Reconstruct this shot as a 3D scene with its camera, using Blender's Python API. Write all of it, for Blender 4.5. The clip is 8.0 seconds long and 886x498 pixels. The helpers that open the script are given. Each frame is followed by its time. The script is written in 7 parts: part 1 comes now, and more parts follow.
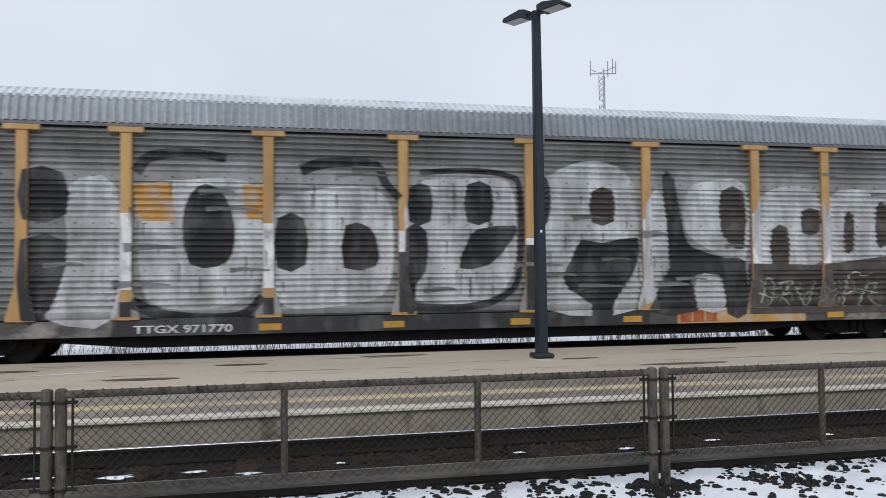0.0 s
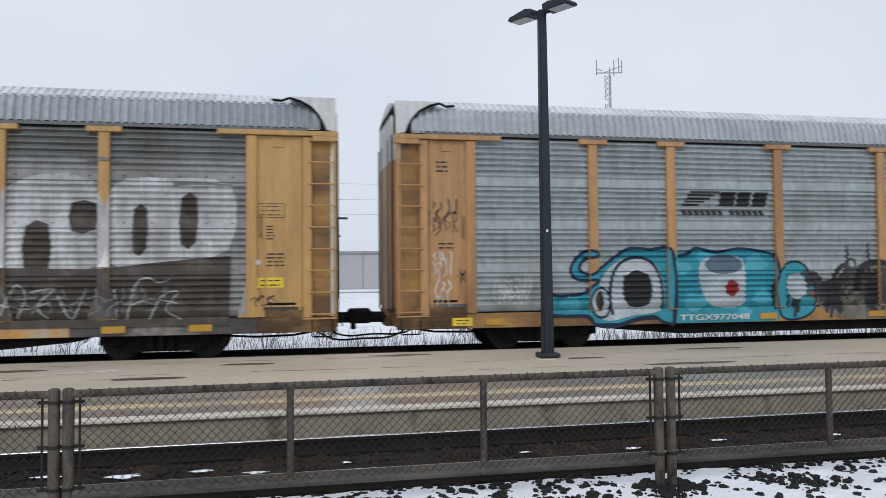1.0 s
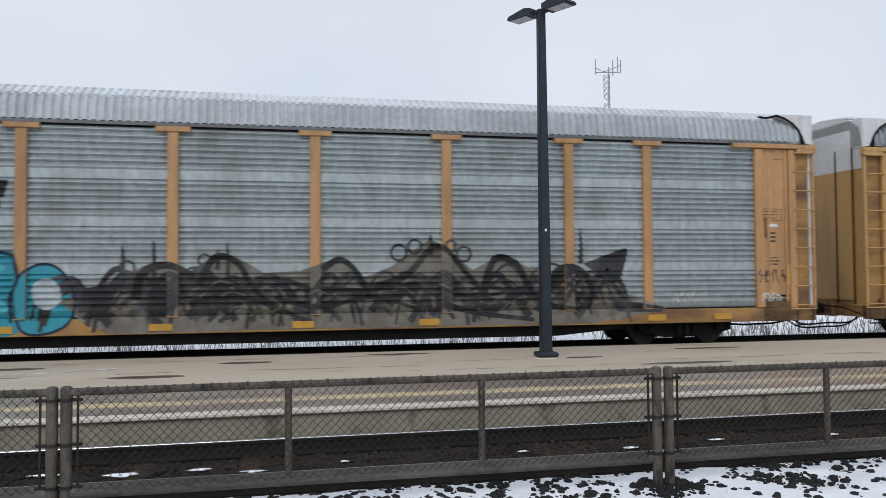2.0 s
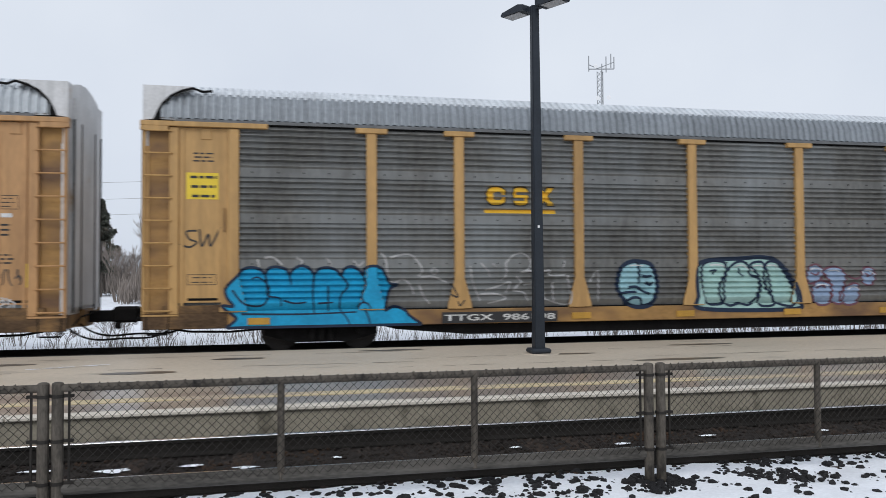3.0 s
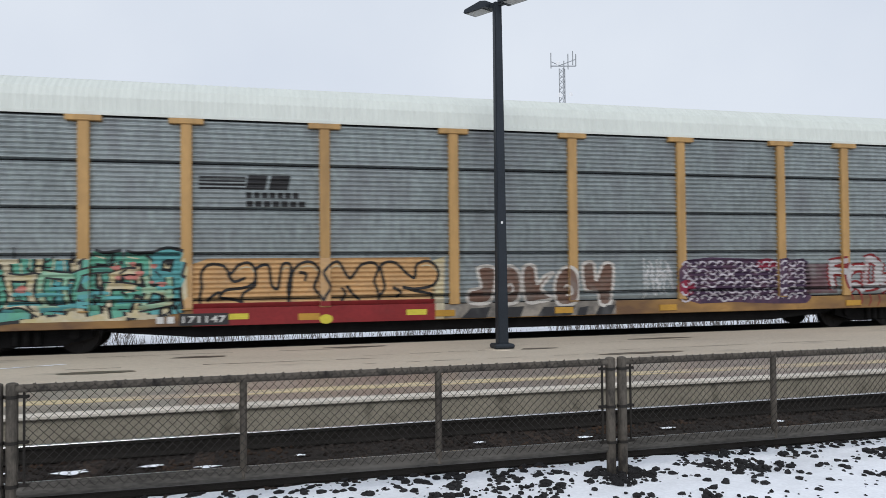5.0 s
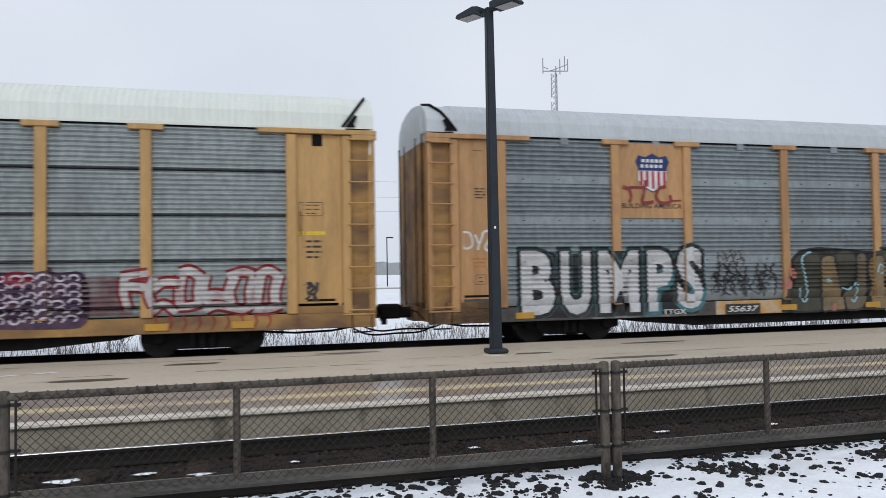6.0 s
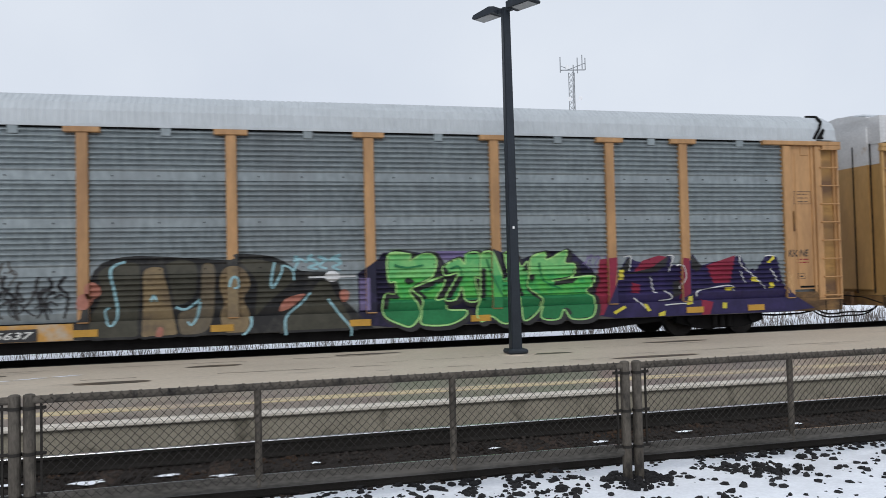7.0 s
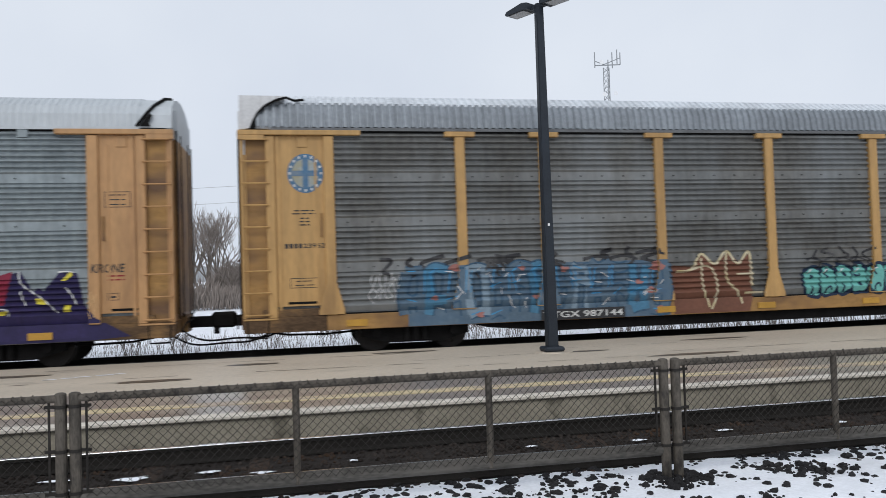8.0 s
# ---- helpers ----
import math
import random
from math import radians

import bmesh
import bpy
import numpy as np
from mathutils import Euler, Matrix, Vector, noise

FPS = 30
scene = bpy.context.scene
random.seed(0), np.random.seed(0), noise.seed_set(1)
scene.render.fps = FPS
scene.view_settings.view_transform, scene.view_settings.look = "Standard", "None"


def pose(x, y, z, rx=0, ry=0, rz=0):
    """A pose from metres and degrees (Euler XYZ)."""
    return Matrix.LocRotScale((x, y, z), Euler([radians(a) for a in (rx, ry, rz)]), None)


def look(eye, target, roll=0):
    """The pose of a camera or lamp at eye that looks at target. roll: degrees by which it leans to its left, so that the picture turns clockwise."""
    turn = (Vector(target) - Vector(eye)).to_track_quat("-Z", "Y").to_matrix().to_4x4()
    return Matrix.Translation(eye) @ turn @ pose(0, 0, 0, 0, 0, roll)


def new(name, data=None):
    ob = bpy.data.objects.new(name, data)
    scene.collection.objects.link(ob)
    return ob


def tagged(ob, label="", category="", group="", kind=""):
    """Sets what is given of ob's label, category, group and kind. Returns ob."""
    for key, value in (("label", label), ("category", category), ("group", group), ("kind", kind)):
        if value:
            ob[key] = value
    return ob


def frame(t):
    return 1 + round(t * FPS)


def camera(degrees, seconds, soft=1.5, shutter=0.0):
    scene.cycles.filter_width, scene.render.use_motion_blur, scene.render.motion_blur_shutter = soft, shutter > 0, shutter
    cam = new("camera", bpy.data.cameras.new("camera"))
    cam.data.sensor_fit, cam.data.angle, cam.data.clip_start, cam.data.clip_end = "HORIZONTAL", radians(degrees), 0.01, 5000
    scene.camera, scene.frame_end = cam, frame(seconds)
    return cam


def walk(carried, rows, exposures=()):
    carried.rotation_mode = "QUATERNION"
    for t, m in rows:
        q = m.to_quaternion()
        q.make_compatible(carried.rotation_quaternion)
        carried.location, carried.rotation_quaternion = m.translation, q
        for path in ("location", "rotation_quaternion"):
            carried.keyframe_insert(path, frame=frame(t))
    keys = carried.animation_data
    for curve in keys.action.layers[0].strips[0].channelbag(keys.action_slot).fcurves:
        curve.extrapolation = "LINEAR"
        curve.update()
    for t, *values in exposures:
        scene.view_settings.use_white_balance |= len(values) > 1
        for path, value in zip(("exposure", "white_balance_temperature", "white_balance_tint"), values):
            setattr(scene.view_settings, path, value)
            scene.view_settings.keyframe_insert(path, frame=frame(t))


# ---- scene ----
EYE = (0.0, 0.0, 1.767)
# seconds, yaw to the right, pitch up, roll
LOOKS = [(0.0, 11.965, 2.020, 0.516), (0.5, 11.728, 1.999, 0.557), (1.0, 11.530, 1.990, 0.526), (1.5, 11.518, 1.979, 0.460),
         (3.0, 12.170, 1.635, 0.291), (3.5, 12.535, 1.448, 0.273), (4.0, 13.185, 1.302, 0.327), (4.5, 14.194, 1.207, 0.334),
         (6.0, 15.370, 1.706, 0.881), (6.5, 14.808, 1.758, 1.101), (7.0, 13.964, 1.782, 1.360), (7.5, 12.680, 1.798, 1.593),
         (8.0, 11.338, 1.709, 1.789)]
cam = camera(60.0, 8.0, soft=0.6, shutter=0.12)
walk(cam, [(t, pose(*EYE, 90 + p, r, -y)) for t, y, p, r in LOOKS], exposures=[(0.0, 0.1, 6300, 10), (8.0, 0.1, 6300, 10)])

# ---- light: an overcast winter sky ----
world = bpy.data.worlds.new("overcast_sky")
scene.world = world
world.use_nodes = True
wn, wl = world.node_tree.nodes, world.node_tree.links
wn.clear()
sky = wn.new("ShaderNodeTexSky")
sky.sky_type, sky.sun_disc = "NISHITA", False
sky.sun_elevation, sky.sun_rotation = radians(38), radians(200)
sky.air_density, sky.dust_density = 1.0, 3.0
grey = wn.new("ShaderNodeHueSaturation")
grey.inputs["Saturation"].default_value = 0.25
cloud = wn.new("ShaderNodeTexNoise")
cloud.inputs["Scale"].default_value, cloud.inputs["Detail"].default_value = 2.2, 5.0
ramp = wn.new("ShaderNodeValToRGB")
ramp.color_ramp.elements[0].position, ramp.color_ramp.elements[0].color = 0.3, (0.82, 0.88, 0.98, 1)
ramp.color_ramp.elements[1].position, ramp.color_ramp.elements[1].color = 0.7, (0.95, 1.0, 1.07, 1)
bright = wn.new("ShaderNodeVectorMath")
bright.operation = "SCALE"
bright.inputs["Scale"].default_value = 8.0
mix = wn.new("ShaderNodeMix")
mix.data_type = "RGBA"
mix.inputs["Factor"].default_value = 0.88
back = wn.new("ShaderNodeBackground")
back.inputs["Strength"].default_value = 0.1
wout = wn.new("ShaderNodeOutputWorld")
wl.new(sky.outputs[0], grey.inputs["Color"])
wl.new(cloud.outputs["Fac"], ramp.inputs[0])
wl.new(ramp.outputs[0], bright.inputs[0])
wl.new(grey.outputs[0], mix.inputs[6])
wl.new(bright.outputs[0], mix.inputs[7])
wl.new(mix.outputs[2], back.inputs[0])
wl.new(back.outputs[0], wout.inputs[0])
sun = new("sun", bpy.data.lights.new("sun", "SUN"))
sun.data.energy, sun.data.angle, sun.data.color = 0.9, radians(25), (1.0, 0.97, 0.93)
sun.matrix_basis = look((-8, -22, 20), (0, 0, 0))


# ---- materials ----
def mat(name, color, rough=0.7, metal=0.0, dark=0.75, scale=3.0, fine=40.0, bump=0.0, bump_scale=60.0, stain=None, stain_at=0.6,
        stain_scale=1.2, stretch=(1, 1, 1), soft_stain=0.12, spec=0.5, streak=0.0, vary=0.0):
    """A surface with a base colour varied at two scales, an optional second colour in patches, and fine relief."""
    m = bpy.data.materials.new(name)
    m.use_nodes = True
    n, l = m.node_tree.nodes, m.node_tree.links
    b = n["Principled BSDF"]
    b.inputs["Roughness"].default_value, b.inputs["Metallic"].default_value = rough, metal
    b.inputs["Specular IOR Level"].default_value = spec
    co = n.new("ShaderNodeTexCoord")
    mp = n.new("ShaderNodeMapping")
    mp.inputs["Scale"].default_value = stretch
    l.new(co.outputs["Object"], mp.inputs[0])
    big, small = n.new("ShaderNodeTexNoise"), n.new("ShaderNodeTexNoise")
    for t, s in ((big, scale), (small, fine)):
        t.inputs["Scale"].default_value, t.inputs["Detail"].default_value = s, 6.0
        l.new(mp.outputs[0], t.inputs["Vector"])
    add = n.new("ShaderNodeMath")
    add.operation = "ADD"
    l.new(big.outputs["Fac"], add.inputs[0])
    l.new(small.outputs["Fac"], add.inputs[1])
    rng = n.new("ShaderNodeMapRange")
    rng.inputs["From Min"].default_value, rng.inputs["From Max"].default_value = 0.75, 1.25
    l.new(add.outputs[0], rng.inputs[0])
    mx = n.new("ShaderNodeMix")
    mx.data_type = "RGBA"
    mx.inputs[6].default_value = (*[c * dark for c in color], 1)
    mx.inputs[7].default_value = (*[min(1, c * (2 - dark) ** 0.5) for c in color], 1)
    l.new(rng.outputs[0], mx.inputs["Factor"])
    out = mx.outputs[2]
    if stain:
        st = n.new("ShaderNodeTexNoise")
        st.inputs["Scale"].default_value, st.inputs["Detail"].default_value = stain_scale, 8.0
        st.inputs["Roughness"].default_value = 0.65
        l.new(mp.outputs[0], st.inputs["Vector"])
        sr = n.new("ShaderNodeMapRange")
        sr.inputs["From Min"].default_value, sr.inputs["From Max"].default_value = stain_at - soft_stain / 2, stain_at + soft_stain / 2
        l.new(st.outputs["Fac"], sr.inputs[0])
        m2 = n.new("ShaderNodeMix")
        m2.data_type = "RGBA"
        m2.inputs[7].default_value = (*stain, 1)
        l.new(out, m2.inputs[6])
        l.new(sr.outputs[0], m2.inputs["Factor"])
        out = m2.outputs[2]
    if streak:
        sm, sn, sq, m3 = n.new("ShaderNodeMapping"), n.new("ShaderNodeTexNoise"), n.new("ShaderNodeMapRange"), n.new("ShaderNodeMix")
        sm.inputs["Scale"].default_value = (7.0, 1.0, 0.35)
        sn.inputs["Scale"].default_value, sn.inputs["Detail"].default_value = 1.0, 7.0
        sq.inputs["From Min"].default_value, sq.inputs["From Max"].default_value = 0.42, 0.68
        sq.inputs["To Max"].default_value = streak
        m3.data_type = "RGBA"
        m3.inputs[7].default_value = (*[c * 0.35 for c in color], 1)
        l.new(co.outputs["Object"], sm.inputs[0])
        l.new(sm.outputs[0], sn.inputs["Vector"])
        l.new(sn.outputs["Fac"], sq.inputs[0])
        l.new(sq.outputs[0], m3.inputs["Factor"])
        l.new(out, m3.inputs[6])
        out = m3.outputs[2]
    if vary:
        oi, vr, vm = n.new("ShaderNodeObjectInfo"), n.new("ShaderNodeMapRange"), n.new("ShaderNodeVectorMath")
        vr.inputs["To Min"].default_value, vr.inputs["To Max"].default_value = 1 - vary, 1 + vary
        vm.operation = "SCALE"
        l.new(oi.outputs["Random"], vr.inputs[0])
        l.new(out, vm.inputs[0])
        l.new(vr.outputs[0], vm.inputs["Scale"])
        out = vm.outputs[0]
    l.new(out, b.inputs["Base Color"])
    if bump:
        bt, bp = n.new("ShaderNodeTexNoise"), n.new("ShaderNodeBump")
        bt.inputs["Scale"].default_value, bt.inputs["Detail"].default_value = bump_scale, 5.0
        bp.inputs["Strength"].default_value, bp.inputs["Distance"].default_value = bump, 0.02
        l.new(co.outputs["Object"], bt.inputs["Vector"])
        l.new(bt.outputs["Fac"], bp.inputs["Height"])
        l.new(bp.outputs[0], b.inputs["Normal"])
    return m


CONCRETE = mat("platform_concrete", (0.54, 0.465, 0.37), 0.55, dark=0.82, scale=0.5, fine=30, bump=0.15, bump_scale=90, stain=(0.24, 0.21, 0.175), stain_at=0.64, stain_scale=0.7, stretch=(0.35, 1, 1), soft_stain=0.1)
WET = mat("wet_asphalt_concrete", (0.29, 0.24, 0.205), 0.28, dark=0.7, scale=0.9, fine=25, stain=(0.40, 0.35, 0.29), stain_at=0.56, stain_scale=1.1, stretch=(0.25, 1, 1))
WALLCON = mat("wall_concrete", (0.31, 0.28, 0.22), 0.85, dark=0.78, scale=1.5, fine=40, bump=0.2, stain=(0.12, 0.108, 0.082), stain_at=0.6, stain_scale=2.2, spec=0.2)
COPING = mat("coping_concrete", (0.62, 0.57, 0.49), 0.7, dark=0.8, scale=2, fine=50, stain=(0.25, 0.22, 0.18), stain_at=0.66, stain_scale=3)
YELLOW = mat("yellow_safety_line", (0.68, 0.56, 0.34), 0.5, dark=0.72, scale=3, fine=60, stain=(0.42, 0.34, 0.26), stain_at=0.54, stain_scale=3, stretch=(0.3, 1, 1))
BALLAST = mat("ballast_bed", (0.03, 0.025, 0.022), 0.9, dark=0.5, scale=8, fine=30, bump=1.0, bump_scale=25, spec=0.1)
STONE = mat("ballast_stone", (0.028, 0.027, 0.028), 0.75, dark=0.35, scale=14, fine=70, bump=0.5, bump_scale=50, spec=0.15)
SNOW = mat("snow", (0.86, 0.88, 0.92), 0.8, dark=0.9, scale=3, fine=30, bump=0.25, bump_scale=18)
TIE = mat("weathered_tie", (0.05, 0.036, 0.028), 0.9, dark=0.6, scale=6, fine=40, bump=0.4, stretch=(8, 1, 1), spec=0.1)
RAILSIDE = mat("rusted_rail", (0.022, 0.02, 0.018), 0.75, dark=0.7, scale=4, fine=50, spec=0.1)
RAILTOP = mat("polished_rail_head", (0.75, 0.75, 0.75), 0.25, 0.9, dark=0.9)
GALV = mat("weathered_galvanised_pipe", (0.098, 0.085, 0.07), 0.7, 0.1, dark=0.65, scale=8, fine=60, stain=(0.03, 0.027, 0.024), stain_at=0.58, stain_scale=6, stretch=(1, 1, 0.4), spec=0.2)
WIRE = mat("fence_wire", (0.024, 0.021, 0.018), 0.6, 0.1, dark=0.8, spec=0.2)
LOWRAIL = mat("sooty_bottom_rail", (0.095, 0.088, 0.078), 0.7, 0.1, dark=0.55, scale=5, fine=50, stain=(0.11, 0.1, 0.088), stain_at=0.62, stain_scale=4, stretch=(0.3, 1, 1), spec=0.2)
LAMP = mat("dark_grey_lamp_paint", (0.027, 0.033, 0.042), 0.5, dark=0.8, scale=2, fine=30, spec=0.2)
LENS = mat("lamp_lens", (0.4, 0.4, 0.4), 0.3)
WHITE = mat("white_paint", (0.8, 0.8, 0.8), 0.6, dark=0.9)
FIELD = mat("snowy_field", (0.82, 0.84, 0.88), 0.85, dark=0.9, scale=0.3, fine=3, stain=(0.3, 0.27, 0.22), stain_at=0.66, stain_scale=0.35)
TWIG = mat("dry_twig", (0.25, 0.215, 0.19), 0.9, dark=0.7, spec=0.1)
BARK = mat("grey_bark", (0.2, 0.172, 0.15), 0.9, dark=0.7, fine=20, spec=0.1)
NEEDLE = mat("dull_evergreen", (0.10, 0.105, 0.085), 0.9, dark=0.6, stain=(0.17, 0.11, 0.08), stain_at=0.6, stain_scale=0.6, spec=0.1)
TOWERM = mat("tower_steel", (0.3, 0.31, 0.32), 0.6, 0.3)
WOODPOLE = mat("utility_pole_wood", (0.16, 0.14, 0.12), 0.9, dark=0.7, spec=0.1)
ROAD = mat("far_asphalt", (0.3, 0.3, 0.3), 0.8, dark=0.85, scale=0.4, fine=4)
FAR = mat("hazy_far_wood", (0.32, 0.33, 0.34), 1.0, dark=0.85, scale=0.15, fine=1.0)
FARB = mat("far_metal_cladding", (0.38, 0.385, 0.39), 0.8, dark=0.95, scale=0.2, fine=2)


# ---- mesh helpers ----
def mesh_object(name, bm, material, smooth=False):
    me = bpy.data.meshes.new(name)
    bm.normal_update()
    bm.to_mesh(me)
    bm.free()
    if smooth:
        for p in me.polygons:
            p.use_smooth = True
    for mm in material if isinstance(material, (list, tuple)) else [material]:
        me.materials.append(mm)
    return new(name, me)


def part(name, bm, material, parent, label="", smooth=False):
    ob = mesh_object(name, bm, material, smooth)
    ob.parent = parent
    return tagged(ob, label)


def box(bm, x0, x1, y0, y1, z0, z1, bevel=0.0, index=0):
    v = [bm.verts.new((x, y, z)) for x in (x0, x1) for y in (y0, y1) for z in (z0, z1)]
    fs = [bm.faces.new([v[i] for i in q]) for q in ((0, 1, 3, 2), (4, 6, 7, 5), (0, 4, 5, 1), (2, 3, 7, 6), (0, 2, 6, 4), (1, 5, 7, 3))]
    for f in fs:
        f.material_index = index
    if bevel:
        bmesh.ops.bevel(bm, geom=list({e for f in fs for e in f.edges}), offset=bevel, segments=1, affect="EDGES")
    return bm


def tube(bm, a, b, r, r2=None, n=8, caps=True):
    a, b = Vector(a), Vector(b)
    r2 = r if r2 is None else r2
    d = (b - a).normalized()
    u = d.orthogonal().normalized()
    w = d.cross(u)
    rings = []
    for c, rr in ((a, r), (b, r2)):
        rings.append([bm.verts.new(c + (u * math.cos(k * math.tau / n) + w * math.sin(k * math.tau / n)) * rr) for k in range(n)])
    for k in range(n):
        bm.faces.new((rings[0][k], rings[0][(k + 1) % n], rings[1][(k + 1) % n], rings[1][k]))
    if caps:
        bm.faces.new(rings[0][::-1])
        bm.faces.new(rings[1])
    return bm


def pipe(bm, pts, r, n=6):
    for a, b in zip(pts, pts[1:]):
        tube(bm, a, b, r, n=n)
    return bm


def sweep(bm, profile, x0, x1, closed=True, index=0):
    """Sweeps a (y, z) profile along x."""
    a = [bm.verts.new((x0, y, z)) for y, z in profile]
    b = [bm.verts.new((x1, y, z)) for y, z in profile]
    m = len(profile)
    for k in range(m if closed else m - 1):
        f = bm.faces.new((a[k], a[(k + 1) % m], b[(k + 1) % m], b[k]))
        f.material_index = index
    if closed:
        bm.faces.new(a[::-1])
        bm.faces.new(b)
    return bm


def empty(name, m=None):
    ob = new(name)
    ob.empty_display_size = 0.3
    if m:
        ob.matrix_basis = m
    return ob


B = bmesh.new
rnd = random.Random(7)

# ---- the ground, tracks and platform ----
PLAT = 0.14          # platform top over the near rails
NEAR_EDGE, FAR_EDGE = 9.5, 16.3
RAIL_UP = 0.06       # the freight track lies a little higher


def setting():
    bm = B()
    box(bm, -2500, 2500, -60, 3500, -1.2, -0.40)
    tagged(mesh_object("ground", bm, FIELD), "snow covered flat ground with dry brown patches", "ground", kind="structure")
    bm = B()
    sweep(bm, [(6.7, -0.395), (6.7, -0.26), (6.98, -0.19), (9.5, -0.19), (9.5, -0.395)], -60, 120)
    tagged(mesh_object("track_bed", bm, BALLAST), "dark ballast bed under the near track", "track bed", kind="structure")
    bm = B()
    sweep(bm, [(16.35, -0.395), (16.35, -0.12), (19.9, -0.12), (20.9, -0.395)], -120, 250)
    tagged(mesh_object("track_bed", bm, BALLAST), "dark ballast bed under the freight track", "track bed", kind="structure")
    pl = empty("platform")
    bm = B()
    box(bm, -60, 120, NEAR_EDGE + 0.06, FAR_EDGE, -0.39, PLAT - 0.05)
    part("platform_wall", bm, WALLCON, pl, "grimy grey-brown concrete side wall")
    bm = B()
    box(bm, -60, 120, 12.15, FAR_EDGE, PLAT - 0.046, PLAT)
    part("deck", bm, CONCRETE, pl, "stained light concrete deck")
    bm = B()
    box(bm, -60, 120, 10.62, 12.14, PLAT - 0.046, PLAT - 0.004)
    part("wet_strip", bm, WET, pl, "wet darker strip along the edge")
    bm = B()
    box(bm, -60, 120, 10.32, 10.61, PLAT - 0.046, PLAT)
    part("tactile_line", bm, YELLOW, pl, "worn yellow safety line")
    bm = B()
    box(bm, -60, 120, 9.71, 10.31, PLAT - 0.046, PLAT - 0.008)
    part("gutter_strip", bm, WET, pl, "wet strip between coping and line")
    x, k = -30.0, 0
    while x < 48:
        bm = B()
        box(bm, x + 0.006, x + 2.994, NEAR_EDGE, 9.70, PLAT - 0.05, PLAT + 0.002 * (k % 3), bevel=0.012)
        part("coping_slab", bm, COPING, pl)
        x, k = x + 3.0, k + 1
    tagged(pl, "stained light concrete station platform with a yellow safety line", "platform", kind="structure")
    # joints, cracks and old puddles on the deck
    joint = mat("deck_joint", (0.19, 0.155, 0.125), 0.8, dark=0.6)
    damp = mat("damp_brown_stain", (0.13, 0.105, 0.08), 0.35, dark=0.6, scale=2.0, fine=20)
    for j, (x0, y0, x1, y1) in enumerate([(-6.5, 13.55, -1.9, 13.72), (-1.6, 13.72, 2.4, 13.65), (2.2, 14.1, 4.6, 14.2), (4.5, 14.9, 9.5, 14.8), (-4.5, 15.5, 2.5, 15.45), (7, 13.4, 15, 13.5), (2.0, 12.9, 6, 12.95)]):
        bm = B()
        n = 16
        prev = None
        for k in range(n + 1):
            u = k / n
            x, y = x0 + (x1 - x0) * u, y0 + (y1 - y0) * u + 0.05 * noise.noise((x0 + 7 * u, y0, 1.0))
            w = 0.006 + 0.03 * abs(noise.noise((x0 + 5 * u, y0, 5.0)))
            cur = (bm.verts.new((x, y - w, PLAT + 0.004)), bm.verts.new((x, y + w, PLAT + 0.004)))
            if prev and noise.noise((x0 + 9 * u, y0, 3.0)) > -0.08:
                bm.faces.new((prev[0], cur[0], cur[1], prev[1]))
            prev = cur
        part("crack", bm, joint, pl, "dark crack in the deck")
    for j, (x, y, rx, ry) in enumerate([(-0.7, 14.9, 0.5, 0.14), (2.3, 15.7, 0.7, 0.12), (-2.2, 13.2, 0.6, 0.16), (5.6, 14.15, 0.5, 0.1), (9.0, 15.2, 0.8, 0.12), (7.2, 12.8, 0.9, 0.14), (-5, 14.9, 0.8, 0.16)]):
        bm = B()
        bm.faces.new([bm.verts.new((x + rx * (1 + 0.3 * noise.noise((k * 0.7, j, 2.0))) * math.cos(k * math.tau / 22),
                                    y + ry * (1 + 0.5 * noise.noise((k * 0.7, j, 9.0))) * math.sin(k * math.tau / 22), PLAT + 0.005)) for k in range(22)])
        part("damp_stain", bm, damp, pl, "damp stain on the deck")
    bm = B()
    for j in range(5):
        cx, cy = -4.0 + 0.25 * j + rnd.uniform(-0.1, 0.1), 14.15 + 0.09 * j
        bm.faces.new([bm.verts.new((cx + 0.16 * math.cos(k * math.tau / 9) * rnd.uniform(0.6, 1.2), cy + 0.05 * math.sin(k * math.tau / 9) * rnd.uniform(0.6, 1.2), PLAT + 0.006)) for k in range(9)])
    part("snow_remnant", bm, SNOW, pl, "thin remnant of snow")


def rail(y, up, label):
    ob = empty("rail", pose(0, y, up))
    bm = B()
    sweep(bm, [(-0.07, -0.175), (-0.07, -0.16), (-0.012, -0.14), (-0.01, -0.045), (-0.036, -0.035), (-0.036, -0.006), (0.036, -0.006),
               (0.036, -0.035), (0.01, -0.045), (0.012, -0.14), (0.07, -0.16), (0.07, -0.175)], -60, 150)
    part("rail_body", bm, RAILSIDE, ob)
    bm = B()
    sweep(bm, [(-0.034, -0.006), (-0.03, 0.0), (0.03, 0.0), (0.034, -0.006)], -60, 150)
    part("rail_head", bm, RAILTOP if up == 0 else RAILSIDE, ob, "polished running surface of the rail")
    return tagged(ob, label, "rail", kind="structure")


setting()
rail(7.12, 0, "rusty steel rail with a dull polished head on dark ballast")
rail(8.62, 0, "rusty steel rail with a bright polished head beside the platform")
rail(17.25, RAIL_UP, "dark rusty steel rail under the freight train")
rail(18.755, RAIL_UP, "dark rusty steel rail under the freight train")


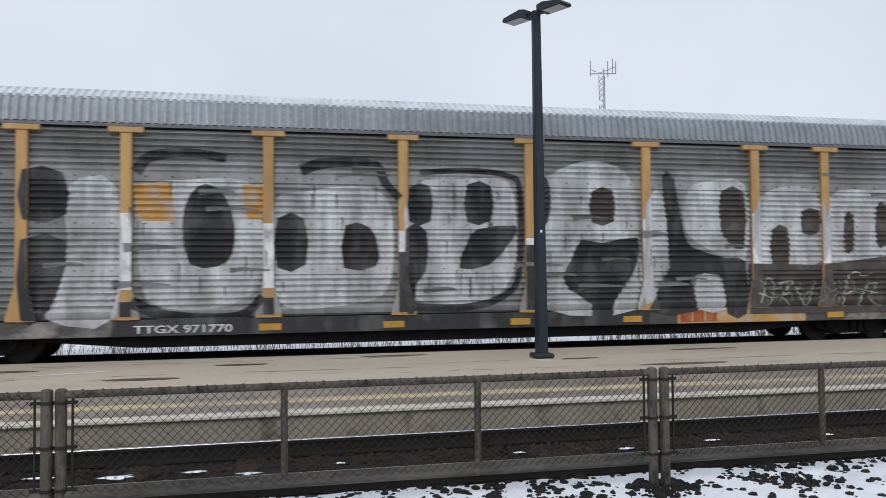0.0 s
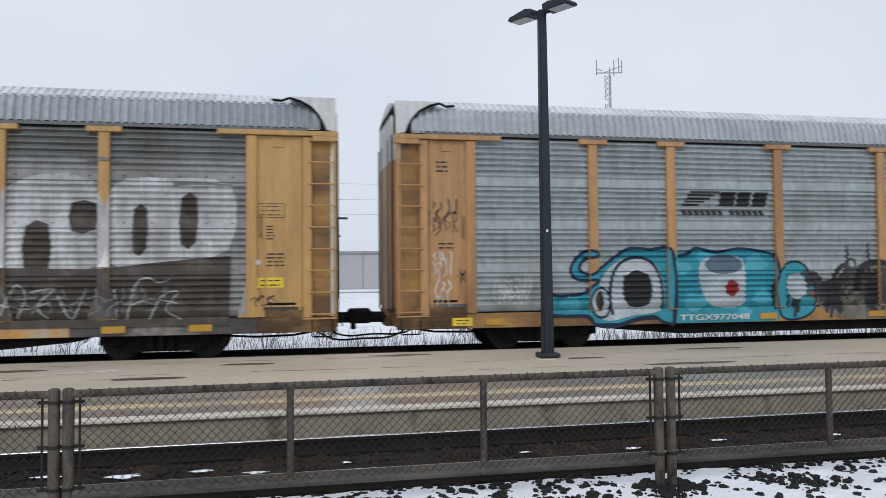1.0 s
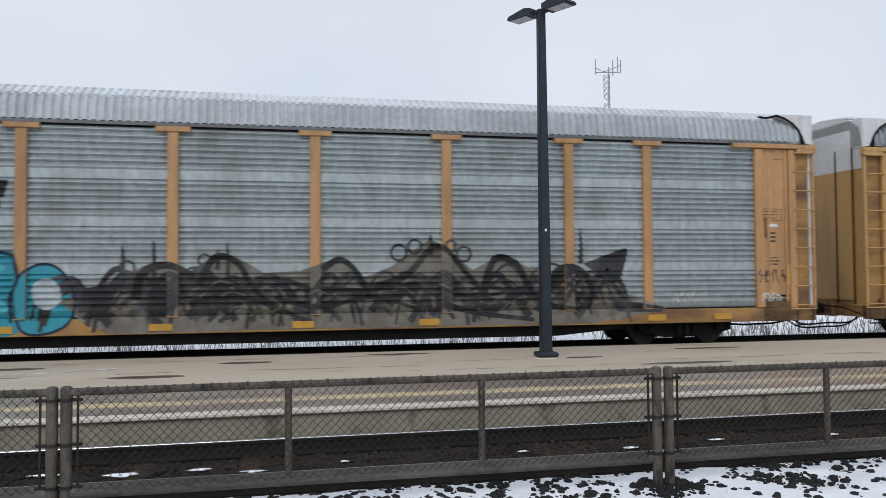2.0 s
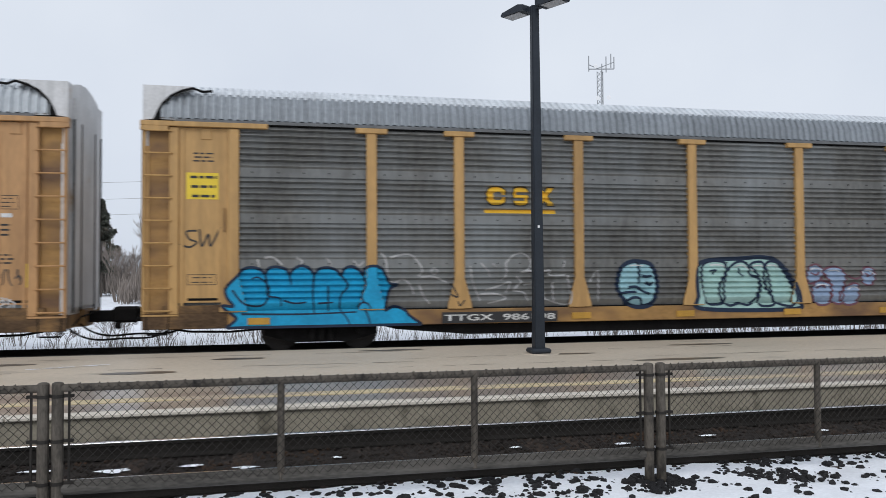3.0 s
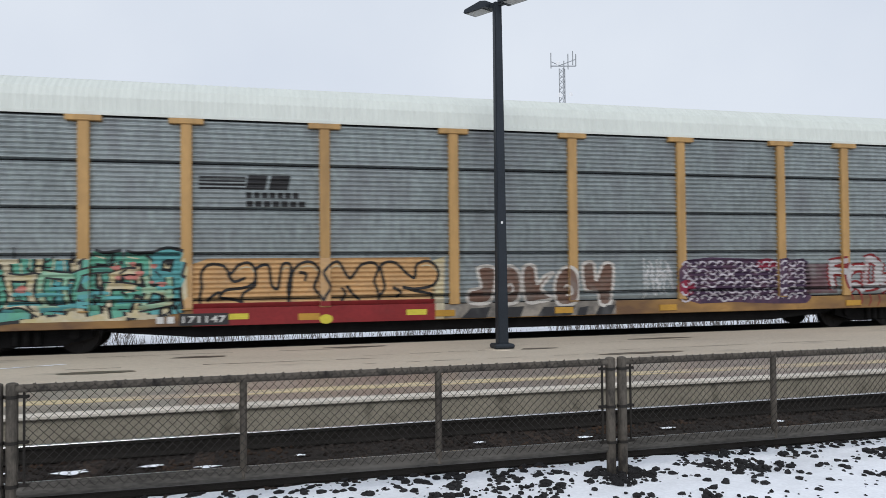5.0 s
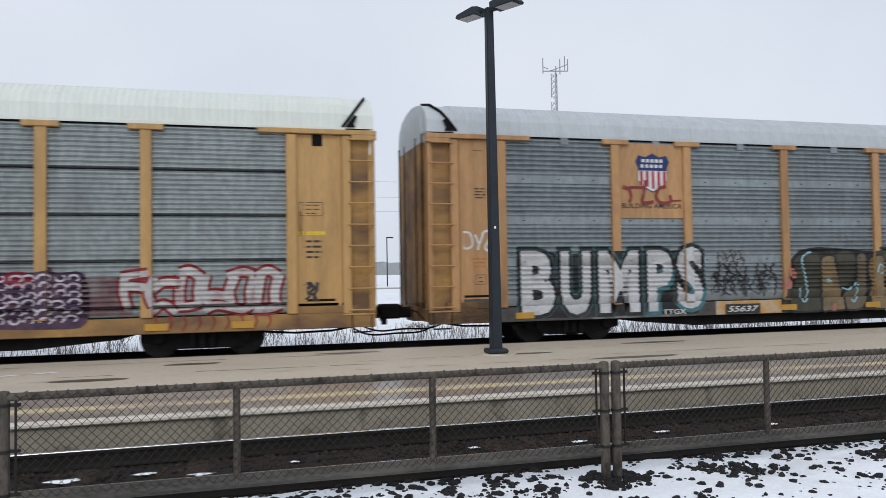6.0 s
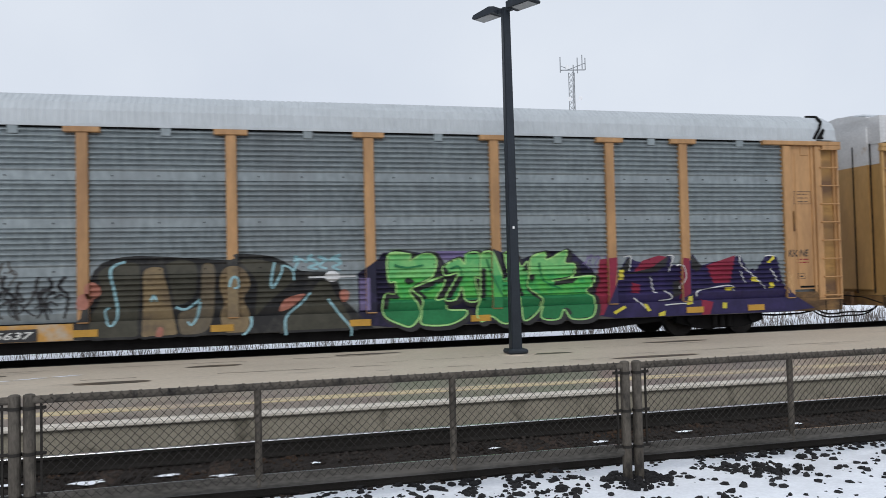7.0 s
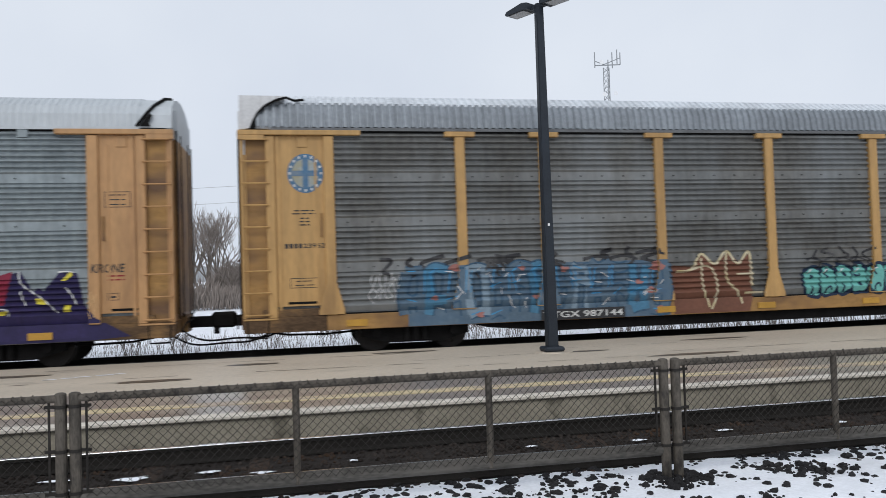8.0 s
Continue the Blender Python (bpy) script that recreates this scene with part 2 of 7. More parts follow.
def lump(seed, flat=0.7):
    """A broken stone about 1 across."""
    r = random.Random(seed)
    bm = B()
    bmesh.ops.create_icosphere(bm, subdivisions=1, radius=0.5)
    sx, sy = r.uniform(0.8, 1.25), r.uniform(0.7, 1.1)
    for v in bm.verts:
        k = r.uniform(0.72, 1.15)
        v.co = (v.co.x * k * sx, v.co.y * k * sy, v.co.z * k * flat)
    return bm


def snow_strip():
    """Old snow on the ballast between the camera's side and the near rail."""
    ob = empty("snow_bank")
    bm = B()
    nx, ny = 260, 60
    grid = []
    for i in range(nx + 1):
        col = []
        for j in range(ny + 1):
            x = -5 + 22 * i / nx
            edge = 7.03 + 0.03 * noise.noise((x * 1.3, 0, 4.0)) + 0.02 * noise.noise((x * 5, 0, 8.0))
            y = 3.5 + (edge - 3.5) * j / ny
            z = -0.185 + 0.025 * noise.noise((x * 1.1, y * 1.1, 0.0)) + 0.014 * noise.noise((x * 6, y * 6, 2.0))
            z = max(z, -0.18) if j > ny - 6 else z
            z -= 0.24 * min(1.0, max(0.0, (4.4 - y) / 0.9))
            col.append(bm.verts.new((x, y, z)))
        grid.append(col)
    for i in range(nx):
        for j in range(ny):
            bm.faces.new((grid[i][j], grid[i + 1][j], grid[i + 1][j + 1], grid[i][j + 1]))
    part("snow_cover", bm, SNOW, ob, smooth=True)
    meshes = []
    for s in range(8):
        me = bpy.data.meshes.new("stone")
        bm = lump(s)
        bm.to_mesh(me)
        bm.free()
        me.materials.append(STONE)
        meshes.append(me)
    r = random.Random(5)
    spots = []
    while len(spots) < 3900:
        x, y = r.uniform(-3.2, 10.0), 7.04 - abs(r.gauss(0, 0.95))
        if y < 5.3:
            continue
        close = min(math.hypot(x - px, (y - 6.5) * 1.2) for px in (-1.74, 3.41, 8.56))
        want = 0.28 + 0.75 * noise.noise((x * 1.4, y * 1.9, 11.0)) + 0.7 * noise.noise((x * 4.5, y * 6, 3.0)) + (1.2 if close < 0.32 else 0)
        if r.random() < want:
            spots.append((x, y, (0.02 + 0.085 * r.random() ** 2.4) * (1.1 if close < 0.35 else 1)))
    near = sorted(spots, key=lambda s: abs(s[0] - 3.5) + abs(s[1] - 6.6))
    for x, y, d in near[:300]:
        st = new("stone", r.choice(meshes))
        st.parent = ob
        st.location, st.scale = (x, y, -0.19 + d * 0.12), (d, d, d)
        st.rotation_euler = (r.uniform(-0.4, 0.4), r.uniform(-0.4, 0.4), r.uniform(0, 6.3))
    verts, faces = [], []
    for x, y, d in near[300:]:
        me = r.choice(meshes)
        m = pose(x, y, -0.19 + d * 0.12, r.uniform(-20, 20), r.uniform(-20, 20), r.uniform(0, 360)) @ Matrix.Scale(d, 4)
        o = len(verts)
        verts += [tuple(m @ v.co) for v in me.vertices]
        faces += [tuple(o + i for i in p.vertices) for p in me.polygons]
    me = bpy.data.meshes.new("loose_stones")
    me.from_pydata(verts, [], faces)
    me.materials.append(STONE)
    lo = new("loose_stones", me)
    lo.parent = ob
    tagged(lo, kind="stuff")
    tagged(ob, "patchy old snow over dark broken ballast stones", "snow", kind="structure")
    # crushed stone between the rails
    verts, faces = [], []
    rust = []
    for _ in range(8600):
        x, y = r.uniform(-6, 15), r.uniform(6.95, 9.5)
        if abs(y - 7.12) < 0.07 or abs(y - 8.62) < 0.07:
            continue
        me = r.choice(meshes)
        d = r.uniform(0.03, 0.078)
        m = pose(x, y, -0.19 + d * 0.1, r.uniform(-30, 30), r.uniform(-30, 30), r.uniform(0, 360)) @ Matrix.Scale(d, 4)
        o = len(verts)
        verts += [tuple(m @ v.co) for v in me.vertices]
        faces += [tuple(o + i for i in p.vertices) for p in me.polygons]
    me = bpy.data.meshes.new("track_ballast")
    me.from_pydata(verts, [], faces)
    me.materials.append(mat("brown_black_ballast", (0.038, 0.031, 0.027), 0.9, dark=0.3, scale=2, fine=20, stain=(0.075, 0.045, 0.028), stain_at=0.6, stain_scale=0.9, spec=0.1))
    tagged(new("track_ballast", me), "dark crushed stone ballast between the near rails", "ballast", kind="stuff")
    ties = empty("railway_ties")
    bm = B()
    box(bm, -0.11, 0.11, -1.3, 1.3, -0.16, 0.02, bevel=0.012)
    me = bpy.data.meshes.new("tie")
    bm.to_mesh(me)
    bm.free()
    me.materials.append(TIE)
    for k in range(40):
        t = new("tie", me)
        t.parent = ties
        t.location = (-6.2 + k * 0.53 + r.uniform(-0.02, 0.02), 7.87, -0.208 + r.uniform(-0.01, 0.006))
        t.rotation_euler = (0, 0, r.uniform(-0.02, 0.02))
    tagged(ties, "weathered dark wooden ties half sunk in ballast", "railway ties", kind="structure")
    # leftover snow between the rails
    for j, (x, y, s) in enumerate([(-1.55, 8.05, 0.22), (-0.85, 8.08, 0.15), (-0.3, 7.9, 0.12), (-2.3, 8.2, 0.14), (3.75, 8.0, 0.13), (2.55, 8.1, 0.09), (4.9, 8.15, 0.1), (-3.1, 7.95, 0.16), (0.6, 8.1, 0.08), (6.4, 8.1, 0.1)]):
        bm = B()
        c = bm.verts.new((x, y, -0.152))
        ring = [bm.verts.new((x + s * r.uniform(0.35, 1.3) * math.cos(k * math.tau / 12), y + 0.4 * s * r.uniform(0.3, 1.3) * math.sin(k * math.tau / 12), -0.165)) for k in range(12)]
        for k in range(12):
            bm.faces.new((c, ring[k], ring[(k + 1) % 12]))
        tagged(mesh_object("snow_patch", bm, SNOW, True), "small leftover patch of snow between the rails", "snow", "snow patches", kind="structure")


snow_strip()

# ---- chain-link fence between the tracks ----
FENCE_Y = 6.56


def wire_fabric(x0, x1, z0, z1, w=0.072):
    verts, faces = [], []
    n = int((x1 - x0) / (w / 2))
    m = int((z1 - z0) / (w / 2))
    r = 0.003
    for k in range(n):
        base = x0 + k * w / 2
        bend = 0.006 * math.sin(k * 0.37)
        ring = None
        for j in range(m + 1):
            right = (j + k) % 2
            x = base + (w / 2 if right else 0) + 0.003 * math.sin(j * 1.3 + k)
            y = 0.003 * (1 if right else -1) + bend * math.sin(j * 0.4)
            z = z0 + j * w / 2
            o = len(verts)
            verts += [(x, y - r, z - r * 0.4), (x + r, y + r * 0.6, z), (x - r, y + r * 0.6, z + r * 0.4)]
            if ring is not None:
                for a in range(3):
                    faces.append((ring + a, ring + (a + 1) % 3, o + (a + 1) % 3, o + a))
            ring = o
        # twisted wire end over the top rail
    me = bpy.data.meshes.new("wire_fabric")
    me.from_pydata(verts, [], faces)
    me.materials.append(WIRE)
    return me


def fence_section(x0, x1, lights, heavy_lean):
    ob = empty("chain_link_fence", pose(0, FENCE_Y, 0))
    for x, tilt in ((x0, heavy_lean), (x1, -heavy_lean)):
        bm = B()
        tube(bm, (x, 0, -0.32), (x + tilt, 0, 0.895), 0.044, n=14)
        bmesh.ops.create_uvsphere(bm, u_segments=12, v_segments=6, radius=0.046, matrix=pose(x + tilt, 0, 0.893) @ Matrix.Diagonal((1, 1, 0.4, 1)))
        part("end_post", bm, GALV, ob, "thick weathered end post")
        side = 1 if x == x0 else -1
        bm = B()
        box(bm, x + side * 0.085 - 0.008, x + side * 0.085 + 0.008, -0.012, 0.004, 0.07, 0.85)
        part("tension_bar", bm, WIRE, ob, "dark flat tension bar")
        for z in (0.12, 0.45, 0.80):
            bm = B()
            tube(bm, (x, 0, z - 0.012), (x, 0, z + 0.012), 0.052, n=14)
            box(bm, min(x, x + side * 0.12), max(x, x + side * 0.12), -0.016, 0.016, z - 0.012, z + 0.012, bevel=0.004)
            part("clamp_band", bm, WIRE, ob, "dark steel clamp band")
    for x in lights:
        bm = B()
        tube(bm, (x, 0, 0.045), (x, 0, 0.86), 0.03, n=12)
        part("line_post", bm, GALV, ob)
    bm = B()
    tube(bm, (x0, 0, 0.862), (x1, 0, 0.862), 0.031, n=12)
    part("top_rail", bm, GALV, ob)
    bm = B()
    tube(bm, (x0, 0.03, 0.075), (x1, 0.03, 0.075), 0.058, n=14)
    part("bottom_rail", bm, LOWRAIL, ob)
    fab = new("wire_fabric", wire_fabric(x0 + 0.085, x1 - 0.085, 0.09, 0.885))
    fab.parent = ob
    fab.location = (0, -0.034, 0)
    tagged(fab, "diamond mesh of dark galvanised wire", kind="stuff")
    bm = B()
    k = x0 + 0.09
    while k < x1 - 0.09:
        tube(bm, (k - 0.016, -0.036, 0.868), (k + 0.010, -0.03, 0.899 + 0.006 * math.sin(k * 40)), 0.006, n=5)
        tube(bm, (k + 0.018, -0.03, 0.87), (k - 0.008, -0.036, 0.897 + 0.006 * math.sin(k * 57)), 0.006, n=5)
        k += 0.072
    tagged(part("twisted_edge", bm, GALV, ob, "twisted wire ends over the rail"), kind="stuff")
    return tagged(ob, "weathered grey chain-link fence section between the tracks", "fence", "fence sections")


fence_section(-6.83, -1.79, (-5.15, -3.45), 0.0)
fence_section(-1.685, 3.35, (0.03, 1.69), 0.0)
fence_section(3.47, 8.52, (5.13, 6.83), 0.0)
fence_section(8.64, 13.68, (10.3, 12.0), 0.0)


# ---- the platform lamp ----
def street_lamp():
    ob = empty("street_lamp", pose(5.0, 14.34, PLAT, 0, -0.25, 0))
    bm = B()
    for z, w in ((0.1, 0.105), (6.86, 0.075)):
        for sx, sy in ((-1, -1), (1, -1), (1, 1), (-1, 1)):
            bm.verts.new((sx * w, sy * w, z))
    bm.verts.ensure_lookup_table()
    v = bm.verts
    for k in range(4):
        bm.faces.new((v[k], v[(k + 1) % 4], v[4 + (k + 1) % 4], v[4 + k]))
    bm.faces.new((v[4], v[5], v[6], v[7]))
    bmesh.ops.bevel(bm, geom=[e for e in bm.edges if abs(e.verts[0].co.z - e.verts[1].co.z) > 1], offset=0.018, segments=2, affect="EDGES")
    part("pole", bm, LAMP, ob, "tapered square dark grey pole")
    bm = B()
    box(bm, -0.2, 0.2, -0.2, 0.2, 0.015, 0.11, bevel=0.03)
    part("base_cover", bm, LAMP, ob)
    bm = B()
    tube(bm, (0.05, 0, 0.0), (0.05, 0, 0.014), 0.36, 0.35, n=28)
    part("footing", bm, CONCRETE, ob, "round concrete footing")
    part("sticker", box(B(), -0.02, 0.02, -0.1, -0.094, 2.46, 2.51), WHITE, ob, "small white sticker")
    for sgn, rot in ((1, -60), (-1, 120)):
        m = pose(0, 0, 6.84, 0, 0, rot)
        bm = B()
        box(bm, 0.05, 0.2, -0.04, 0.04, -0.06, 0.03)
        pr = [(0.16, -0.05), (0.16, 0.07), (0.3, 0.1), (0.72, 0.03), (0.76, -0.02), (0.74, -0.05)]
        a = [bm.verts.new((x, -0.17, z)) for x, z in pr]
        b = [bm.verts.new((x, 0.17, z)) for x, z in pr]
        bm.faces.new(a)
        bm.faces.new(b[::-1])
        for k in range(6):
            bm.faces.new((a[k], b[k], b[(k + 1) % 6], a[(k + 1) % 6]))
        bmesh.ops.recalc_face_normals(bm, faces=bm.faces[:])
        bm.transform(m)
        head = part("lamp_head", bm, LAMP, ob, "flat dark grey lamp head")
        bm = B()
        box(bm, 0.28, 0.7, -0.13, 0.13, -0.062, -0.052)
        bm.transform(m)
        part("lens", bm, LENS, head, "pale unlit lens")
    return tagged(ob, "dark grey twin-headed lamp post on the concrete platform", "street lamp")


street_lamp()

# ---- beyond the freight track ----
def bare_tree(x, y, h, seed, spread=0.9, stems=4, mt=None, name="bare_tree", label="bare grey winter tree with many thin upright twigs", depth=5, thin=0.013):
    r = random.Random(seed)
    ob = empty(name, pose(x, y, -0.42))
    wood, twig = B(), B()

    def grow(p, d, length, rad, level):
        q = p + d * length
        tube(wood if level < 3 else twig, p, q, max(rad, thin), max(rad * 0.68, thin * 0.7), n=5 if level < 3 else 3, caps=False)
        if level >= depth:
            return
        for _ in range(r.choice((2, 3, 3))):
            nd = (d + Vector((r.uniform(-1, 1), r.uniform(-1, 1), r.uniform(-0.1, 0.7))) * spread * 0.55).normalized()
            grow(p.lerp(q, r.uniform(0.55, 1.0)), nd, length * r.uniform(0.62, 0.85), rad * 0.6, level + 1)
    for k in range(stems):
        a = k * math.tau / stems + r.uniform(-0.5, 0.5)
        grow(Vector((0.15 * math.cos(a), 0.15 * math.sin(a), 0)), Vector((0.35 * math.cos(a), 0.35 * math.sin(a), 1)).normalized(), h * 0.27, 0.011 * h, 0)
    stem = part("trunk", wood, mt or BARK, ob)
    if name == "brush":
        tagged(stem, kind="stuff")
    part("crown", twig, mt or TWIG, ob)
    return tagged(ob, label, "tree")


def pine_tree(x, y, h, seed, color, label, width=0.3):
    r = random.Random(seed)
    ob = empty("pine_tree", pose(x, y, -0.42))
    bm = B()
    tube(bm, (0, 0, 0), (0.1, 0, h * 0.95), 0.022 * h, 0.004 * h, n=8)
    for _ in range(38):
        z = h * r.uniform(0.2, 0.95)
        a, ln = r.uniform(0, 6.28), h * width * (1.15 - z / h) * r.uniform(0.5, 1.1) + 0.2
        tube(bm, (0, 0, z), (ln * math.cos(a), ln * math.sin(a), z + ln * r.uniform(0.0, 0.5)), 0.004 * h, 0.001 * h, n=4)
    part("trunk", bm, BARK, ob)
    bm = B()
    for _ in range(3400):
        z = h * (0.22 + 0.78 * r.random() ** 0.8)
        rad = h * width * (1.04 - (z / h) ** 2.2) * (0.8 + 0.2 * math.sin(z * 4.3 + seed)) * (0.75 + 0.5 * noise.noise((z * 0.9, seed, r.random() * 0.3))) * r.random() ** 0.5
        a = r.uniform(0, 6.28)
        if noise.noise((2.0 * math.cos(a), 2.0 * math.sin(a), z * 0.8 + seed)) < -0.12:
            continue
        c = Vector((rad * math.cos(a) + 0.1, rad * math.sin(a), z))
        u = Vector((r.uniform(-1, 1), r.uniform(-1, 1), r.uniform(-0.6, 0.6))).normalized() * h * 0.032
        w = u.cross(Vector((r.uniform(-1, 1), r.uniform(-1, 1), 1))).normalized() * h * 0.012
        v = [bm.verts.new(c + o) for o in (-u, w, u, -w)]
        bm.faces.new(v)
    part("crown", bm, color, ob)
    return tagged(ob, label, "tree")


REDDISH = mat("rusty_foliage", (0.16, 0.085, 0.06), 0.9, dark=0.6)
bare_tree(-6.4, 62, 10.6, 3)
bare_tree(-4.9, 60, 9.6, 8, spread=1.1)
bare_tree(-8.6, 66, 10.0, 12)
bare_tree(-3.4, 58, 5.2, 21, spread=1.2, label="low bare bush with crooked stems")
bare_tree(-7.4, 57, 4.8, 25, spread=1.3, label="low bare bush with crooked stems")
bare_tree(-11.5, 60, 6.0, 31)
pine_tree(-0.9, 92, 9.4, 4, NEEDLE, "tall evergreen tree with thin layered branches", 0.46)
pine_tree(-3.0, 90, 9.0, 9, REDDISH, "reddish half-dry evergreen tree", 0.55)
pine_tree(-15.6, 74, 8.7, 14, NEEDLE, "dark evergreen tree on snowy ground", 0.32)
pine_tree(-17.6, 78, 7.6, 17, REDDISH, "reddish half-dry evergreen tree", 0.4)
for k, (x, y, h) in enumerate([(-2.2, 84, 4.4), (0.4, 86, 4.0), (-4.4, 84, 4.6), (2.0, 88, 3.6), (-1.2, 82, 4.8), (-3.4, 83, 4.9), (1.2, 84, 4.2), (-5.5, 86, 4.4), (-20, 70, 4.2), (-24, 68, 4.6)]):
    bare_tree(x, y, h, 40 + k, spread=1.3, stems=7, thin=0.022, label="dense bare shrub at the edge of the field")


def utility_pole(x, y, h):
    ob = empty("utility_pole", pose(x, y, -0.42, 0, -1.4, 0))
    part("pole", tube(B(), (0, 0, 0), (0, 0, h), 0.16, 0.11, n=10), WOODPOLE, ob)
    for z in (h - 1.4, h - 3.0, h - 4.5):
        part("insulator", tube(B(), (-0.25, 0, z), (0.05, 0, z), 0.05, n=6), WHITE, ob)
    bm = B()
    for z in (h - 1.4, h - 3.0, h - 4.5):
        for a, b in ((-160, 0), (0, 160)):
            pipe(bm, [(a + (b - a) * k / 16, 0.0, z - 3.0 * (1 - (2 * k / 16 - 1) ** 2) * 0.35) for k in range(17)], 0.016, n=4)
    part("overhead_wire", bm, WOODPOLE, ob, "thin sagging overhead wires")
    return tagged(ob, "leaning wooden utility pole with thin overhead wires", "utility pole")


utility_pole(1.72, 78, 13.0)


def lot_lamp(x, y, h, arm=1.0):
    ob = empty("street_lamp", pose(x, y, -0.42))
    part("pole", tube(B(), (0, 0, 0), (0, 0, h), 0.1, 0.08, n=8), LAMP, ob)
    part("lamp_head", box(B(), -0.1, arm, -0.2, 0.2, h - 0.12, h + 0.08, bevel=0.04), LAMP, ob)
    return tagged(ob, "tall dark lamp post at the snowy parking lot", "street lamp", "parking lot lamps")


lot_lamp(5.1, 78, 8.1)
lot_lamp(7.6, 124, 8.7)
lot_lamp(-0.95, 82, 5.6, 0.6)
lot_lamp(23.8, 120, 7.8)


def sign(x, y):
    ob = empty("road_sign", pose(x, y, -0.42))
    part("post", tube(B(), (0, 0, 0), (0, 0, 2.2), 0.04), TOWERM, ob)
    part("plate", box(B(), -0.35, 0.35, -0.06, -0.03, 1.2, 2.3, bevel=0.02), WHITE, ob, "plain pale plate")
    tagged(ob, "small pale road sign at the parking lot", "road sign")


sign(-1.45, 80)


def far_building(x0, x1, y, h, label):
    ob = empty("warehouse", pose(0, y, -0.42))
    part("wall", box(B(), x0, x1, 0, 40, 0, h), FARB, ob)
    part("roof", box(B(), x0 - 0.3, x1 + 0.3, -0.3, 40.3, h + 0.004, h + 0.4), ROAD, ob)
    n = int((x1 - x0) / 6)
    for k in range(1, n):
        x = x0 + (x1 - x0) * k / n
        part("cladding_seam", box(B(), x - 0.08, x + 0.08, -0.06, -0.002, 0, h), ROAD, ob)
    tagged(ob, label, "warehouse")


far_building(6.5, 18.5, 128, 6.0, "low plain grey warehouse with a flat roof beyond the field")
far_building(58, 80, 165, 8.6, "long grey warehouse with a flat roof beyond the road")
bm = B()
box(bm, -400, 500, 100, 108, -0.398, -0.36)
tagged(mesh_object("road", bm, ROAD), "grey salted road across the snowy field", "road", kind="structure")
bm = B()
r = random.Random(2)
x = -1500.0
prev = None
while x < 1900:
    h = 15 + 6 * noise.noise((x * 0.01, 0, 0)) + 3.5 * noise.noise((x * 0.07, 0, 3))
    cur = (bm.verts.new((x, 720, -0.42)), bm.verts.new((x, 720, h)), bm.verts.new((x, 760, h * 0.8)), bm.verts.new((x, 760, -0.42)))
    if prev:
        for k in range(4):
            bm.faces.new((prev[k], cur[k], cur[(k + 1) % 4], prev[(k + 1) % 4]))
    prev = cur
    x += 5.0 + 3 * r.random()
tagged(mesh_object("far_woods", bm, FAR), "hazy grey band of woods on the horizon", "woods", kind="stuff")


def cell_tower():
    y = 240.0
    x, h = 0.4435 * y, 0.2885 * y
    ob = empty("cell_tower", pose(x, y, -0.42))
    bm = B()
    w = 1.15
    legs = [(w * math.cos(a), w * math.sin(a)) for a in (0.4, 2.5, 4.6)]
    z = h - 45
    for k in range(24):
        z0, z1 = z + k * 45 / 24, z + (k + 1) * 45 / 24
        for i in range(3):
            (ax, ay), (bx, by) = legs[i], legs[(i + 1) % 3]
            tube(bm, (ax, ay, z0), (bx, by, z1), 0.07, n=4)
            tube(bm, (bx, by, z0), (ax, ay, z1), 0.07, n=4)
    for lx, ly in legs:
        tube(bm, (lx, ly, 0), (lx, ly, h), 0.13, n=6)
    part("lattice_mast", bm, TOWERM, ob)
    bm = B()
    pipe(bm, [(-4.2, 0, h + 0.5), (4.0, -1.8, h + 0.5)], 0.18)
    pipe(bm, [(-4.2, 0, h + 2.0), (-1.1, 0, h + 0.9), (2.2, 0, h + 2.2), (4.0, -1.8, h + 2.8)], 0.13)
    part("platform_frame", bm, TOWERM, ob)
    for px, py, z0, z1 in ((-4.2, 0, -0.3, 5.0), (2.5, 1, 0, 5.4), (3.3, -1.1, 1, 5.8), (4.1, -1.8, 0.5, 4.6), (1.2, 1.5, 0, 3.0)):
        part("antenna", tube(B(), (px, py, h + z0), (px, py, h + z1), 0.17, n=6), TOWERM, ob)
    for px, py, z in ((-1.9, 0, 1.6), (-1.9, -1.4, -9.6), (2.1, -1.4, -9.2)):
        part("dish", tube(B(), (px, py - 0.5, h + z), (px, py, h + z), 0.75, 0.3, n=12), WHITE, ob)
    tagged(ob, "tall steel lattice cell tower with antennas and dishes", "cell tower")


cell_tower()


def hedge(x0, x1, y0, y1, h0, h1, n, seed, label):
    verts, faces = [], []
    r = random.Random(seed)
    for _ in range(n):
        x, y = r.uniform(x0, x1), r.uniform(y0, y1)
        h = r.uniform(h0, h1) * (0.75 + 0.35 * noise.noise((x * 0.6, y * 0.4, seed)))
        w, dx, dy = r.uniform(0.015, 0.04), r.uniform(-0.3, 0.3) * h, r.uniform(-0.3, 0.3) * h
        a = r.uniform(0, 0.6) * h
        o = len(verts)
        verts += [(x - w, y, -0.42 + a), (x + w, y + w, -0.42 + a), (x + dx * 0.5 + w, y + dy * 0.5, -0.42 + (a + h) / 2), (x + dx * 0.4 - w, y + dy * 0.5, -0.42 + (a + h) / 2), (x + dx, y + dy, -0.42 + h)]
        faces += [(o, o + 1, o + 2, o + 3), (o + 3, o + 2, o + 4)]
    me = bpy.data.meshes.new("hedge")
    me.from_pydata(verts, [], faces)
    me.materials.append(TWIG)
    tagged(new("hedge", me), label, "hedge", kind="stuff")


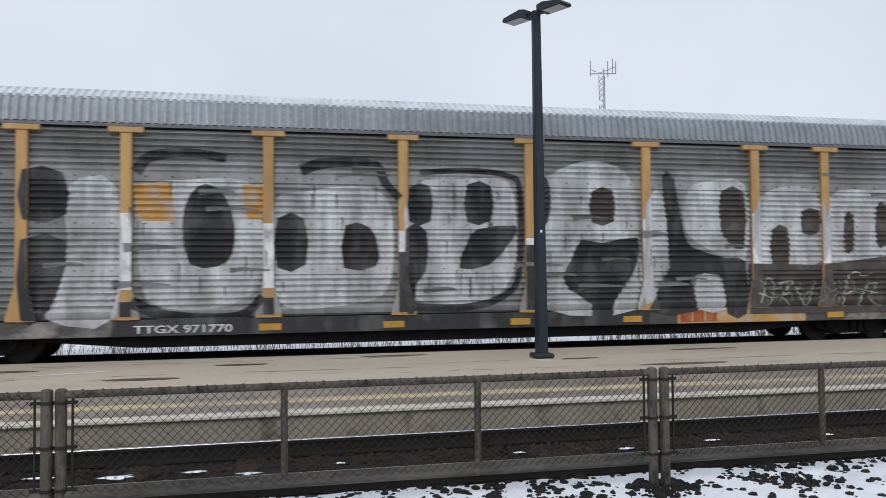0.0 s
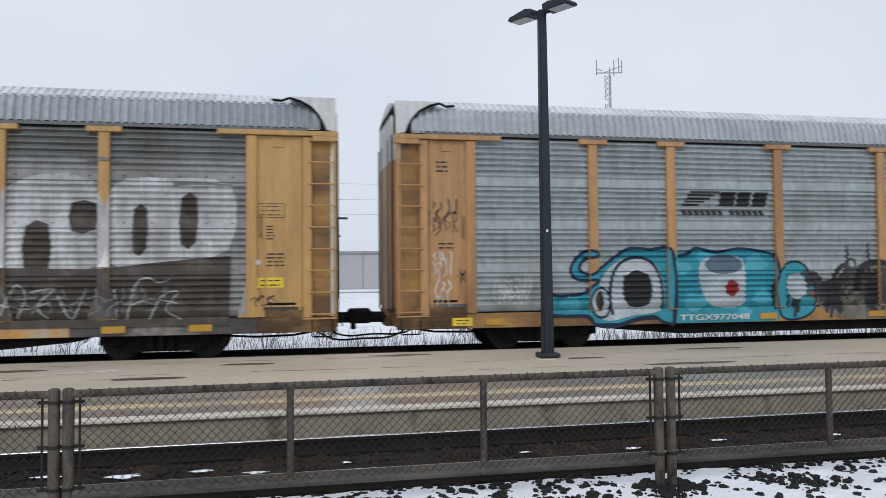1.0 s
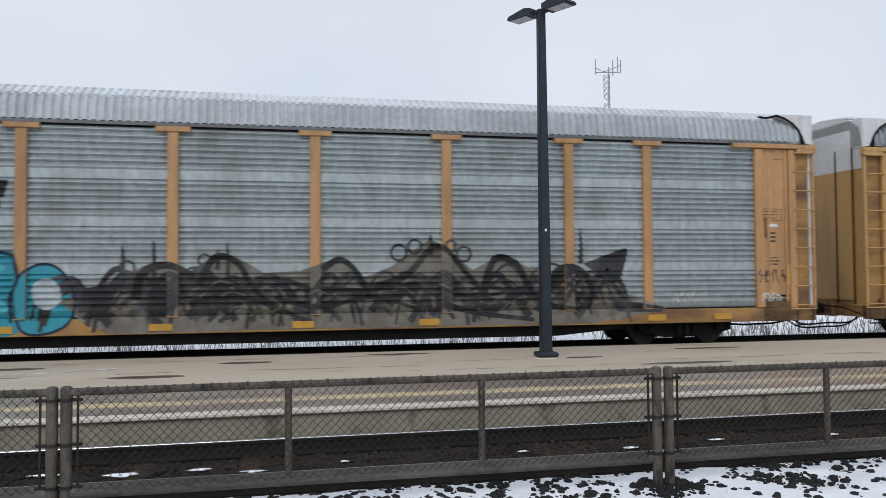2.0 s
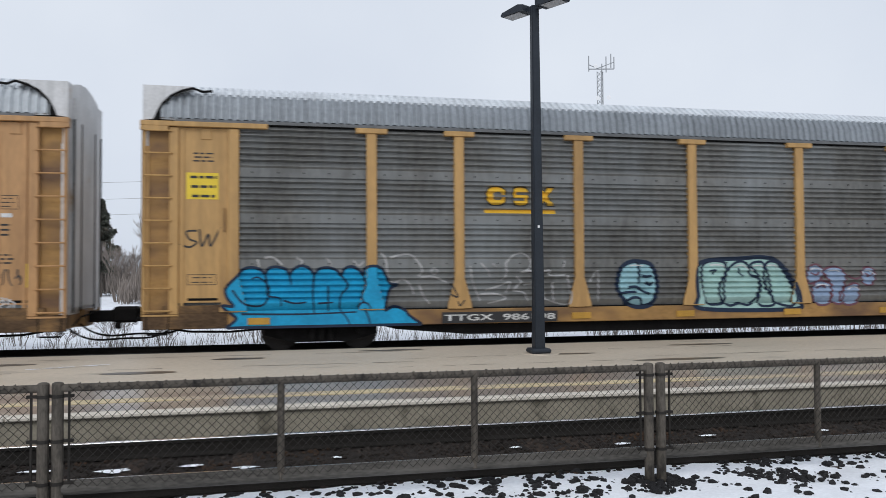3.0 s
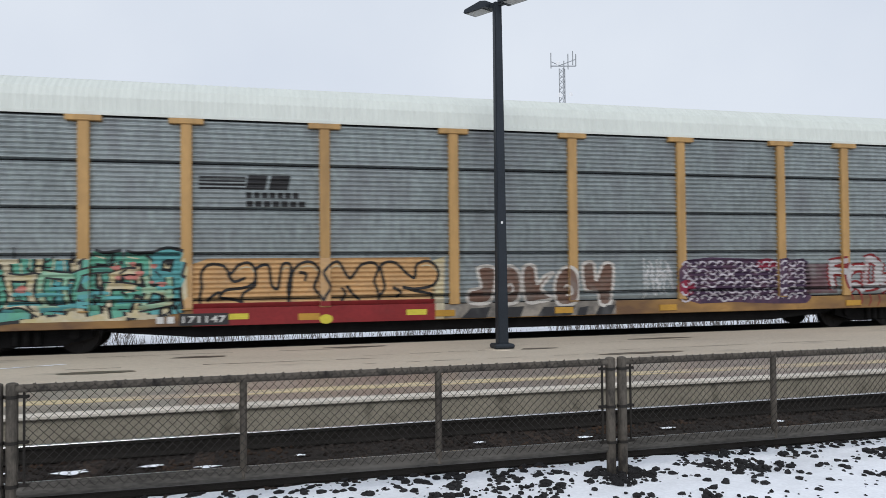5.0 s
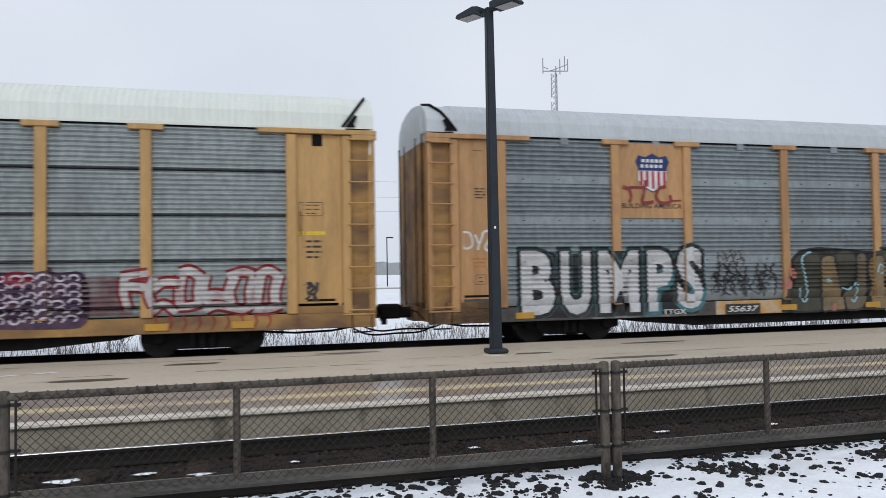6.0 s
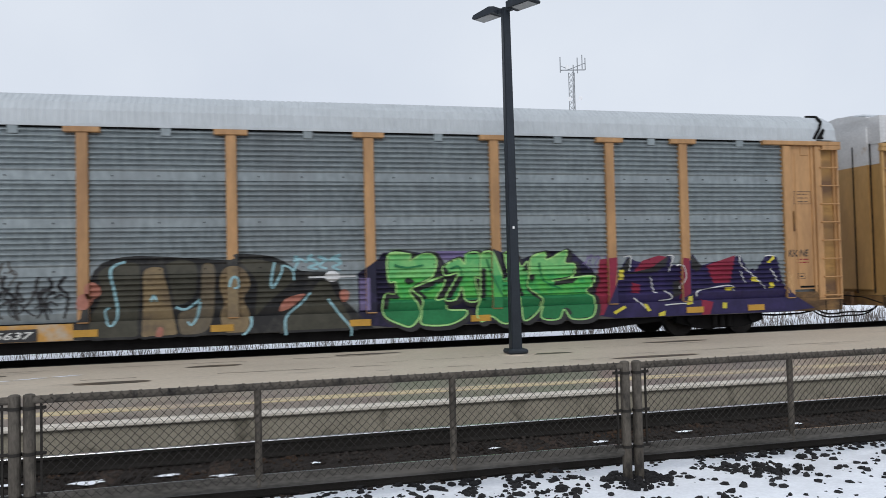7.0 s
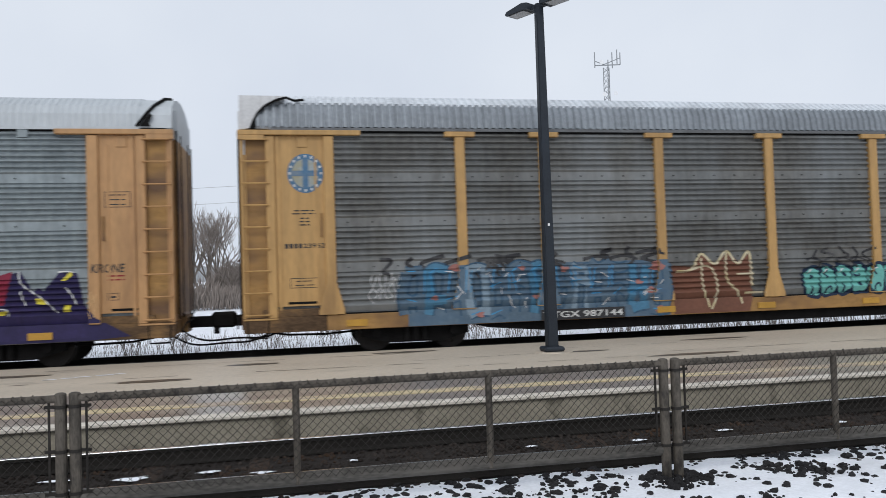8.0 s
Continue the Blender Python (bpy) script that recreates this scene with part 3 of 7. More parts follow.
hedge(-9, 3.2, 94, 100, 2.5, 5.6, 4200, 5, "dense grey winter hedge along the field")
hedge(-32, -12, 74, 80, 2.0, 5.0, 3800, 6, "dense grey winter hedge along the field")
hedge(-10.5, -2.8, 55, 58, 1.0, 3.0, 1500, 7, "low tangle of bare brush before the trees")


def weeds():
    verts, faces = [], []
    r = random.Random(77)
    for _ in range(5200):
        x, y = r.uniform(-14, 34), 21.5 + 7 * r.random() ** 1.4
        if noise.noise((x * 0.5, y * 0.6, 6.0)) < -0.15:
            continue
        h = r.uniform(0.15, 0.55)
        lean, l2 = r.uniform(-0.4, 0.4) * h, r.uniform(-0.3, 0.3) * h
        w = r.uniform(0.004, 0.012)
        o = len(verts)
        mx, tx = x + lean * 0.4, x + lean
        verts += [(x - w, y, -0.42), (x + w, y, -0.42), (mx, y + w, -0.42 + h * 0.5), (mx + w, y - w, -0.42 + h * 0.5), (tx, y + l2, -0.42 + h)]
        faces += [(o, o + 1, o + 3, o + 2), (o + 2, o + 3, o + 4)]
        if r.random() < 0.5:
            verts += [(tx + r.uniform(-0.15, 0.15), y, -0.42 + h * r.uniform(0.7, 1.1))]
            faces += [(o + 2, o + 3, o + 5)]
    me = bpy.data.meshes.new("dry_weeds")
    me.from_pydata(verts, [], faces)
    me.materials.append(TWIG)
    tagged(new("dry_weeds", me), "thin dry weeds sticking out of the snow", "weeds", kind="stuff")
    for k, (x, y, h) in enumerate([(-4.6, 24, 1.5), (-3.2, 23.5, 1.1), (-0.6, 24, 1.3), (1.2, 24.5, 0.9), (-7.5, 25, 1.4), (6, 25, 0.8), (-6, 23.5, 1.1)]):
        bare_tree(x, y, h, 60 + k, spread=1.9, stems=5, name="brush", label="low tangled bare brush in the snow beside the track", depth=4, thin=0.005)


weeds()

# ---- the freight train: enclosed auto carriers ----
LEN, PITCH, HALF = 27.6, 28.592, 1.5
SIDE_Y = 16.5
POSTS = [4.63, 6.57, 9.38, 12.24, 15.12, 17.97, 20.81, 22.74]
ENDPOSTS = [1.75, 25.63]
POSTW = 0.22
SILL0, SILL1, EAVE = 0.60, 0.96, 4.865
YP = mat("ochre_train_paint", (0.45, 0.25, 0.105), 0.55, dark=0.82, scale=1.0, fine=14, stain=(0.23, 0.115, 0.05), stain_at=0.63, stain_scale=0.9, stretch=(1, 1, 0.3), soft_stain=0.25, streak=0.3)
YP2 = mat("golden_train_paint", (0.47, 0.28, 0.10), 0.55, dark=0.85, scale=1.0, fine=14, stain=(0.28, 0.16, 0.06), stain_at=0.65, stain_scale=0.9, stretch=(1, 1, 0.3), soft_stain=0.25, streak=0.3)
GRIME = mat("grimy_brown_end_sill", (0.10, 0.062, 0.035), 0.8, dark=0.6, scale=1.6, fine=18, stain=(0.26, 0.15, 0.06), stain_at=0.6, stain_scale=1.6, stretch=(0.6, 1, 1.4), soft_stain=0.2, spec=0.2)
RUST_AND_SHADE = mat("rusty_sill_and_bay_shade", (0.36, 0.20, 0.06), 0.7, dark=0.7, scale=1.3, fine=16, stain=(0.13, 0.07, 0.035), stain_at=0.52, stain_scale=1.0, stretch=(0.5, 1, 1), soft_stain=0.2)
DARKSILL = mat("sooty_sill_paint", (0.07, 0.065, 0.06), 0.7, dark=0.6, scale=1.5, fine=16, stain=(0.3, 0.28, 0.26), stain_at=0.62, stain_scale=0.7, stretch=(0.5, 1, 1), soft_stain=0.1)
BLACKM = mat("underframe_grime_and_shade", (0.010, 0.0095, 0.0095), 0.85, dark=0.6, scale=4, fine=30, spec=0.1)
STEELP = mat("galvanised_panel", (0.40, 0.45, 0.465), 0.45, 0.3, dark=0.72, scale=0.7, fine=9, stain=(0.24, 0.255, 0.25), stain_at=0.58, stain_scale=0.7, stretch=(0.9, 1, 0.5), soft_stain=0.2, streak=0.2, vary=0.1)
STEELD = mat("dull_galvanised_panel", (0.33, 0.37, 0.375), 0.5, 0.3, dark=0.7, scale=0.7, fine=9, stain=(0.2, 0.21, 0.22), stain_at=0.58, stain_scale=0.7, stretch=(0.9, 1, 0.5), soft_stain=0.2, streak=0.2, vary=0.1)
STEELE = mat("grey_green_panel", (0.262, 0.3, 0.315), 0.5, 0.3, dark=0.72, scale=0.7, fine=9, stain=(0.185, 0.205, 0.215), stain_at=0.58, stain_scale=0.7, stretch=(0.9, 1, 0.5), soft_stain=0.2, streak=0.2, vary=0.1)
STEELB = mat("brown_grey_panel", (0.158, 0.157, 0.148), 0.5, 0.25, dark=0.66, scale=0.6, fine=9, stain=(0.225, 0.24, 0.245), stain_at=0.55, stain_scale=0.5, stretch=(0.9, 1, 0.5), soft_stain=0.25, streak=0.2, vary=0.1)
FROST = mat("thin_roof_frost", (0.62, 0.65, 0.68), 0.8, dark=0.8, scale=1.2, fine=14, stain=(0.36, 0.38, 0.41), stain_at=0.6, stain_scale=0.8, soft_stain=0.15)
ROOFG = mat("galvanised_roof", (0.27, 0.295, 0.32), 0.45, 0.3, dark=0.78, scale=0.7, fine=10, streak=0.3)
ROOFP = mat("frosted_roof", (0.42, 0.45, 0.475), 0.5, 0.2, dark=0.8, scale=0.8, fine=10, stain=(0.33, 0.36, 0.39), stain_at=0.58, stain_scale=1.0, streak=0.2)
ROOFW = mat("white_roof", (0.66, 0.69, 0.64), 0.6, 0.0, dark=0.95, scale=0.4, fine=3, streak=0.08)
ROOFE = mat("grey_white_roof", (0.46, 0.49, 0.51), 0.55, 0.05, dark=0.92, scale=0.5, fine=4, streak=0.1)
ENDW = mat("white_end_door_paint", (0.6, 0.6, 0.6), 0.6, dark=0.85, scale=1.5, fine=20, stain=(0.4, 0.3, 0.2), stain_at=0.66, streak=0.3)
EAVEM = mat("grey_eave_rail", (0.13, 0.135, 0.14), 0.6, 0.2, dark=0.7)
WHEELM = mat("wheel_steel", (0.04, 0.034, 0.03), 0.6, 0.4)
REFL = mat("yellow_reflector", (0.46, 0.25, 0.03), 0.4, dark=0.8)
LETTER = mat("white_lettering", (0.62, 0.62, 0.6), 0.6, dark=0.75)
INK = mat("black_lettering", (0.02, 0.02, 0.022), 0.6, dark=0.7)

CARS = [dict(inset=(0.1, 0.1), yellow=YP2, panel=STEELB, roof=ROOFG, sill=DARKSILL, flare=True, kind=0,
             label="brown-grey auto carrier car with huge faded silver graffiti"),
        dict(inset=(0.20, 0.35), yellow=YP, panel=STEELP, roof=ROOFG, sill=RUST_AND_SHADE, flare=False, kind=1,
             label="pale galvanised auto carrier rail car with blue cartoon-eye graffiti"),
        dict(inset=(0.07, 0.22), yellow=YP2, panel=STEELB, roof=ROOFG, sill=RUST_AND_SHADE, flare=True, kind=0,
             label="brown-grey auto carrier car with pale blue bubble graffiti"),
        dict(inset=(0.08, 0.08), yellow=YP2, panel=STEELD, roof=ROOFW, sill=RUST_AND_SHADE, flare=False, kind=2,
             label="white-roofed auto carrier rail car with green and orange graffiti"),
        dict(inset=(0.13, 0.33), yellow=YP, panel=STEELE, roof=ROOFE, sill=DARKSILL, flare=False, kind=3,
             label="white-roofed auto carrier rail car with silver, green and purple graffiti"),
        dict(inset=(0.03, 0.1), yellow=YP2, panel=STEELB, roof=ROOFG, sill=RUST_AND_SHADE, flare=True, kind=0,
             label="brown-grey auto carrier car with round blue emblem on its end")]


RIB_TOP = 4.85
RIBS = {0: (0.128, 6, 7, 0.195, 0.052), 1: (0.128, 6, 7, 0.195, 0.055), 2: (0.1, 9, 9, 0.035, 0.04), 3: (0.11, 7, 8, 0.185, 0.046)}


def profile(kind):
    """The (y, z) wave of a corrugated side panel from the bottom up; y = 0 is the outer face, more is further in."""
    step, ribs, first, flat, depth = RIBS[kind]
    z, pts, count = RIB_TOP, [], first
    while z > SILL1 + 0.02:
        for _ in range(count):
            if z - step > SILL1 + 0.01:
                if kind == 2:
                    pts += [(depth, z), (depth, z - step * 0.14), (0.0, z - step * 0.42), (0.0, z - step * 0.62)]
                else:
                    pts += [(depth, z), (depth, z - step * 0.1), (-0.012, z - step * 0.58), (-0.012, z - step * 0.7)]
            z -= step
        if z - flat > SILL1 + 0.01:
            inner = depth + 0.03 if kind == 2 else 0.016
            pts += [(inner, z - 0.002), (inner, z - flat + 0.002)]
        z, count = z - flat, ribs
    pts.append((depth, SILL1 + 0.001))
    return pts[::-1]


PROFILES = {k: profile(k) for k in range(4)}


def surface(kind, z):
    pts = PROFILES[kind]
    return float(np.interp(z, [p[1] for p in pts], [p[0] for p in pts]))


def cut_zone(bm, x0, x1, z0, z1):
    """A copy of a flat drawing in the xz plane, cut to a rectangle."""
    c = bm.copy()
    for co, no in (((x0, 0, 0), (-1, 0, 0)), ((x1, 0, 0), (1, 0, 0)), ((0, 0, z0), (0, 0, -1)), ((0, 0, z1), (0, 0, 1))):
        if c.faces:
            bmesh.ops.bisect_plane(c, geom=c.verts[:] + c.edges[:] + c.faces[:], plane_co=co, plane_no=no, clear_outer=True)
    return c


def film(parent, kind, name, flat, material, layer=1, label="", level=None):
    """Paint on a car's side: the flat drawing is laid over ribs, posts and sill, a few millimetres proud for each layer."""
    # shapes that overlap within one drawing lie a hair above one another
    hair = flat.verts.layers.float.new("hair")
    seen, count = set(), 0
    for v0 in flat.verts:
        if v0 in seen:
            continue
        todo = [v0]
        seen.add(v0)
        while todo:
            v = todo.pop()
            v[hair] = 0.00006 * (count % 45)
            for e in v.link_edges:
                w = e.other_vert(v)
                if w not in seen:
                    seen.add(w)
                    todo.append(w)
        count += 1
    lift = 0.003 * layer
    flat.normal_update()
    bmesh.ops.triangulate(flat, faces=flat.faces[:])
    xs = [v.co.x for v in flat.verts]
    zs = [v.co.z for v in flat.verts]
    if not xs:
        flat.free()
        return None
    bands = [(-1.0, SILL1, None), (SILL1, 9.0, POSTW / 2)]
    if kind == 0:
        bands = [(-1.0, SILL1, None), (SILL1, 1.15, 0.27), (1.15, 1.3, 0.22), (1.3, 1.45, 0.18), (1.45, 1.6, 0.14), (1.6, 9.0, POSTW / 2)]
    out = B()
    for z0, z1, half in bands:
        if max(zs) < z0 or min(zs) > z1:
            continue
        if half is None:
            zones = [(-1.0, 40.0, "sill")]
        else:
            zones, x = [], -1.0
            for c in sorted(q + POSTW / 2 for q in POSTS + ENDPOSTS):
                zones += [(x, c - half, "door" if c < 2.5 or x > 25 else "panel"), (c - half, c + half, "post")]
                x = c + half
            zones.append((x, 40.0, "door"))
        for a, b, how in zones:
            if max(xs) < a or min(xs) > b:
                continue
            c = cut_zone(flat, a, b, z0, z1)
            if how == "panel" and level is None:
                for _, z in PROFILES[kind]:
                    if max(min(zs), z0) < z < min(max(zs), z1) and c.faces:
                        bmesh.ops.bisect_plane(c, geom=c.verts[:] + c.edges[:] + c.faces[:], plane_co=(0, 0, z), plane_no=(0, 0, 1))
            lay = c.verts.layers.float["hair"]
            for v in c.verts:
                y = {"sill": -0.03, "post": -0.07, "door": 0.0, "panel": level}.get(how)
                v.co.y = (surface(kind, v.co.z) if y is None else y) - lift - v[lay]
            tmp = bpy.data.meshes.new("tmp")
            c.to_mesh(tmp)
            c.free()
            out.from_mesh(tmp)
            bpy.data.meshes.remove(tmp)
    flat.free()
    for f in out.faces:
        f.normal_update()
        if f.normal.y > 0:
            f.normal_flip()
    return part(name, out, material, parent, label)


# flat drawings in the xz plane
def poly(bm, pts):
    bm.faces.new([bm.verts.new((x, 0, z)) for x, z in pts]).normal_update()
    return bm


def rect(bm, x0, x1, z0, z1, lean=0.0):
    return poly(bm, [(x0, z0), (x1, z0), (x1 + lean, z1), (x0 + lean, z1)])


def oval(bm, cx, cz, rx, rz, n=26, power=1.0, wobble=0.0, seed=0.0):
    pts = []
    for k in range(n):
        a = math.tau * k / n
        c, s = math.cos(a), math.sin(a)
        w = 1 + wobble * math.sin(3 * a + seed) + wobble * 0.6 * math.sin(5 * a + seed * 2.3)
        pts.append((cx + rx * w * math.copysign(abs(c) ** power, c), cz + rz * w * math.copysign(abs(s) ** power, s)))
    return poly(bm, pts)


def stroke(bm, pts, w, w2=None):
    """A brush line through points, smoothed, with round ends."""
    w2 = w if w2 is None else w2
    fine = []
    m = len(pts)
    for k in range(m - 1):
        p0, p1, p2, p3 = pts[max(k - 1, 0)], pts[k], pts[k + 1], pts[min(k + 2, m - 1)]
        for j in range(6):
            t = j / 6
            fine.append(tuple(0.5 * (2 * b + (c - a) * t + (2 * a - 5 * b + 4 * c - d) * t * t + (3 * b - a - 3 * c + d) * t ** 3)
                              for a, b, c, d in zip(p0, p1, p2, p3)))
    fine.append(pts[-1])
    left, right = [], []
    for k, (x, z) in enumerate(fine):
        a, b = fine[max(k - 1, 0)], fine[min(k + 1, len(fine) - 1)]
        dx, dz = b[0] - a[0], b[1] - a[1]
        n = math.hypot(dx, dz) or 1
        r = 0.5 * (w + (w2 - w) * k / (len(fine) - 1))
        left.append((x - dz / n * r, z + dx / n * r))
        right.append((x + dz / n * r, z - dx / n * r))
    for k in range(len(fine) - 1):
        q = [left[k], left[k + 1], right[k + 1], right[k]]
        poly(bm, q)
    return bm


def way(text):
    """Points of a line or contour in car space, written as "x,z x,z"."""
    return [tuple(float(v) for v in p.split(",")) for p in text.split()]


def rounded(pts, steps=3):
    """A closed contour, smoothed, that stays on the painted side."""
    out, m = [], len(pts)
    for k in range(m):
        p0, p1, p2, p3 = pts[k - 1], pts[k], pts[(k + 1) % m], pts[(k + 2) % m]
        for j in range(steps):
            t = j / steps
            x, z = (0.5 * (2 * b + (c - a) * t + (2 * a - 5 * b + 4 * c - d) * t * t + (3 * b - a - 3 * c + d) * t ** 3) for a, b, c, d in zip(p0, p1, p2, p3))
            out.append((x, max(z, SILL0 + 0.012)))
    return out


def lettering(text, x0, x1, z0, z1, fat=0.0, lean=0.0):
    """Words in the built-in font, fitted to a rectangle of the xz plane."""
    cu = bpy.data.curves.new("tmp", "FONT")
    cu.body, cu.offset, cu.shear, cu.resolution_u = text, fat, lean, 3
    ob = bpy.data.objects.new("tmp", cu)
    scene.collection.objects.link(ob)
    bpy.context.view_layer.update()
    me = bpy.data.meshes.new_from_object(ob.evaluated_get(bpy.context.evaluated_depsgraph_get()))
    bm = B()
    bm.from_mesh(me)
    bpy.data.objects.remove(ob)
    bpy.data.curves.remove(cu)
    bpy.data.meshes.remove(me)
    xs, ys = [v.co.x for v in bm.verts], [v.co.y for v in bm.verts]
    for v in bm.verts:
        x = x0 + (v.co.x - min(xs)) / (max(xs) - min(xs)) * (x1 - x0)
        z = z0 + (v.co.y - min(ys)) / (max(ys) - min(ys)) * (z1 - z0)
        v.co = (x, 0, z)
    return bm


# ---- parts of a car ----
ROOF_LINE = [(0.0, EAVE + 0.05), (0.03, 5.22), (0.12, 5.42), (0.47, 5.66), (0.95, 5.77), (1.5, 5.82), (2.05, 5.77), (2.53, 5.66), (2.88, 5.42), (2.97, 5.22), (3.0, EAVE + 0.05)]


LOW_ROOF = [(y, 4.915 + (z - 4.915) * 0.9) for y, z in ROOF_LINE]


def roof_mesh(white, inset, line=ROOF_LINE, lift=0.0):
    bm = B()
    period, depth = (0.13, 0.016) if white else (0.165, 0.046)
    x0, x1 = (0.62 if white else 0.28) + inset[0], LEN - (0.62 if white else 0.28) - inset[1]
    rows, x = [], x0
    while x < x1:
        for fx, d in ((0.0, 0.0), (0.3, 0.0), (0.42, depth), (0.88, depth)):
            if x + fx * period < x1:
                rows.append((x + fx * period, d))
        x += period
    rows.append((x1, 0.0))
    rings = []
    for x, d in rows:
        ring = []
        for y, z in line:
            dy, dz = (y - 1.5), (z - 4.2) * 1.6
            n = math.hypot(dy, dz)
            ring.append(bm.verts.new((x, y + dy / n * (d + lift), z + dz / n * (d + lift))))
        rings.append(ring)
    for a, b in zip(rings, rings[1:]):
        for k in range(len(line) - 1):
            bm.faces.new((a[k], b[k], b[k + 1], a[k + 1]))
    bm.faces.new(rings[0])
    bm.faces.new(rings[-1][::-1])
    return bm


def poly_prism(pts, y0, y1):
    """A flat plate between two depths with the given (x, z) outline."""
    bm = B()
    a, b = ([bm.verts.new((x, y, z)) for x, z in pts] for y in (y0, y1))
    bm.faces.new(a), bm.faces.new(b[::-1])
    for k in range(len(pts)):
        bm.faces.new((a[k], b[k], b[(k + 1) % len(pts)], a[(k + 1) % len(pts)]))
    bmesh.ops.recalc_face_normals(bm, faces=bm.faces[:])
    return bm


def mirrored(flip, inset=(0, 0)):
    return (lambda x: LEN - x - inset[1]) if flip else (lambda x: x + inset[0])


def yellow_or_rust(spec):
    return RUST_AND_SHADE if spec["sill"] is DARKSILL else spec["yellow"]


def end_bay(ob, spec, flip):
    """Ladder, flat end panel, header plate, end doors, roof cap and seal at one end of a car."""
    mx = mirrored(flip, spec["inset"])
    wide = 1.75 - spec["inset"][1 if flip else 0]

    def bx(bm, a, b, *r, **k):
        return box(bm, min(mx(a), mx(b)), max(mx(a), mx(b)), *r, **k)
    bm = B()
    bx(bm, 0.7, wide, 0.0, 0.06, SILL1 + 0.18, EAVE - 0.12)
    pan = part("end_panel", bm, spec["yellow"], ob)
    part("panel_edge", bx(B(), 0.74, 0.8, -0.03, 0.0, SILL1 + 0.1, EAVE - 0.12), spec["yellow"], pan)
    part("panel_seam", bx(B(), wide - 0.19, wide - 0.15, -0.012, 0.0, SILL1 + 0.3, EAVE - 0.3), spec["yellow"], pan)
    part("handle", bx(B(), wide - 0.09, wide - 0.06, -0.05, 0.0, 2.6, 3.1, bevel=0.006), RUST_AND_SHADE, pan, "thin rusty handle bar")
    part("step_slot", bx(B(), wide - 0.8, wide - 0.2, -0.004, 0.0, SILL1 + 0.22, SILL1 + 0.27), BLACKM, pan, "dark slot")
    # back plate takes the darker rust colour as painted shade behind the rungs
    lad = part("ladder", bx(B(), 0.06, 0.52, 0.06, 0.09, SILL1 - 0.05, EAVE - 0.12), RUST_AND_SHADE, ob, "recessed ladder bay with shade painted behind the rungs")
    part("stile", bx(B(), 0.52, 0.7, -0.06, 0.05, SILL1 - 0.05, EAVE - 0.12, bevel=0.01), spec["yellow"], lad)
    part("stile", bx(B(), 0.0, 0.06, -0.05, 0.05, SILL1 - 0.05, EAVE - 0.12, bevel=0.01), spec["yellow"], lad)
    part("stirrup", bx(B(), 0.0, 0.7, -0.05, 0.06, SILL1 - 0.09, SILL1 - 0.055), spec["yellow"], lad)
    for k in range(9):
        bm = B()
        z = 0.98 + k * 0.46
        pipe(bm, [(mx(0.03), 0.0, z), (mx(0.05), -0.09, z), (mx(0.56), -0.09, z), (mx(0.58), -0.03, z)], 0.017)
        part("rung", bm, spec["yellow"], lad)
    bm = B()
    bx(bm, -0.04, wide + 0.8, -0.11, 0.03, EAVE - 0.11, EAVE - 0.005, bevel=0.01)
    bx(bm, -0.04, 0.5, -0.1, 0.03, EAVE - 0.2, EAVE - 0.11)
    part("header_plate", bm, spec["yellow"], ob)
    bm = B()
    bx(bm, wide - 0.55, wide - 0.33, -0.02, 0.0, EAVE - 0.36, EAVE - 0.12, bevel=0.01)
    part("hanger_bracket", bm, BLACKM if spec["kind"] == 2 else spec["yellow"], ob)
    # end wall and doors
    low = 4.72 if spec["roof"] is ROOFE else 4.35
    bm = B()
    bx(bm, 0.03, 0.12, 0.02, 2.98, SILL1 - 0.05, low)
    pale = spec["roof"] is ROOFG and flip
    part("end_wall", bm, ENDW if pale else spec["yellow"], ob)
    bm = B()
    bx(bm, -0.05, 0.03, 0.4, 2.6, SILL1 + 0.1, low)
    door = part("end_door", bm, ENDW if pale else yellow_or_rust(spec), ob, "rust-streaked end door")
    bm = B()
    for y in (0.3, 0.9, 2.1, 2.7):
        tube(bm, (mx(-0.05), y, SILL1), (mx(-0.05), y, 4.9), 0.02)
    part("locking_rod", bm, BLACKM, door, "dark steel locking rods")
    bm = B()
    bx(bm, 0.02, 0.1, 0.02, 2.98, low, EAVE + 0.04)
    bx(bm, -0.05, 0.02, 0.4, 2.6, low, 5.35)
    for x in (0.0, 0.64):
        for y, z in LOW_ROOF if spec["kind"] == 3 else ROOF_LINE:
            bm.verts.new((mx(x), y, z - 0.01))
    n = len(ROOF_LINE)
    bm.verts.ensure_lookup_table()
    base = len(bm.verts) - 2 * n
    for k in range(n - 1):
        bm.faces.new([bm.verts[base + i] for i in (k, k + 1, n + k + 1, n + k)])
    bm.faces.new([bm.verts[base + k] for k in range(n)])
    bmesh.ops.recalc_face_normals(bm, faces=bm.faces[:])
    part("roof_cap", bm, ENDW if spec["roof"] is ROOFG else spec["roof"], ob, "pale end cap of the roof")
    part("end_sill", bx(bx(B(), 0.02, 0.42, 0.05, 2.95, 0.64, 0.9), -0.1, 0.1, 1.1, 1.9, 0.62, 0.98), RUST_AND_SHADE, ob, "rusty end sill")
    part("cut_lever", pipe(B(), [(mx(-0.12), 0.02, 0.72), (mx(-0.14), 0.6, 0.86), (mx(-0.2), 1.3, 0.9)], 0.018), BLACKM, ob, "thin bent uncoupling lever")
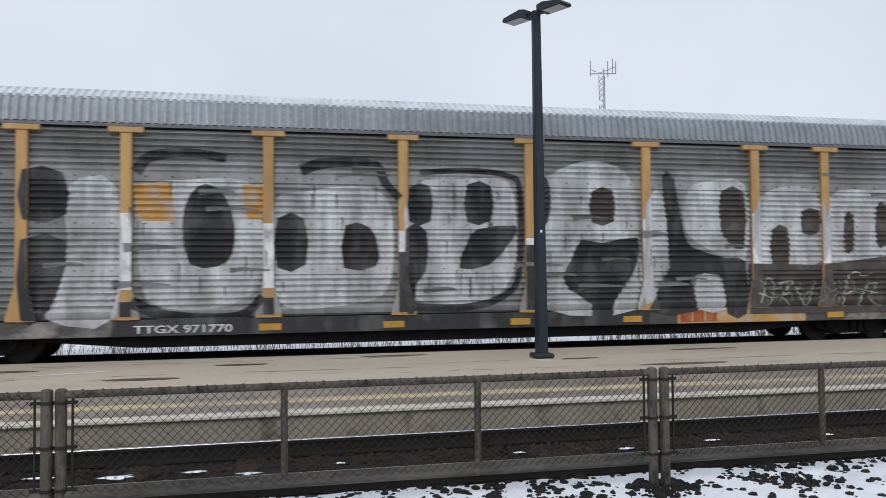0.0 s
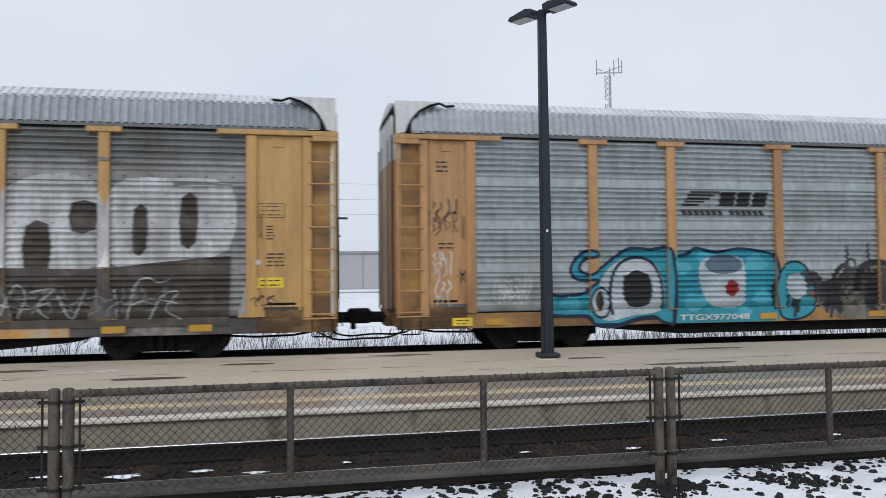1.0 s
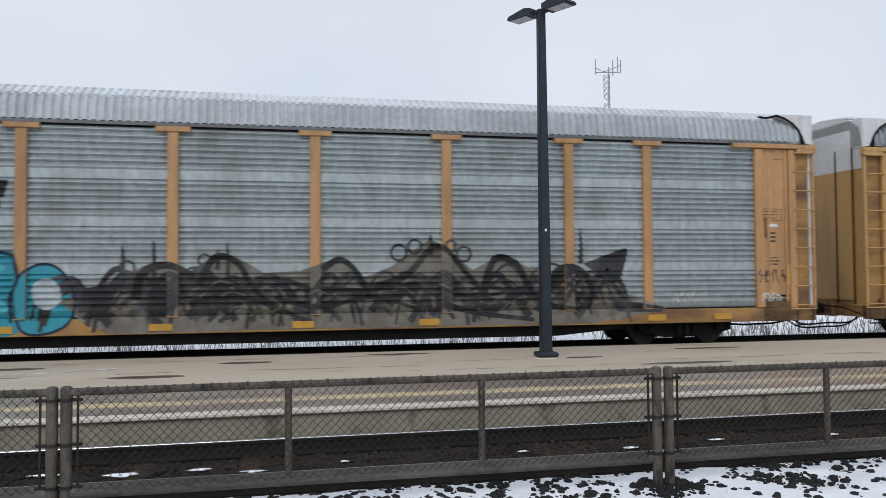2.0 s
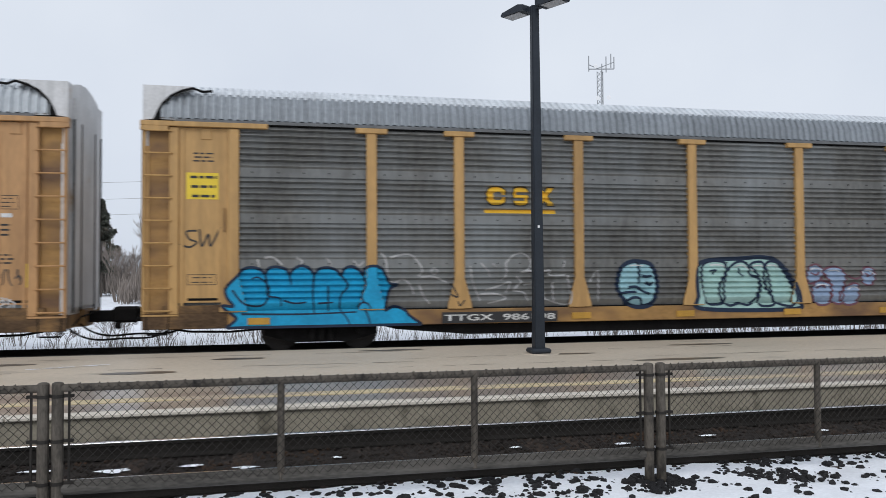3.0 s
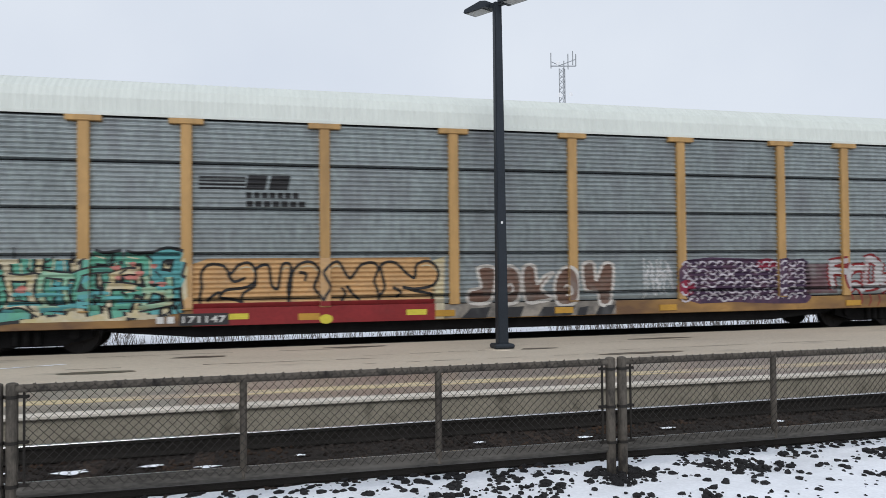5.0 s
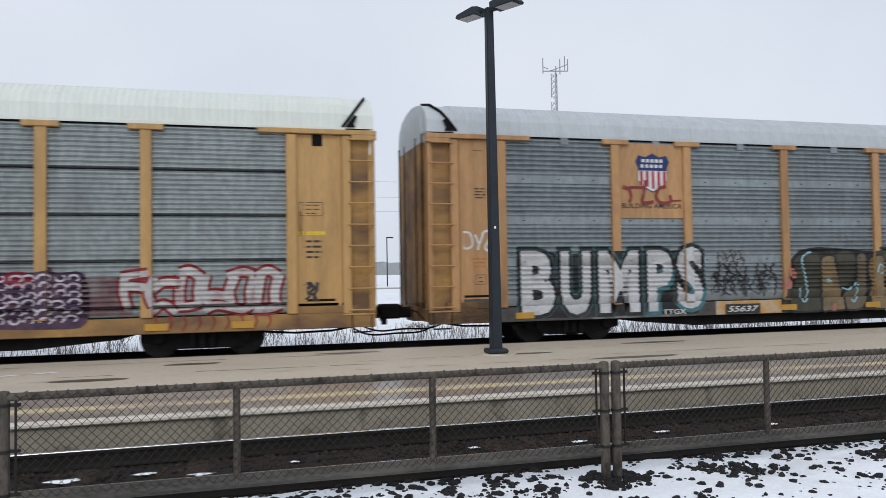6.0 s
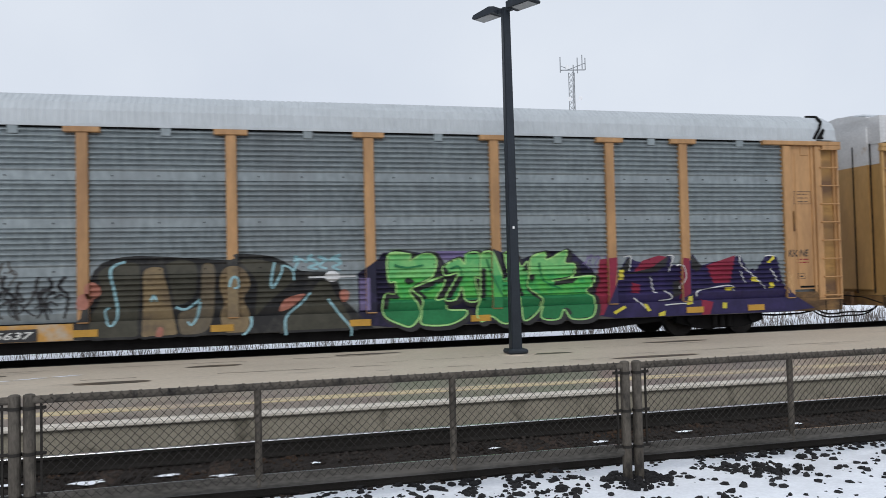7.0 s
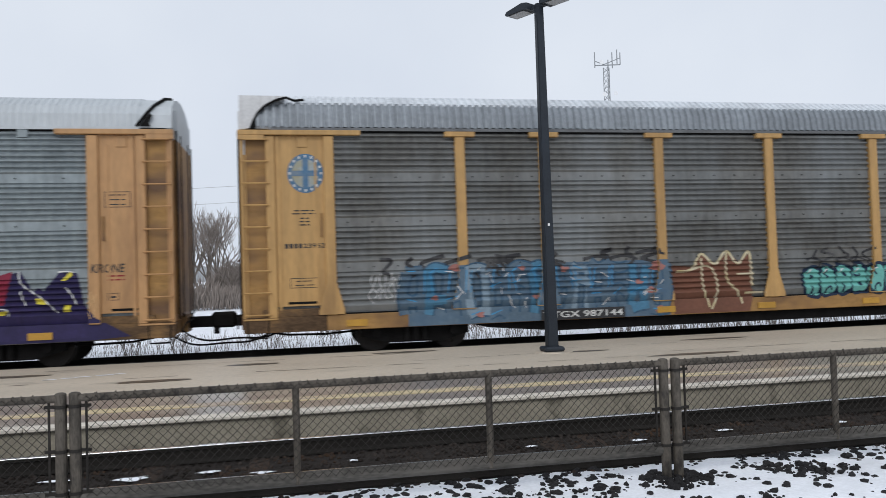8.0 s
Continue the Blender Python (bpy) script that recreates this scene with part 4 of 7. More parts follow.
    part("stirrup_step", pipe(B(), [(mx(0.08), -0.02, 0.9), (mx(0.1), -0.02, 0.5), (mx(0.5), -0.02, 0.5), (mx(0.52), -0.02, 0.9)], 0.018), BLACKM, ob, "bent steel step under the ladder")
    part("brake_pipe", pipe(B(), [(mx(0.3), 0.4, 0.62), (mx(0.9), 0.4, 0.52), (mx(1.7), 0.4, 0.5), (mx(2.4), 0.4, 0.55)], 0.025), BLACKM, ob, "dark brake pipe")
    bm = B()
    if spec["roof"] is ROOFG:
        # a square-topped end hood whose torn seal curves over the corrugated roof
        arc = [(0.22, 4.91), (0.28, 5.06), (0.38, 5.22), (0.54, 5.38), (0.74, 5.50), (0.96, 5.565)]
        hood, ring = B(), [(0.0, 4.88)] + arc + [(0.96, 5.60), (0.0, 5.60)]
        a = [hood.verts.new((mx(x), -0.012, z)) for x, z in ring]
        b = [hood.verts.new((mx(x), 3.012, z)) for x, z in ring]
        hood.faces.new(a), hood.faces.new(b[::-1])
        for k in range(len(ring)):
            hood.faces.new((a[k], b[k], b[(k + 1) % len(ring)], a[(k + 1) % len(ring)]))
        bmesh.ops.recalc_face_normals(hood, faces=hood.faces[:])
        part("end_hood", hood, ENDW, ob, "pale square-topped end hood")
        pts = [(mx(x + 0.015 * math.sin(9 * x)), -0.018, z) for x, z in arc] + [(mx(1.15), 0.12, 5.53), (mx(1.35), 0.16, 5.56)]
        pipe(bm, pts, 0.026)
        flap = poly_prism([(mx(0.2), 4.9), (mx(0.34), 4.9), (mx(0.34), 5.1), (mx(0.29), 5.07)], -0.035, -0.014)
        part("seal_flap", flap, BLACKM, ob, "loose black corner of the roof seal")
    else:
        pts = [(mx(0.66 - 0.74 * (z - 4.95)), y - 0.02, z + 0.015) for y, z in (LOW_ROOF if spec["kind"] == 3 else ROOF_LINE)[:5]]
        pipe(bm, pts, 0.034)
        flap = poly_prism([(mx(0.62), 4.93), (mx(0.42), 5.2), (mx(0.36), 5.16), (mx(0.44), 5.0), (mx(0.40), 4.93)], -0.05, -0.03)
        part("seal_flap", flap, BLACKM, ob, "loose black corner of the roof seal")
    part("roof_seal", bm, BLACKM, ob, "torn black rubber roof seal")


def truck(ob, xc):
    bm = B()
    for y in (0.32, 2.58):
        pr = [(-1.2, 0.42), (-1.2, 0.6), (-0.75, 0.7), (0.75, 0.7), (1.2, 0.6), (1.2, 0.42), (0.98, 0.36), (0.6, 0.26), (-0.6, 0.26), (-0.98, 0.36)]
        a = [bm.verts.new((xc + x, y - 0.08, z)) for x, z in pr]
        b = [bm.verts.new((xc + x, y + 0.08, z)) for x, z in pr]
        bm.faces.new(a)
        bm.faces.new(b[::-1])
        for k in range(len(pr)):
            bm.faces.new((a[k], b[k], b[(k + 1) % len(pr)], a[(k + 1) % len(pr)]))
        for x in (-0.86, 0.86):
            tube(bm, (xc + x, y - 0.16, 0.5), (xc + x, y + 0.1, 0.5), 0.11, n=12)
        for x in (-0.2, 0.0, 0.2):
            tube(bm, (xc + x, y - 0.12, 0.3), (xc + x, y - 0.12, 0.6), 0.075, n=10)
    box(bm, xc - 0.3, xc + 0.3, 0.3, 2.6, 0.45, 0.75)
    bmesh.ops.recalc_face_normals(bm, faces=bm.faces[:])
    tr = part("truck", bm, BLACKM, ob, "black cast steel truck")
    for x in (-0.86, 0.86):
        bm = B()
        for y in (0.68, 2.18):
            tube(bm, (0, y, 0), (0, y + 0.13, 0), 0.40, n=28)
            tube(bm, (0, y + (0.13 if y < 1.5 else -0.03), 0), (0, y + (0.16 if y < 1.5 else 0.0), 0), 0.425, n=28)
            for k in range(5):
                a = k * math.tau / 5
                tube(bm, (0.26 * math.cos(a), y - 0.01, 0.26 * math.sin(a)), (0.26 * math.cos(a), y + 0.01, 0.26 * math.sin(a)), 0.05, n=8)
        tube(bm, (0, 0.3, 0), (0, 2.7, 0), 0.07, n=10)
        ws = part("wheelset", bm, WHEELM, tr)
        ws.location = (xc + x, 0, RAIL_UP + 0.4)
        WHEELS.append((ws, (xc + x, 0, RAIL_UP + 0.4)))


WHEELS = []
FLATS = {k: [RIB_TOP - n1 * st - fl / 2 - j * (n * st + fl) for j in range(3)] for k, (st, n, n1, fl, dp) in RIBS.items()}


def car(spec):
    """Car space: x from its left end, y = 0 at the near side and growing inwards, z over the rails."""
    kind, yellow = spec["kind"], spec["yellow"]
    in0, in1 = spec["inset"]
    ob = empty("auto_carrier")
    bm = B()
    box(bm, 0.08 + in0, LEN - 0.08 - in1, 0.09, 2 * HALF - 0.09, SILL0 + 0.05, EAVE + 0.04)
    part("body", bm, BLACKM if kind == 2 else spec["panel"], ob)
    # corrugated panels between the posts
    edges = [ENDPOSTS[0] + POSTW] + [v for x in POSTS for v in (x, x + POSTW)] + [ENDPOSTS[1]]
    for a, b in zip(edges[::2], edges[1::2]):
        bm, bolts = B(), B()
        sweep(bm, PROFILES[kind], a - 0.01, b + 0.01, closed=False)
        for f in bm.faces:
            f.normal_update()
            if f.normal.y > 0.01:
                f.normal_flip()
        for z in FLATS[kind]:
            if kind in (0, 3):
                n = 5 if kind == 0 else 3
                for k in range(n):
                    x = a + (b - a) * (k + 0.5) / n
                    tube(bolts, (x, 0.0, z), (x, 0.03, z), 0.017, n=6)
        pan = part("side_panel", bm, spec["panel"], ob)
        if bolts.verts:
            tagged(part("bolt", bolts, BLACKM, pan, "row of small dark bolts"), kind="stuff")
    bm = B()
    box(bm, ENDPOSTS[0], ENDPOSTS[1], 3.0 - 0.09, 3.0, SILL1, EAVE)
    part("far_side_wall", bm, spec["panel"], ob)
    # sills
    bm = B()
    box(bm, 1.75, LEN - 1.75, -0.03, 0.12, SILL0, SILL1 - 0.03, bevel=0.012)
    part("side_sill", bm, spec["sill"], ob)
    part("far_sill", box(B(), in0, LEN - in1, 2.88, 3.03, SILL0, SILL1), spec["sill"], ob)
    for a, b in ((in0, 1.75), (LEN - 1.75, LEN - in1)):
        bm = B()
        box(bm, a, b, -0.03, 0.12, SILL0, SILL1 - 0.03, bevel=0.012)
        box(bm, max(a, 0.4 + in0), min(b, LEN - 0.4 - in1), -0.03, 0.09, SILL1 - 0.03, SILL1 + 0.12)
        part("sill_end", bm, RUST_AND_SHADE if kind == 2 else GRIME, ob)
    bm = B()
    box(bm, 1.9, LEN - 1.9, 0.01, 0.1, SILL1 - 0.03, SILL1)
    part("sill_gap", bm, BLACKM, ob, "dark gap over the sill")
    for x in POSTS + ENDPOSTS:
        bm = B()
        box(bm, x, x + POSTW, -0.07, 0.08, SILL1 - 0.03, EAVE - 0.12, bevel=0.012)
        c = x + POSTW / 2
        if spec["flare"]:
            v = [(c - 0.11, 1.6), (c + 0.11, 1.6), (c + 0.27, 1.02), (c + 0.27, SILL1 - 0.02), (c - 0.27, SILL1 - 0.02), (c - 0.27, 1.02)]
            a = [bm.verts.new((px, -0.066, pz)) for px, pz in v]
            b = [bm.verts.new((px, -0.03, pz)) for px, pz in v]
            bm.faces.new(a)
            for k in range(6):
                bm.faces.new((a[k], b[k], b[(k + 1) % 6], a[(k + 1) % 6]))
        if x in POSTS:
            box(bm, c - 0.34, c + 0.34, -0.1, 0.06, EAVE - 0.13, EAVE - 0.02, bevel=0.01)
        bmesh.ops.recalc_face_normals(bm, faces=bm.faces[:])
        part("side_post", bm, yellow, ob)
    bm = B()
    box(bm, 0.62 + in0, LEN - 0.62 - in1, -0.03, 0.1, EAVE - 0.005, EAVE + 0.06)
    part("eave_rail", bm, EAVEM if spec["roof"] is ROOFG else spec["roof"], ob)
    # solid black strip that stands in for the shade under the eave
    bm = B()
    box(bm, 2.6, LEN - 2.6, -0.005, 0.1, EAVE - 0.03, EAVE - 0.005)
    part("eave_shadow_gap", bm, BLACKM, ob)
    top = part("roof", roof_mesh(spec["roof"] is not ROOFG, spec["inset"], LOW_ROOF if kind == 3 else ROOF_LINE), ROOFP if kind == 1 else spec["roof"], ob)
    if spec["roof"] is ROOFG:
        part("frost_layer", roof_mesh(False, spec["inset"], [(0.16, 5.447)] + ROOF_LINE[3:8] + [(2.84, 5.447)], 0.006), FROST, top, "thin pale frost on the roof top")
    if kind == 2:
        for z in (3.9325, 2.9975, 2.0625, 1.1275):
            part("panel_gap", box(B(), ENDPOSTS[0] + POSTW, ENDPOSTS[1], 0.0, 0.06, z - 0.006, z + 0.008), BLACKM, ob, "black gap between the panel rows")
    if kind == 3:
        for a, b in zip(edges[::2], edges[1::2]):
            c = (a + b) / 2 + 0.15
            part("eave_hanger", box(B(), c - 0.1, c + 0.1, -0.02, 0.03, EAVE - 0.17, EAVE - 0.006, bevel=0.008), spec["panel"], ob, "small grey steel hanger under the eave")
    for flip in (False, True):
        end_bay(ob, spec, flip)
    # centre sill with sloping ends
    bm = B()
    pr = [(0.6, 0.62), (0.6, 0.8), (LEN - 0.6, 0.8), (LEN - 0.6, 0.62), (22.7, 0.6), (22.3, 0.5), (20.7, 0.36), (6.9, 0.36), (5.3, 0.5), (4.9, 0.6)]
    a = [bm.verts.new((x, 0.13, z)) for x, z in pr]
    b = [bm.verts.new((x, 2.87, z)) for x, z in pr]
    bm.faces.new(a)
    bm.faces.new(b[::-1])
    for k in range(len(pr)):
        bm.faces.new((a[k], b[k], b[(k + 1) % len(pr)], a[(k + 1) % len(pr)]))
    bmesh.ops.recalc_face_normals(bm, faces=bm.faces[:])
    part("underframe", bm, BLACKM, ob, "black fish-belly underframe")
    for xc in (3.68, LEN - 3.68):
        truck(ob, xc)
    for x in (2.15, 9.3 if kind in (0, 3) else 8.92, 11.9, 14.75, 17.45, 22.82, 24.5):
        part("reflector", box(B(), x, x + 0.45, -0.058, -0.03, 0.67, 0.81), REFL, ob, "yellow reflective strip")
    # coupler and hoses to the next car
    bm = B()
    box(bm, LEN - 0.6, LEN + 0.32, 1.38, 1.62, 0.7, 0.94, bevel=0.02)
    box(bm, LEN + 0.25, LEN + 0.78, 1.28, 1.74, 0.68, 1.02, bevel=0.05)
    box(bm, LEN + 0.75, LEN + 1.3, 1.38, 1.62, 0.7, 0.94, bevel=0.02)
    box(bm, LEN + 0.3, LEN + 0.42, 1.3, 1.4, 0.55, 0.7)
    part("coupler", bm, BLACKM, ob, "black knuckle coupler")
    bm = B()
    for dx, y, dip in ((0.0, 0.9, 0.36), (0.25, 1.1, 0.28)):
        bm = B()
        pipe(bm, [(LEN - 0.6 + dx + 2.2 * u, y, 0.68 - dip * math.sin(math.pi * u) ** 0.7 - 0.05 * math.sin(9 * u)) for u in [k / 14 for k in range(15)]], 0.022)
        part("air_hose", bm, BLACKM, ob, "black rubber air hoses")
    return tagged(ob, spec["label"], "rail car", "cars of the freight train")


TRAIN = [car(s) for s in CARS]


# ---- paint, lettering and signs on the cars ----
def paint(name, color, worn=(0.2, 0.2, 0.2), at=0.66):
    return mat(name, color, 0.55, dark=0.8, scale=1.6, fine=16, stain=worn, stain_at=at, stain_scale=2.2, soft_stain=0.2, spec=0.3)


SILVER = mat("faded_silver_spray", (0.58, 0.595, 0.61), 0.55, dark=0.75, scale=1.2, fine=10, stain=(0.21, 0.205, 0.2), stain_at=0.56, stain_scale=0.9, stretch=(1.6, 1, 0.7), soft_stain=0.28, spec=0.3, streak=0.4)
SMOKE = mat("faded_black_spray", (0.032, 0.032, 0.035), 0.55, dark=0.75, scale=1.2, fine=10, stain=(0.12, 0.12, 0.12), stain_at=0.6, stain_scale=1.0, stretch=(1.6, 1, 0.7), soft_stain=0.25, spec=0.3)
UMBER = paint("dark_umber_spray", (0.065, 0.056, 0.05), (0.12, 0.11, 0.1), 0.6)
ORANGEP = paint("old_orange_patch", (0.5, 0.27, 0.07), (0.4, 0.36, 0.3), 0.55)
EMBLEMRED = paint("dull_red_lettering", (0.35, 0.055, 0.02), (0.35, 0.16, 0.05), 0.6)
TEAL = paint("turquoise_spray", (0.035, 0.26, 0.34), (0.04, 0.2, 0.26), 0.6)
SKYB = paint("pale_blue_spray", (0.28, 0.47, 0.52), (0.16, 0.28, 0.32), 0.6)
AZURE = paint("bright_azure_spray", (0.012, 0.29, 0.52), (0.012, 0.22, 0.42), 0.6)
NAVY = paint("navy_outline_spray", (0.010, 0.022, 0.05), (0.02, 0.03, 0.05))
WHITEP = paint("white_spray", (0.62, 0.62, 0.62), (0.35, 0.36, 0.36), 0.58)
PINK = paint("salmon_spray", (0.5, 0.2, 0.17), (0.4, 0.25, 0.22))
REDP = paint("dull_red_spray", (0.23, 0.022, 0.024), (0.17, 0.03, 0.03))
MINT = paint("mint_spray", (0.13, 0.38, 0.27), (0.12, 0.32, 0.30), 0.55)
AQUA = paint("aqua_spray", (0.12, 0.37, 0.38), (0.1, 0.28, 0.3), 0.58)
PEACH = paint("peach_spray", (0.55, 0.34, 0.16), (0.45, 0.3, 0.17), 0.6)
CREAM = paint("cream_spray", (0.55, 0.49, 0.35), (0.5, 0.42, 0.2), 0.58)
BROWN = paint("brown_spray", (0.16, 0.07, 0.045), (0.12, 0.06, 0.04))
KHAKI = paint("khaki_spray", (0.13, 0.105, 0.07), (0.1, 0.085, 0.065), 0.58)
GREENP = paint("bright_green_spray", (0.10, 0.42, 0.09), (0.03, 0.27, 0.09), 0.54)
LIME = paint("lime_highlight_spray", (0.35, 0.62, 0.22), (0.15, 0.5, 0.15))
DEEPG = paint("deep_green_spray", (0.02, 0.17, 0.06), (0.02, 0.13, 0.05))
PURPLE = paint("deep_purple_spray", (0.022, 0.017, 0.066), (0.04, 0.022, 0.085))
LILAC = paint("lilac_spray", (0.17, 0.14, 0.27), (0.12, 0.1, 0.2))
MAGENTA = paint("crimson_spray", (0.22, 0.02, 0.045), (0.12, 0.02, 0.05))
YELP = paint("lemon_spray", (0.6, 0.52, 0.06), (0.45, 0.4, 0.1))
SLATE = paint("slate_blue_spray", (0.10, 0.15, 0.20), (0.07, 0.12, 0.18), 0.55)
SIGNY = mat("yellow_sign", (0.72, 0.52, 0.03), 0.5, dark=0.85)
RYELL = mat("emblem_yellow", (0.72, 0.42, 0.03), 0.5, dark=0.85)
EMBLUE = paint("emblem_blue", (0.07, 0.15, 0.25), (0.16, 0.2, 0.24), 0.6)
SHIELDB = paint("shield_blue", (0.02, 0.035, 0.13), (0.03, 0.05, 0.15))
SHIELDR = paint("shield_red", (0.38, 0.04, 0.07), (0.4, 0.08, 0.1))


def islands(bm):
    """The separate shapes of a flat drawing, each as a drawing of its own."""
    seen, out = set(), []
    for f0 in bm.faces:
        if f0 in seen:
            continue
        todo, group = [f0], []
        seen.add(f0)
        while todo:
            f = todo.pop()
            group.append(f)
            for e in f.edges:
                for g in e.link_faces:
                    if g not in seen:
                        seen.add(g)
                        todo.append(g)
        piece, made = B(), {}
        for f in group:
            for v in f.verts:
                if v not in made:
                    made[v] = piece.verts.new(v.co)
            piece.faces.new([made[v] for v in f.verts])
        out.append(piece)
    return out


SHIFTS = (-0.08, -0.13, -0.12, -0.1, 0.0, 0.09)


class Side:
    """The near side of one car, to paint on."""

    def __init__(self, k):
        self.ob, self.kind, self.r = TRAIN[k], CARS[k]["kind"], random.Random(100 + k)
        self.level, self.shift = None, SHIFTS[k]

    def put(self, bm, material, layer=1, name="graffiti", label="", own=False):
        if self.shift and not own:
            bmesh.ops.translate(bm, verts=bm.verts[:], vec=(self.shift, 0, 0))
        pieces = islands(bm) if name in ("graffiti", "emblem", "graffiti_outline") else [bm]
        for j, piece in enumerate(pieces[:14] if len(pieces) <= 14 else [bm]):
            ob = film(self.ob, self.kind, name, piece, material, layer + 0.02 * j, label, self.level)
            if ob and (len(pieces) > 14 or name in ("graffiti_tag", "graffiti_highlight", "paint_drip", "worn_patch", "lettering", "letter_line", "letter_shine", "letter_edge", "letter_fill", "overspray")):
                tagged(ob, label, kind="stuff")
        return ob

    def bars(self, x0, x1, z0, z1, rows, material=INK, layer=1, gap=0.55, ragged=0.3):
        bm = B()
        h = (z1 - z0) / (rows - 1 + gap) if rows > 1 else (z1 - z0) / gap
        for j in range(rows):
            z = z1 - h * gap - j * h if rows > 1 else z0
            a, b = x0, x1
            if rows > 1:
                cut = (x1 - x0) * ragged * self.r.random()
                a, b = x0 + cut / 2, x1 - cut / 2
            while a < b - 0.01:
                e = min(b, a + self.r.uniform(0.07, 0.2))
                rect(bm, a, e, z, z + h * gap * 0.7)
                a = e + 0.03
        self.put(bm, material, layer, "lettering", "small unreadable dark lettering")

    def framed(self, x0, x1, z0, z1, rows=3):
        bm, w = B(), 0.012
        rect(bm, x0, x1, z0, z0 + w), rect(bm, x0, x1, z1 - w, z1), rect(bm, x0, x0 + w, z0, z1), rect(bm, x1 - w, x1, z0, z1)
        self.put(bm, INK, 1, "stencil_frame", "thin dark stencilled frame")
        self.bars(x0 + 0.06, x1 - 0.06, z0 + 0.05, z1 - 0.05, rows, gap=0.3)

    def plate(self, x0, x1, z0, z1, material=SIGNY, rows=2):
        self.put(rect(B(), x0, x1, z0, z1), material, 1, "sign", "small yellow sign")
        self.bars(x0 + 0.06, x1 - 0.06, z0 + 0.04, z1 - 0.04, rows, layer=2, gap=0.4)

    def number(self, text, x0, x1, z0, z1, ground=True, lean=0.0):
        if ground:
            self.put(rect(B(), x0 - 0.06, x1 + 0.06, z0 - 0.05, z1 + 0.05), INK, 11, "number_ground", "black ground of the car number")
        self.put(lettering(text, x0, x1, z0, z1, 0.012, lean), LETTER, 12, "car_number", "white stencilled car number")

    def tag(self, x0, x1, z0, z1, material=WHITEP, n=5, w=0.045, layer=2):
        """A quick scrawled tag of looping lines."""
        r, bm = self.r, B()
        for k in range(n):
            cx = x0 + (x1 - x0) * (k + 0.5) / n
            hw = (x1 - x0) / n * 0.55
            pts = [(cx + hw * r.uniform(-1, 1), z1 + (z0 - z1) * j / 4 + (z1 - z0) * r.uniform(-0.12, 0.12)) for j in range(5)]
            stroke(bm, pts, w, w * 0.6)
            if r.random() < 0.6:
                z = z0 + (z1 - z0) * r.uniform(0.3, 0.8)
                stroke(bm, [(cx - hw, z), (cx, z + 0.06), (cx + hw, z - 0.03)], w * 0.8, w * 0.5)
        self.put(bm, material, layer, "graffiti_tag", "scrawled spray tag")

    def bubbles(self, x0, x1, z0, z1, n, fill, line=NAVY, strokes=3, base=1):
        """Rounded throw-up letters: dark outline, pale fill and a few inner lines, letter by letter."""
        r = self.r
        step = (x1 - x0) / n
        for k in range(n):
            big, small, inner, shine = B(), B(), B(), B()
            cx = x0 + step * (k + 0.5)
            cz = (z0 + z1) / 2 + r.uniform(-0.04, 0.04) * (z1 - z0)
            rx, rz = step * 0.58, (z1 - z0) / 2
            s = r.uniform(0, 6)
            oval(big, cx, cz, rx + 0.02, rz + 0.03, 24, 0.7, 0.07, s)
            oval(small, cx, cz, rx - 0.05, rz - 0.05, 24, 0.7, 0.07, s)
            hook, form = r.choice((-1, 1)), r.randrange(4)
            if form == 0:
                oval(inner, cx + 0.1 * hook * rx, cz + rz * 0.3, rx * 0.2, rz * 0.13, 12, 0.8)
                stroke(inner, [(cx - 0.1 * rx, cz - rz * 0.85), (cx, cz - rz * 0.5), (cx - 0.1 * rx, cz - rz * 0.25)], 0.06, 0.04)
            elif form == 1:
                stroke(inner, [(cx + hook * rx * 0.75, cz + rz * 0.25), (cx + hook * rx * 0.1, cz + rz * 0.32), (cx - hook * rx * 0.3, cz + rz * 0.12)], 0.055, 0.035)
                stroke(inner, [(cx - hook * rx * 0.75, cz - rz * 0.3), (cx - hook * rx * 0.1, cz - rz * 0.25), (cx + hook * rx * 0.3, cz - rz * 0.4)], 0.055, 0.035)
            elif form == 2:
                stroke(inner, [(cx, cz + rz * 0.85), (cx + 0.08 * hook, cz + rz * 0.5), (cx, cz + rz * 0.2)], 0.07, 0.04)
                stroke(inner, [(cx - 0.3 * rx, cz - rz * 0.8), (cx - 0.2 * rx, cz - rz * 0.5), (cx + 0.2 * rx, cz - rz * 0.35), (cx + 0.35 * rx, cz - rz * 0.6)], 0.05, 0.04)
            else:
                oval(inner, cx - 0.1 * hook * rx, cz - rz * 0.32, rx * 0.22, rz * 0.13, 12, 0.8)
                stroke(inner, [(cx + hook * rx * 0.7, cz + rz * 0.3), (cx + hook * rx * 0.2, cz + rz * 0.2), (cx - 0.1 * hook * rx, cz + rz * 0.35)], 0.06, 0.035)
            for _ in range(strokes - 2):
                z, x = cz + rz * r.uniform(-0.7, 0.6), cx + rx * r.uniform(-0.4, 0.2)
                stroke(inner, [(x - rx * 0.25, z), (x, z + r.uniform(-0.07, 0.07)), (x + rx * 0.35, z + r.uniform(-0.05, 0.05))], 0.035, 0.025)
            stroke(shine, [(cx - rx * 0.45, z1 - 0.2), (cx - rx * 0.2, z1 - 0.12), (cx + rx * 0.1, z1 - 0.11)], 0.035, 0.02)
            up = base + 0.4 * (k % 2)
            let = self.put(big, line, up, "graffiti_letter", "rounded bubble letter with a dark outline")
            self.put(small, fill, up + 1, "letter_fill")
            self.put(inner, line, up + 2, "letter_line")
            self.put(shine, WHITEP, up + 3, "letter_shine")

